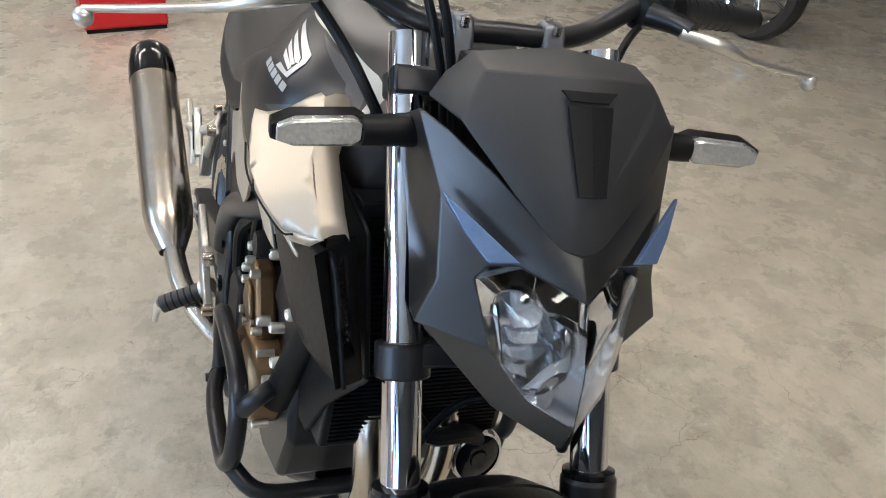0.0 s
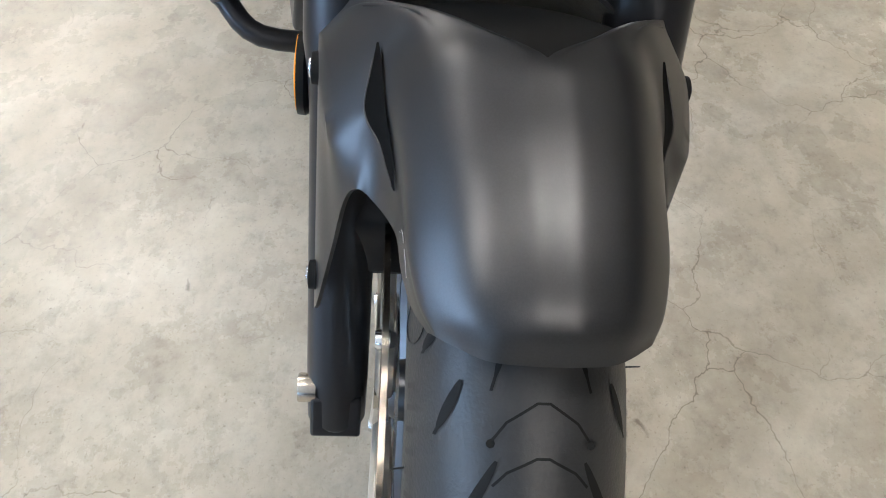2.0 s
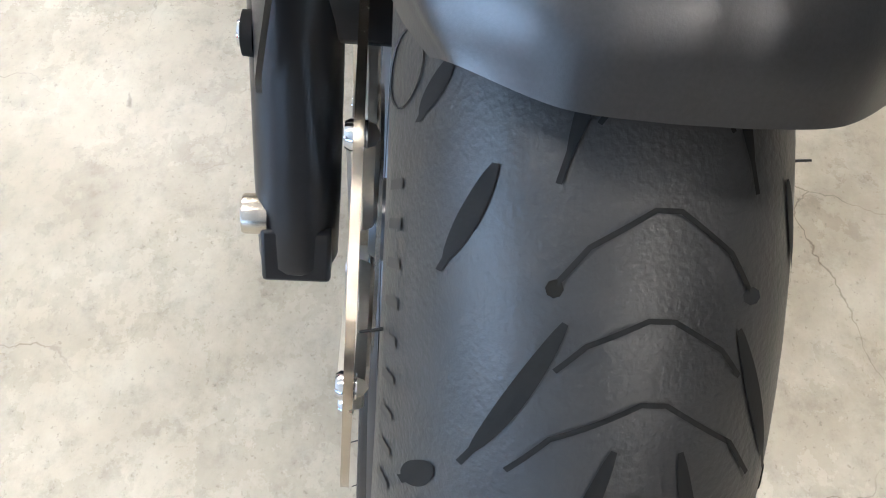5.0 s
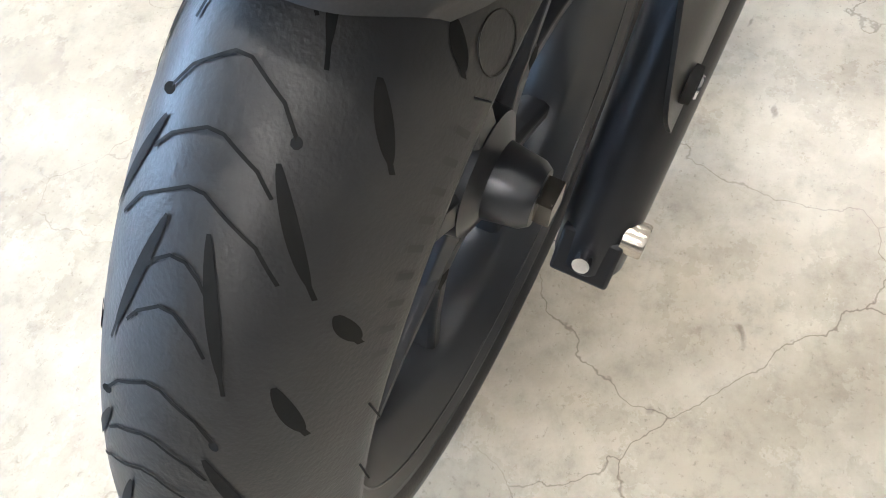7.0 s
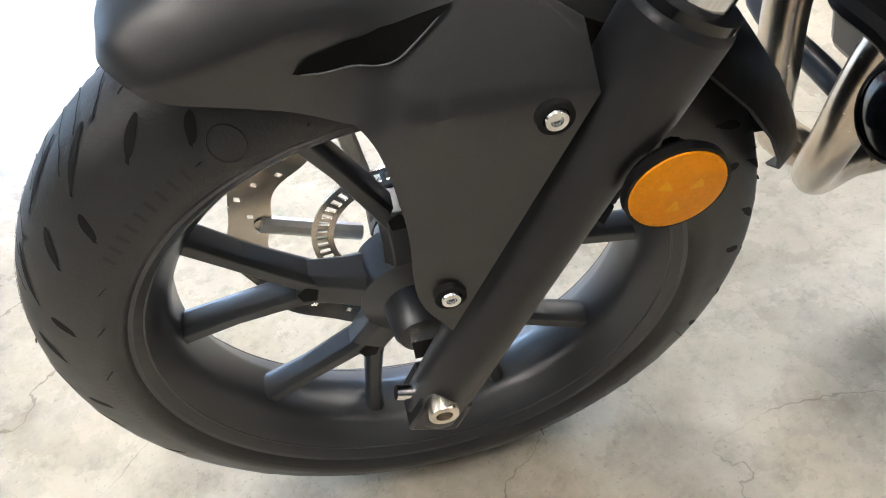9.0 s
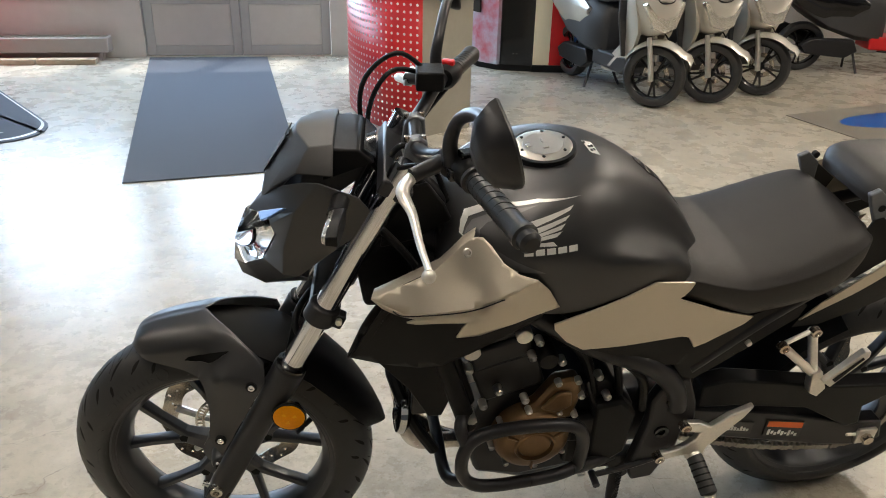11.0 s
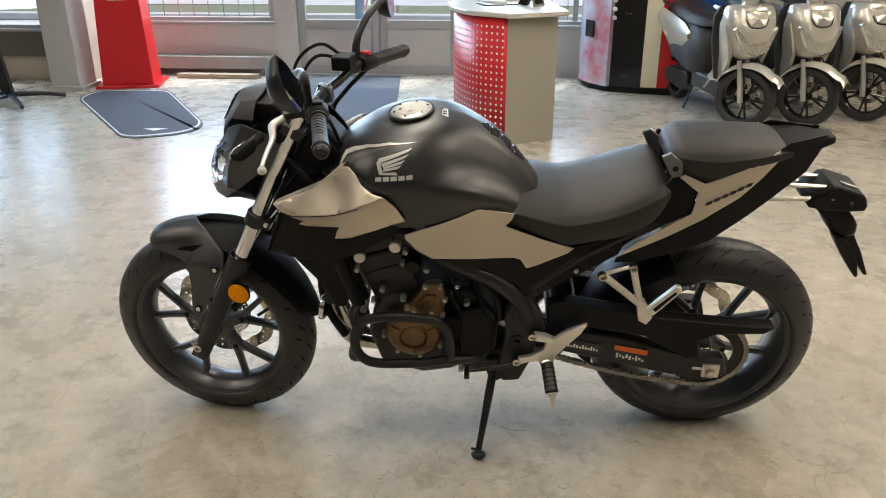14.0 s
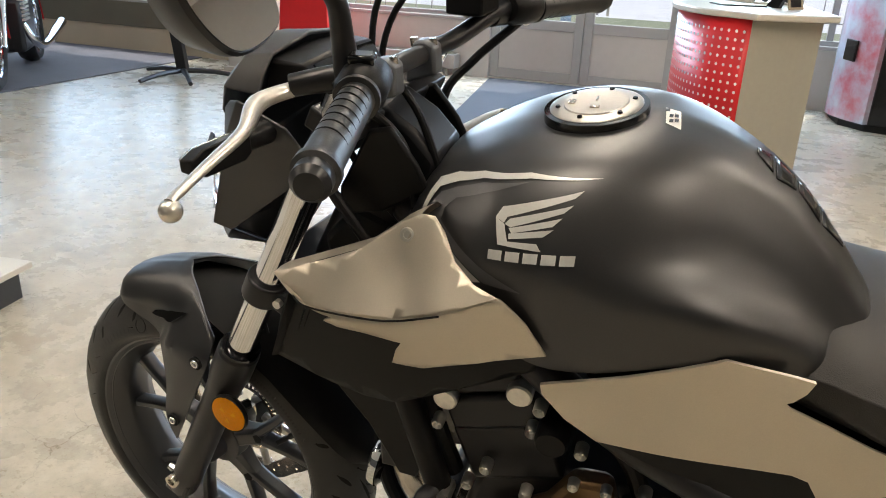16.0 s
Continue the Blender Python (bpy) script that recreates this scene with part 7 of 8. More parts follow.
face = part("front", bm, RED, ct, "red curved front with white dots", smooth=60, solid=0.02)
face.modifiers.remove(face.modifiers["crisp"])
bm = bmesh.new()
run = 0.0
flat = [(p.x, p.y) for p in arc]
dist = [0.0]
for a, b in zip(flat, flat[1:]):
    dist.append(dist[-1] + math.hypot(b[0] - a[0], b[1] - a[1]))
k = 0
while 0.03 + 0.043 * k < dist[-1] - 0.02:
    q = 0.03 + 0.043 * k
    x, y = np.interp(q, dist, [p[0] for p in flat]), np.interp(q, dist, [p[1] for p in flat])
    x2, y2 = np.interp(q + 0.01, dist, [p[0] for p in flat]), np.interp(q + 0.01, dist, [p[1] for p in flat])
    t = V((x2 - x, y2 - y, 0)).normalized()
    n = V((t.y, -t.x, 0)) if t.y < 0 else V((-t.y, t.x, 0))
    for j in range(18):
        c = V((x, y, 0.06 + 0.043 * j)) + 0.0035 * n
        bm.faces.new([bm.verts.new(c + 0.0085 * (math.cos(u) * t + math.sin(u) * V((0, 0, 1)))) for u in np.linspace(0, 2 * math.pi, 9)[:-1]])
    k += 1
stuff("front_dot", bm, WHITE, ct, "white dots")
bm = bmesh.new()
slab(bm, [(0.784, 3.262), (1.12, 3.47), (1.11, 3.49), (0.78, 3.285)], 0.0, 0.85, "z")
part("side_panel", bm, CGREY, ct, "grey-beige laminate side panel", smooth=0, bevel=0.002)
bm = bmesh.new()
slab(bm, [(1.12, 3.47), (1.0, 4.2), (1.0, 5.0), (0.985, 5.0), (0.985, 4.2), (1.1, 3.48)], 0.0, 0.85, "z")
part("back_panel", bm, CGREY, ct, smooth=0)
bm = bmesh.new()
top = [(0.8, 3.19), (1.19, 3.42), (1.08, 4.2), (1.06, 5.05)] + [(p.x - 0.04, p.y) for p in arc[::-1]]
slab(bm, top, 0.852, 0.885, "z")
part("worktop", bm, CTOP, ct, "pale laminate worktop with a rounded edge", smooth=30, bevel=0.008)
bm = bmesh.new()
tube(bm, [(p.x + 0.1, p.y + 0.12, 0.93) for p in arc[4:30]], 0.012, 8, 1, False)
part("rail", bm, CTOP, ct)
# things on the counter
mv = thing("model_motorcycle", "small dark model vehicle on a pale base", "model", pose(0.86, 4.25, 0.885, 0, 0, 25))
part("base", boxes((-0.13, 0.13, -0.05, 0.05, 0, 0.012)), CTOP, mv, bevel=0.003)
for x in (-0.09, -0.04, 0.06, 0.1):
    bm = bmesh.new()
    lathe(bm, [(0.008, -0.012), (0.026, -0.012), (0.03, -0.006), (0.03, 0.006), (0.026, 0.012), (0.008, 0.012), (0.008, -0.012)], Matrix.Translation((x, -0.025 if x in (-0.04, 0.1) else 0.02, 0.042)) @ Matrix.Rotation(radians(90), 4, "X"), 16)
    part("wheel", bm, RUBBER, mv)
bm = bmesh.new()
tube(bm, [(-0.13, 0, 0.06), (-0.05, 0, 0.075), (0.05, 0, 0.085), (0.14, 0, 0.11), (0.19, 0, 0.115)], [0.012, 0.022, 0.024, 0.02, 0.012], 10)
part("body", bm, ALU, mv, "silver grey model body")
sp = thing("document", "open black folder lying on the counter", "folder", pose(0.72, 3.9, 0.885, 0, 0, 20))
part("cover", boxes((-0.16, 0.1, -0.1, 0.1, 0, 0.006)), PLASTIC, sp)
part("sheet", boxes((-0.14, 0.09, -0.09, 0.09, 0.006, 0.009)), WHITE, sp, "white sheet")
pf2 = thing("picture_frame", "pale wooden picture frame leaning on a dark stand", "picture frame", pose(1.0, 3.78, 0.885, 0, 0, 62))
tilt = Matrix.Rotation(radians(-16), 4, "X")
for r in ((-0.08, -0.065, 0, 0.012, 0, 0.2), (0.065, 0.08, 0, 0.012, 0, 0.2), (-0.065, 0.065, 0, 0.012, 0, 0.015), (-0.065, 0.065, 0, 0.012, 0.185, 0.2)):
    bm = boxes(r)
    bmesh.ops.transform(bm, matrix=tilt, verts=bm.verts)
    part("frame", bm, TIMBER, pf2, "pale wooden moulding", bevel=0.002)
bm = boxes((-0.066, 0.066, 0.006, 0.01, 0.014, 0.186))
bmesh.ops.transform(bm, matrix=tilt, verts=bm.verts)
part("backing", bm, PLASTIC, pf2)
bm = bmesh.new()
slab(bm, [(0.03, 0.16), (0.045, 0.17), (0.17, 0.01), (0.13, 0.0), (0.1, 0.0)], -0.02, 0.02, "x")
part("easel_leg", bm, PLASTIC, pf2, "dark folding support")

# drinks machine
vm = thing("vending_machine", "drinks vending machine with a misty printed front and black side", "vending machine", pose(1.46, 5.92, 0, 0, 0, 0))
bm = bmesh.new()
FRONTM = material("printed_machine_front", (0.42, 0.48, 0.6), 0.2, grain=0.15, scale=12, stain=(0.45, 0.04, 0.06), mix=1.0, mscale=2.6, coat=0.5)
fr2 = smooth_line([(0, 0, 0), (-0.02, -0.22, 0), (0.05, -0.44, 0), (0.2, -0.64, 0)], 6)
slab(bm, [(p.x, p.y) for p in fr2] + [(0.25, -0.6), (0.12, -0.3), (0.08, 0.0)], 0.05, 1.83, "z")
part("door", bm, FRONTM, vm, "pale blue and red misty printed front", smooth=60)
bm = bmesh.new()
slab(bm, [(0.24, -0.63), (0.5, -0.72), (0.52, -0.7), (0.62, -0.05), (0.1, 0.0), (0.13, -0.3)], 0.05, 1.83, "z")
part("cabinet", bm, GLOSSB, vm, "glossy black side", smooth=0, bevel=0.006)
bm = bmesh.new()
slab(bm, [(0.02, -0.1), (0.06, -0.45), (0.22, -0.62), (0.5, -0.71), (0.88, -0.78), (0.9, -0.1)], 0.0, 0.05, "z")
part("base", bm, PLASTIC, vm, smooth=0)
bm = bmesh.new()
c = V((0.06, -0.5, 0))
box(bm, -0.006, 0.012, -0.075, 0.075, 0.47, 0.62, Matrix.Translation((0.04, -0.43, 0)) @ Matrix.Rotation(radians(22), 4, "Z"))
part("coin_slot", bm, GLOSSB, vm, "black outlet flap in a frame", bevel=0.004)
for k in range(9):
    bm = bmesh.new()
    lathe(bm, [(0.0, 0.022), (0.014, 0.02), (0.02, 0.01), (0.02, -0.004)], Matrix.Translation((0.235, -0.64, 0.66 + 0.075 * k)) @ Matrix.Rotation(radians(90), 4, "X"), 12)
    part("button", bm, WHITE, vm, "round white selection button")
for z in (0.15, 0.7, 1.0, 1.35):
    for x, y in ((0.34, -0.664), (0.37, -0.675), (0.49, -0.717)):
        bm = bmesh.new()
        rod(bm, (x, y + 0.004, z), (x + 0.001, y - 0.006, z), 0.005, sides=8)
        part("bolt", bm, CHROME, vm)
sgn = thing("sign_board", "upright board striped white and red with a blue lettering shape", "sign", pose(1.955, 5.205, 0, 0, 0, -8))
CREAM = material("cream_board", (0.72, 0.66, 0.5), 0.4, grain=0.05)
part("white_board", boxes((0.0, 0.15, 0, 0.03, 0.06, 1.85)), CREAM, sgn, smooth=0)
part("red_board", boxes((0.1501, 0.33, 0, 0.03, 0.06, 1.85)), RED, sgn, smooth=0)
part("edge_strip", boxes((0.3301, 0.352, 0, 0.03, 0.06, 1.85)), CREAM, sgn, smooth=0)
part("foot", boxes((0.0, 0.35, -0.01, 0.04, 0, 0.06)), PLASTIC, sgn)
INK = material("ink_blue", (0.02, 0.03, 0.28), 0.4)
for k in range(4):
    bm = boxes((0.015, 0.125, -0.0025, 0.0, 0.88 + 0.21 * k, 0.93 + 0.21 * k), (0.015, 0.055, -0.0025, 0.0, 0.93 + 0.21 * k, 1.01 + 0.21 * k), (0.09, 0.125, -0.0025, 0.0, 0.93 + 0.21 * k, 1.0 + 0.21 * k))
    part("letter_bar", bm, INK, sgn, "dark blue lettering shape", smooth=0)
bp = thing("partition_board", "plain blue partition board standing before the wall", "board", pose(2.38, 5.8, 0))
part("sheet", boxes((0, 0.66, 0, 0.04, 0.03, 1.95)), BLUE, bp, bevel=0.003)
part("foot", boxes((0.02, 0.64, -0.06, 0.1, 0, 0.03)), PLASTIC, bp)
# photo poster on the wall
ps = thing("poster", "large photo poster of a gravel roadside and grey asphalt", "poster", pose(3.25, 5.995, 0))
part("print", boxes((0, 3.2, -0.008, 0, 0.86, 2.3)), material("printed_asphalt", (0.2, 0.19, 0.18), 0.45, grain=0.4, scale=40, stain=(0.3, 0.29, 0.27), mix=0.6, mscale=2), ps, smooth=0)
part("print_gravel", boxes((0.0, 3.2, -0.0115, -0.0085, 0.86, 1.02)), material("printed_gravel", (0.17, 0.13, 0.09), 0.5, grain=0.9, scale=60), ps, "brown gravel in the print", smooth=0)
bm = bmesh.new()
bm.faces.new([bm.verts.new((0.95 + 0.2 * math.cos(t), -0.013, 1.03 + 0.07 * math.sin(t))) for t in np.linspace(0, 2 * math.pi, 25)[:-1]])
part("print_shape", bm, GLOSSB, ps, "dark round shape in the print", smooth=0)
part("print_sky", boxes((0.0, 3.2, -0.0115, -0.0085, 1.5, 2.3)), material("printed_haze", (0.5, 0.5, 0.5), 0.5, grain=0.2, scale=5), ps, smooth=0)

# ---- scooters ----
def wheel_at(parent, y, z, r, w, name, paint):
    c = Matrix.Translation((0, y, z)) @ Matrix.Rotation(radians(90), 4, "Y")
    bm = bmesh.new()
    lathe(bm, [(r * 0.72, -w * 0.4), (r * 0.8, -w * 0.5), (r * 0.92, -w * 0.48), (r * 0.985, -w * 0.25), (r, 0), (r * 0.985, w * 0.25), (r * 0.92, w * 0.48), (r * 0.8, w * 0.5), (r * 0.72, w * 0.4)], c, 48)
    wh = part(name, bm, RUBBER, parent, "black tyre on a black cast wheel")
    bm = bmesh.new()
    lathe(bm, [(r * 0.74, -w * 0.4), (r * 0.68, -w * 0.3), (r * 0.66, 0), (r * 0.68, w * 0.3), (r * 0.74, w * 0.4), (r * 0.73, 0), (r * 0.74, -w * 0.4)], c, 48)
    lathe(bm, [(0.0, -0.03), (0.03, -0.03), (0.035, 0), (0.03, 0.03), (0.0, 0.03)], c, 20)
    for k in range(5):
        a = 2 * math.pi * k / 5
        for da in (-0.16, 0.16):
            rod(bm, c @ V((0.03 * math.cos(a), 0.03 * math.sin(a), 0)), c @ V((r * 0.69 * math.cos(a + da), r * 0.69 * math.sin(a + da), 0)), 0.01, 0.008, 8)
    part("rim", bm, paint, wh, smooth=40)
    return wh


def scooter(label, paint, lower, m, tag=True, floor=None):
    """A small scooter, the front wheel's foot at the origin, its tail along +y."""
    s = thing("scooter", label, "scooter", m, group="scooters in the row")
    lock = Matrix.Rotation(radians(40), 4, "Z")
    turn = [wheel_at(s, 0, 0.225, 0.225, 0.09, "front_wheel", GLOSSB)]
    bm = bmesh.new()
    lathe(bm, [(0.06, 0.0), (0.095, 0.0), (0.095, 0.004), (0.06, 0.004), (0.06, 0.0)], Matrix.Translation((0.05, 0, 0.225)) @ Matrix.Rotation(radians(90), 4, "Y"), 32)
    turn.append(part("brake_disc", bm, STEEL, s))
    for sx in (-1, 1):
        bm = bmesh.new()
        tube(bm, [(sx * 0.072, 0.0, 0.2), (sx * 0.072, 0.02, 0.34), (sx * 0.072, 0.05, 0.5)], [0.02, 0.021, 0.016], 12, 3)
        turn.append(part("fork_leg", bm, ALU, s, "silver fork leg"))
    bm = bmesh.new()
    rows = []
    for a in np.linspace(-58, 62, 13):
        rr = 0.262 + 0.02 * (a > 50)
        wv = 0.08 - 0.015 * max(0, (abs(a) - 25) / 40)
        rows.append([(wv * q, -rr * math.sin(radians(a)) * 1.0 - 0.015, 0.225 + rr * math.cos(radians(a)) - 0.032 * abs(q) ** 2.5) for q in np.linspace(-1, 1, 9)])
    rings(bm, rows, False)
    turn.append(part("front_fender", bm, paint, s, "painted front mudguard", smooth=60, solid=0.004))
    for ob in turn:
        ob.matrix_basis = lock
    # leg shield with a pointed nose
    bm = bmesh.new()
    rows = []
    for z, w, yf, yb in ((0.5, 0.075, 0.02, 0.15), (0.53, 0.11, -0.035, 0.16), (0.6, 0.145, -0.06, 0.165), (0.68, 0.175, -0.056, 0.16), (0.76, 0.192, -0.036, 0.15), (0.83, 0.19, -0.008, 0.145), (0.868, 0.176, 0.012, 0.145), (0.882, 0.15, 0.03, 0.14)):
        rows.append([(w * x, yf + (yb - yf) * y, z) for x, y in ((0, 0), (-0.42, 0.02), (-0.78, 0.14), (-0.94, 0.4), (-1, 0.8), (-0.95, 1), (0.95, 1), (1, 0.8), (0.94, 0.4), (0.78, 0.14), (0.42, 0.02))])
    rings(bm, rows)
    shield = part("leg_shield", bm, paint, s, "painted front shield", smooth=40)
    bm = bmesh.new()
    rings(bm, [[(x * k, -0.064 - h + 1.25 * x * x, 0.62 + (z - 0.62) * k) for x, z in ((0, 0.535), (-0.09, 0.56), (-0.11, 0.6), (-0.165, 0.72), (-0.155, 0.735), (-0.085, 0.645), (0, 0.625), (0.085, 0.645), (0.155, 0.735), (0.165, 0.72), (0.11, 0.6), (0.09, 0.56))] for k, h in ((1.0, -0.03), (1.0, 0.004), (0.93, 0.01))])
    part("headlight", bm, LAMPG, shield, "clear faceted headlight with swept sides", smooth=20)
    bm = bmesh.new()
    rings(bm, [[(x * k, -0.036 + (z - 0.76) * 0.42 + 0.4 * x * x - h, 0.795 + (z - 0.795) * k) for x, z in ((-0.085, 0.85), (-0.08, 0.79), (-0.055, 0.745), (0, 0.735), (0.055, 0.745), (0.08, 0.79), (0.085, 0.85))] for k, h in ((1.0, -0.012), (1.0, 0.004), (0.94, 0.007), (0.02, 0.007))])
    part("nose_panel", bm, paint, shield, "raised nose panel", smooth=30)
    bm = bmesh.new()
    tube(bm, [(-0.084, -0.021, 0.79), (-0.058, -0.044, 0.742), (0, -0.05, 0.731), (0.058, -0.044, 0.742), (0.084, -0.021, 0.79)], 0.004, 6)
    part("nose_line", bm, PLASTIC, shield)
    for sx in (-1, 1):
        bm = bmesh.new()
        rings(bm, [[(sx * x, yf, z), (sx * (x + 0.012), 0.4 * yf + 0.6 * yb, z - 0.01), (sx * x, yb, z), (sx * (x - 0.035), yb, z), (sx * (x - 0.035), yf + 0.01, z)] for z, x, yf, yb in ((0.84, 0.165, 0.1, 0.15), (0.74, 0.19, 0.06, 0.16), (0.62, 0.172, 0.035, 0.175), (0.52, 0.145, 0.05, 0.2), (0.42, 0.135, 0.1, 0.26), (0.33, 0.14, 0.17, 0.36), (0.25, 0.14, 0.23, 0.47), (0.2, 0.125, 0.3, 0.52))])
        part("side_shell", bm, paint, s, smooth=60)
    # handlebar
    bm = bmesh.new()
    rows = [[(w * x, 0.1 + d * y, z) for x, y in ((0, -1), (-0.7, -0.6), (-1, 0.3), (-0.6, 1), (0.6, 1), (1, 0.3), (0.7, -0.6))] for z, w, d in ((0.87, 0.06, 0.05), (0.93, 0.075, 0.06), (0.99, 0.1, 0.065), (1.03, 0.1, 0.05), (1.045, 0.07, 0.03))]
    rings(bm, rows)
    hb = part("bar_cowl", bm, paint, s, "painted handlebar cowl", smooth=45)
    hb.matrix_basis = Matrix.Translation((0, 0.1, 0)) @ lock @ Matrix.Translation((0, -0.1, 0))
    for sx in (-1, 1):
        bm = bmesh.new()
        rod(bm, (sx * 0.09, 0.11, 1.0), (sx * 0.34, 0.16, 1.0), 0.016)
        part("grip", bm, RUBBER, hb)
        bm = bmesh.new()
        tube(bm, [(sx * 0.11, 0.08, 1.0), (sx * 0.2, 0.07, 0.995), (sx * 0.31, 0.09, 0.99)], 0.006, 8)
        part("lever", bm, ALU, hb)
        bm = bmesh.new()
        tube(bm, [(sx * 0.1, 0.1, 1.02), (sx * 0.16, 0.1, 1.12), (sx * 0.24, 0.11, 1.19)], 0.006, 8)
        part("mirror_stem", bm, SATIN, hb)
        bm = bmesh.new()
        lathe(bm, [(0.0, -0.012), (0.045, -0.01), (0.055, 0.0), (0.05, 0.008), (0.0, 0.009)], Matrix.Translation((sx * 0.28, 0.12, 1.2)) @ Matrix.Rotation(radians(-90), 4, "X") @ Matrix.Scale(1.4, 4, (1, 0, 0)), 20)
        part("mirror", bm, SATIN, hb)
    if tag:
        bm = boxes((-0.075, 0.075, 0.0, 0.003, 0.0, 0.11))
        bmesh.ops.transform(bm, matrix=pose(-0.12, 0.03, 1.01, -12, 6, 8), verts=bm.verts)
        part("price_card", bm, WHITE, hb, "blank-looking white price card", smooth=0)
    # floorboard, seat and tail
    bm = bmesh.new()
    slab(bm, [(0.14, 0.26), (0.16, 0.33), (0.52, 0.33), (0.62, 0.36), (0.62, 0.22), (0.2, 0.2)], -0.15, 0.15, "x")
    part("floorboard", bm, floor or lower, s, bevel=0.015)
    bm = bmesh.new()
    slab(bm, [(-0.17, 0.34), (-0.215, 0.62), (-0.21, 0.8), (-0.16, 0.875), (0.16, 0.875), (0.21, 0.8), (0.215, 0.62), (0.17, 0.34)], 0.0, 0.02, "y")
    bmesh.ops.transform(bm, matrix=pose(0, 0.158, 0, -4, 0, 0), verts=bm.verts)
    part("inner_shield", bm, lower, s, "dark inner leg shield", bevel=0.006)
    bm = bmesh.new()
    rows = [[(w * x, y, z0 + (z1 - z0) * h) for x, h in ((-1, 0.1), (-1, 0.75), (-0.7, 1), (0.7, 1), (1, 0.75), (1, 0.1), (0.7, 0), (-0.7, 0))] for y, w, z0, z1 in ((0.5, 0.1, 0.3, 0.6), (0.55, 0.15, 0.28, 0.66), (0.75, 0.165, 0.3, 0.68), (1.0, 0.17, 0.38, 0.7), (1.2, 0.15, 0.5, 0.72), (1.34, 0.08, 0.6, 0.72))]
    rings(bm, rows)
    part("under_seat", bm, lower, s, "dark plastic under-seat body", smooth=45)
    for sx in (-1, 1):
        bm = bmesh.new()
        rows = [[(sx * (0.15 + 0.035 * b), y, z0 + (z1 - z0) * h) for b, h in ((0.2, 0), (1, 0.25), (1, 0.7), (0.3, 1), (-0.6, 0.9), (-0.6, 0.1))] for y, z0, z1 in ((0.7, 0.56, 0.62), (0.82, 0.48, 0.68), (1.05, 0.46, 0.73), (1.25, 0.56, 0.76), (1.4, 0.68, 0.77))]
        rings(bm, rows)
        part("side_cover", bm, paint, s, "painted tail side cover", smooth=50)
    bm = bmesh.new()
    rows = [[(w * x, y, z + h * k) for x, k in ((-1, 0), (-0.95, 0.6), (-0.6, 1), (0, 1.05), (0.6, 1), (0.95, 0.6), (1, 0))] for y, w, z, h in ((0.48, 0.07, 0.69, 0.03), (0.54, 0.13, 0.68, 0.075), (0.75, 0.155, 0.69, 0.08), (0.9, 0.16, 0.71, 0.09), (1.1, 0.15, 0.73, 0.11), (1.28, 0.11, 0.75, 0.08), (1.33, 0.05, 0.76, 0.03))]
    rings(bm, rows)
    part("seat", bm, SEAT, s, "black vinyl scooter seat", smooth=60)
    bm = bmesh.new()
    tube(bm, [(-0.13, 1.15, 0.79), (-0.14, 1.36, 0.82), (0, 1.44, 0.83), (0.14, 1.36, 0.82), (0.13, 1.15, 0.79)], 0.012, 8)
    part("grab_rail", bm, SATIN, s)
    wheel_at(s, 1.16, 0.215, 0.215, 0.1, "rear_wheel", GLOSSB)
    bm = bmesh.new()
    slab(bm, [(0.7, 0.2), (0.75, 0.3), (1.1, 0.3), (1.2, 0.24), (1.15, 0.17), (0.8, 0.14)], -0.14, -0.06, "x")
    part("engine_case", bm, SATIN, s, bevel=0.01)
    bm = bmesh.new()
    tube(bm, [(0.12, 0.85, 0.2), (0.15, 0.98, 0.24), (0.16, 1.35, 0.37), (0.16, 1.4, 0.385)], [0.02, 0.055, 0.06, 0.03], 16, 4)
    part("muffler", bm, PLASTIC, s, "black exhaust muffler")
    for sx in (-1, 1):
        bm = bmesh.new()
        tube(bm, [(sx * 0.08, 0.72, 0.2), (sx * 0.12, 0.7, 0.1), (sx * 0.16, 0.68, 0.012)], 0.011, 8)
        part("stand_leg", bm, SATIN, s)
    bm = bmesh.new()
    tube(bm, [(0.03, 0.02, 0.55), (0.1, 0.0, 0.45), (0.09, 0.02, 0.36), (0.06, 0.02, 0.3)], 0.005, 6)
    part("brake_hose", bm, PLASTIC, s)
    return s


LAMPG = material("headlight_glass", (0.8, 0.79, 0.76), 0.08, 0.95, grain=0.5, scale=45, bump=0.8, bscale=70, coat=1.0)
SCOOT = material("scooter_silver", (0.6, 0.57, 0.51), 0.26, 0.5, grain=0.05, scale=500, coat=0.3)
DARKP = material("dark_grey_plastic", (0.035, 0.035, 0.037), 0.5, grain=0.2, scale=60, bump=0.2)
sc = scooter("silver scooter with a dark seat and a white price card", SCOOT, DARKP, pose(2.54, 3.93, 0, 0, 0, 13))
copy_thing(sc, pose(3.02, 4.03, 0, 0, 0, 12))
copy_thing(sc, pose(3.53, 4.25, 0, 0, 0, 10))
scooter("black scooter with a red floorboard beside the silver row", GLOSSB, DARKP, pose(5.55, 4.95, 0, 0, 0, 78), False, RED)


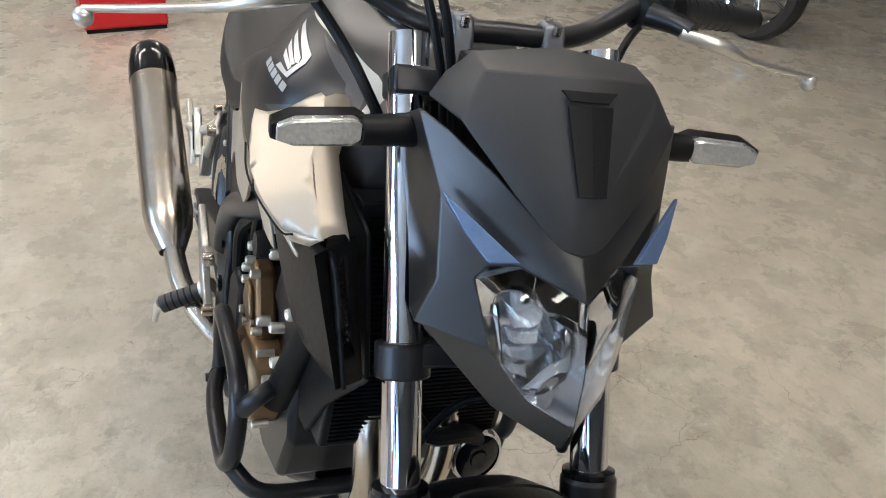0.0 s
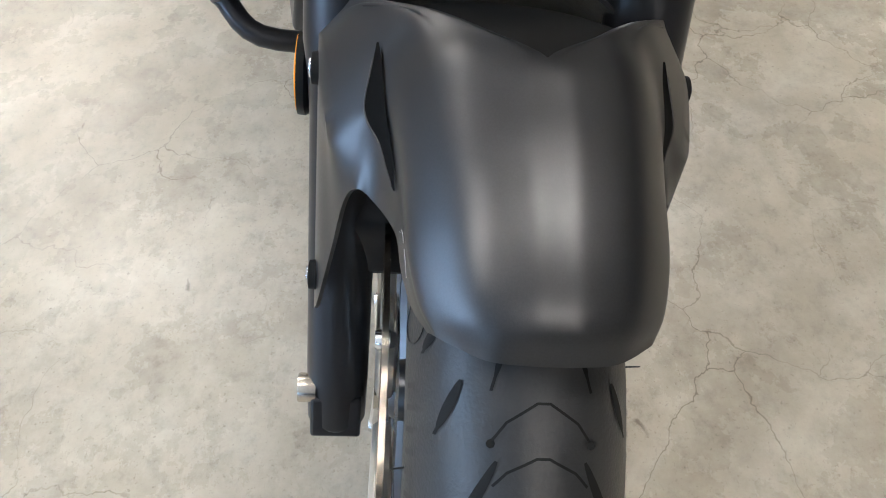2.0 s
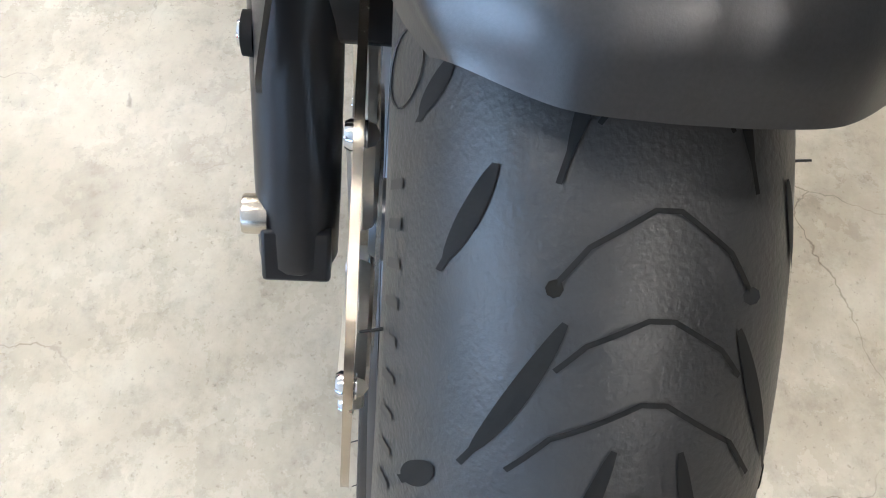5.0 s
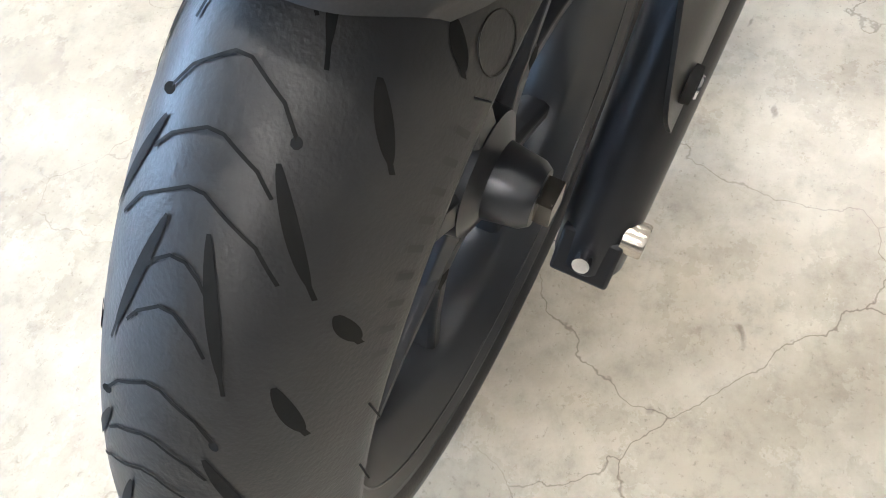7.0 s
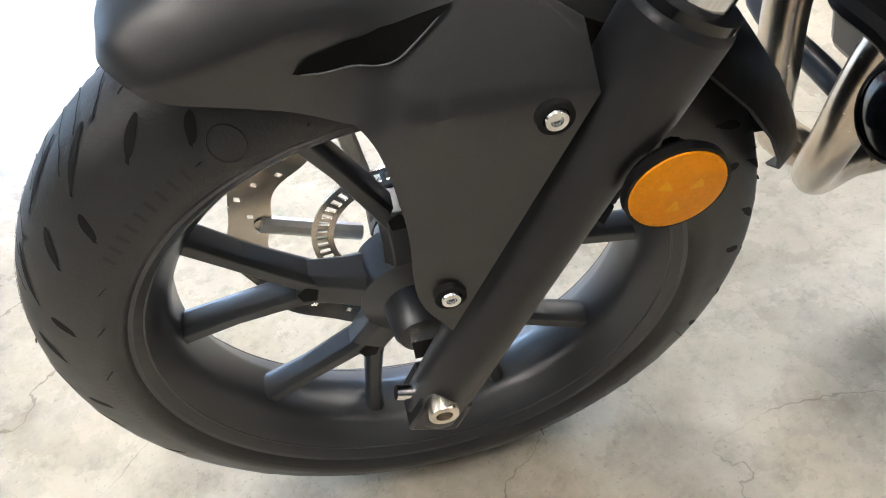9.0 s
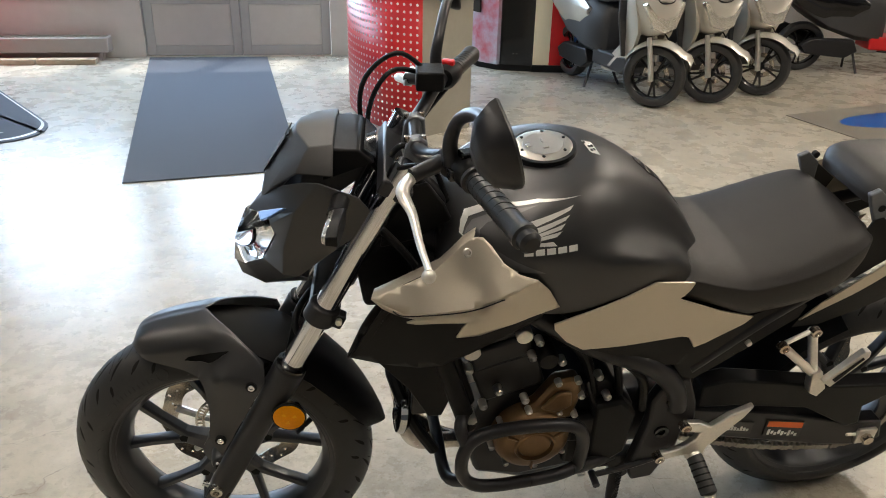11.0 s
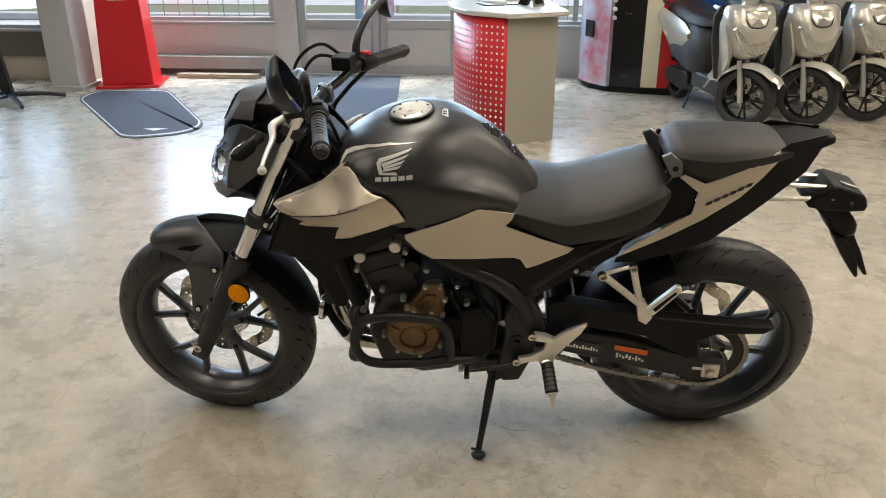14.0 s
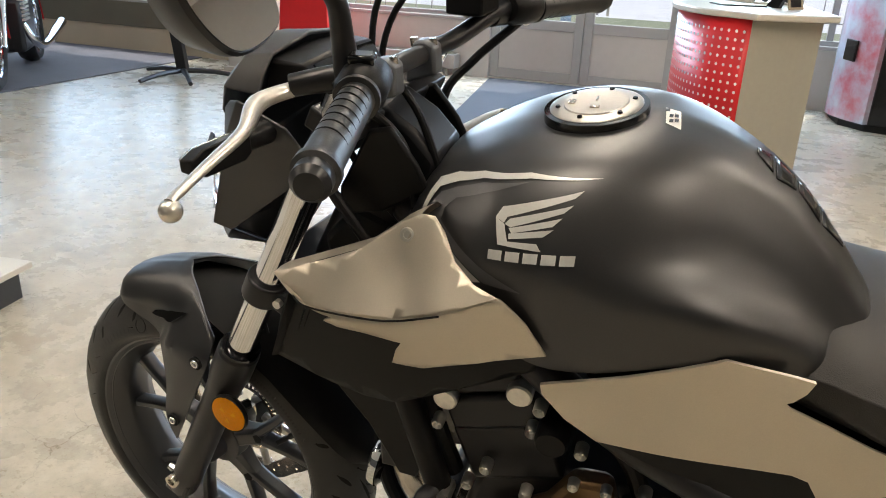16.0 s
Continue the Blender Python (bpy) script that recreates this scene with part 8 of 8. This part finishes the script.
# ---- other motorcycles at the edge of the showroom ----
def cruiser(label, paint, m):
    s = thing("motorcycle", label, "motorcycle", m)
    wheel_at(s, 0, 0.31, 0.31, 0.12, "front_wheel", CHROME)
    wheel_at(s, 1.5, 0.31, 0.31, 0.16, "rear_wheel", CHROME)
    for sx in (-1, 1):
        bm = bmesh.new()
        tube(bm, [(sx * 0.1, 0, 0.3), (sx * 0.1, 0.22, 0.75), (sx * 0.1, 0.32, 0.98)], [0.026, 0.024, 0.02], 12, 3)
        part("fork_leg", bm, CHROME, s)
        bm = bmesh.new()
        tube(bm, [(sx * 0.14, 0.55, 0.42), (sx * 0.2, 0.6, 0.28), (sx * 0.22, 0.9, 0.22), (sx * 0.22, 1.6, 0.27), (sx * 0.22, 1.9, 0.3)], [0.025, 0.028, 0.03, 0.045, 0.045], 14, 5)
        part("exhaust", bm, CHROME, s, "long chrome exhaust pipe")
        bm = bmesh.new()
        tube(bm, [(0, 0.36, 1.02), (sx * 0.2, 0.34, 1.08), (sx * 0.36, 0.48, 1.05)], 0.013, 10)
        part("handlebar", bm, CHROME, s)
    for y0, name in ((0, "front_fender"), (1.5, "rear_fender")):
        bm = bmesh.new()
        rings(bm, [[(0.085 * q, y0 + 0.34 * math.sin(radians(a)), 0.31 + 0.34 * math.cos(radians(a)) - 0.045 * q * q) for q in np.linspace(-1, 1, 7)] for a in np.linspace(-45, 80, 12)], False)
        part(name, bm, paint, s, smooth=60, solid=0.004)
    bm = bmesh.new()
    tube(bm, [(0, 0.4, 0.86), (0, 0.55, 0.87), (0, 0.75, 0.82), (0, 0.95, 0.72)], [0.09, 0.14, 0.14, 0.06], 20)
    part("fuel_tank", bm, paint, s, smooth=60)
    bm = bmesh.new()
    tube(bm, [(0, 0.92, 0.7), (0, 1.1, 0.68), (0, 1.3, 0.72), (0, 1.6, 0.78)], [0.08, 0.14, 0.13, 0.08], 16)
    part("seat", bm, SEAT, s, smooth=60)
    part("engine", boxes((-0.15, 0.15, 0.5, 1.0, 0.2, 0.6)), SATIN, s, bevel=0.03)
    for k in range(7):
        part("cooling_fin", boxes((-0.17, 0.17, 0.52, 0.72, 0.44 + 0.03 * k, 0.455 + 0.03 * k)), ALU, s, smooth=0)
    bm = bmesh.new()
    tube(bm, [(0, 0.25, 0.62), (0, 0.5, 0.76), (0, 0.9, 0.68), (0, 1.4, 0.6)], 0.025, 10)
    tube(bm, [(0, 0.28, 0.6), (0, 0.45, 0.25), (0, 1.0, 0.2), (0, 1.5, 0.31)], 0.025, 10)
    part("frame", bm, SATIN, s)
    bm = bmesh.new()
    lathe(bm, [(0.0, -0.1), (0.05, -0.08), (0.09, 0.0), (0.085, 0.02), (0.0, 0.03)], Matrix.Translation((0, 0.18, 0.9)) @ Matrix.Rotation(radians(90), 4, "X"), 24)
    part("headlight", bm, CHROME, s)
    bm = bmesh.new()
    tube(bm, [(-0.1, 0.8, 0.25), (-0.2, 0.75, 0.1), (-0.26, 0.74, 0.01)], 0.012, 8)
    part("side_stand", bm, SATIN, s)
    return s


cruiser("red and chrome cruiser motorcycle on the grey carpet", RED, pose(-4.28, 3.15, 0.01, 0, 0, 38))
cruiser("black motorcycle parked on the bare concrete", GLOSSB, pose(3.5, -3.15, 0, 0, 0, -75))
rc2 = thing("storage_crate", "red storage crate standing on the concrete", "crate", pose(4.45, 0.45, 0, 0, 0, 8))
part("body", boxes((-0.2, 0.2, -0.22, 0.22, 0.02, 0.36)), RED, rc2, bevel=0.012)
part("base", boxes((-0.19, 0.19, -0.21, 0.21, 0, 0.021)), PLASTIC, rc2)
part("rim", boxes((-0.21, 0.21, -0.23, 0.23, 0.36, 0.385)), RED, rc2, bevel=0.006)
# low display platform
dp = thing("display_platform", "low display platform with a pale top and dark sides", "platform", pose(-1.27, 0.69, 0, 0, 0, 8))
part("body", boxes((-2.2, -0.03, -1.75, 0.0, 0, 0.1)), DARKP, dp, "dark platform side", bevel=0.003)
part("top", boxes((-2.23, 0.0, -1.78, 0.03, 0.1, 0.122)), CTOP, dp, "pale laminate platform top", bevel=0.003)
# Unseen banner, added to give the mirrors blue and red to reflect.
wb = thing("wall_banner", "blue wall banner with a pale emblem and red edge", "banner", pose(8.99, 3.6, 1.5))
part("cloth", boxes((-0.01, 0, 0, 2.4, 0, 1.6)), BLUE, wb, smooth=0)
part("red_edge", boxes((-0.014, -0.0105, 0, 0.45, 0, 1.6)), RED, wb, smooth=0)
bm = bmesh.new()
slab(bm, [(1.0, 0.2), (1.3, 0.35), (1.6, 0.25), (1.75, 0.7), (1.6, 1.2), (1.35, 1.35), (1.2, 1.0), (0.9, 0.9), (1.15, 0.65)], -0.014, -0.0105, "x")
part("emblem", bm, WHITE, wb, "pale emblem shape", smooth=0)
# ceiling luminaires
DIFF = material("lamp_diffuser", (0.9, 0.9, 0.88), 0.5, Emission_Color=(1.0, 0.87, 0.7, 1), Emission_Strength=31.0)
first = None
for x, ys in ((-5.5, (-0.9,)), (-2.7, (-0.9,)), (0.1, (-0.9, 1.7)), (2.9, (-0.9, 1.7)), (4.6, (3.0,)), (5.7, (-0.9,)), (7.0, (3.0,))):
    for y in ys:
        if first is None:
            first = thing("ceiling_lamp", "long white fluorescent ceiling lamp with a glowing cover", "ceiling lamp", pose(x, y, 3.3), group="ceiling lamps")
            part("housing", boxes((-0.13, 0.13, -0.75, 0.75, -0.06, -0.002)), WHITE, first, bevel=0.004)
            part("diffuser", boxes((-0.12, 0.12, -0.74, 0.74, -0.075, -0.061)), DIFF, first, "glowing white cover", smooth=0)
        else:
            copy_thing(first, pose(x, y, 3.3))
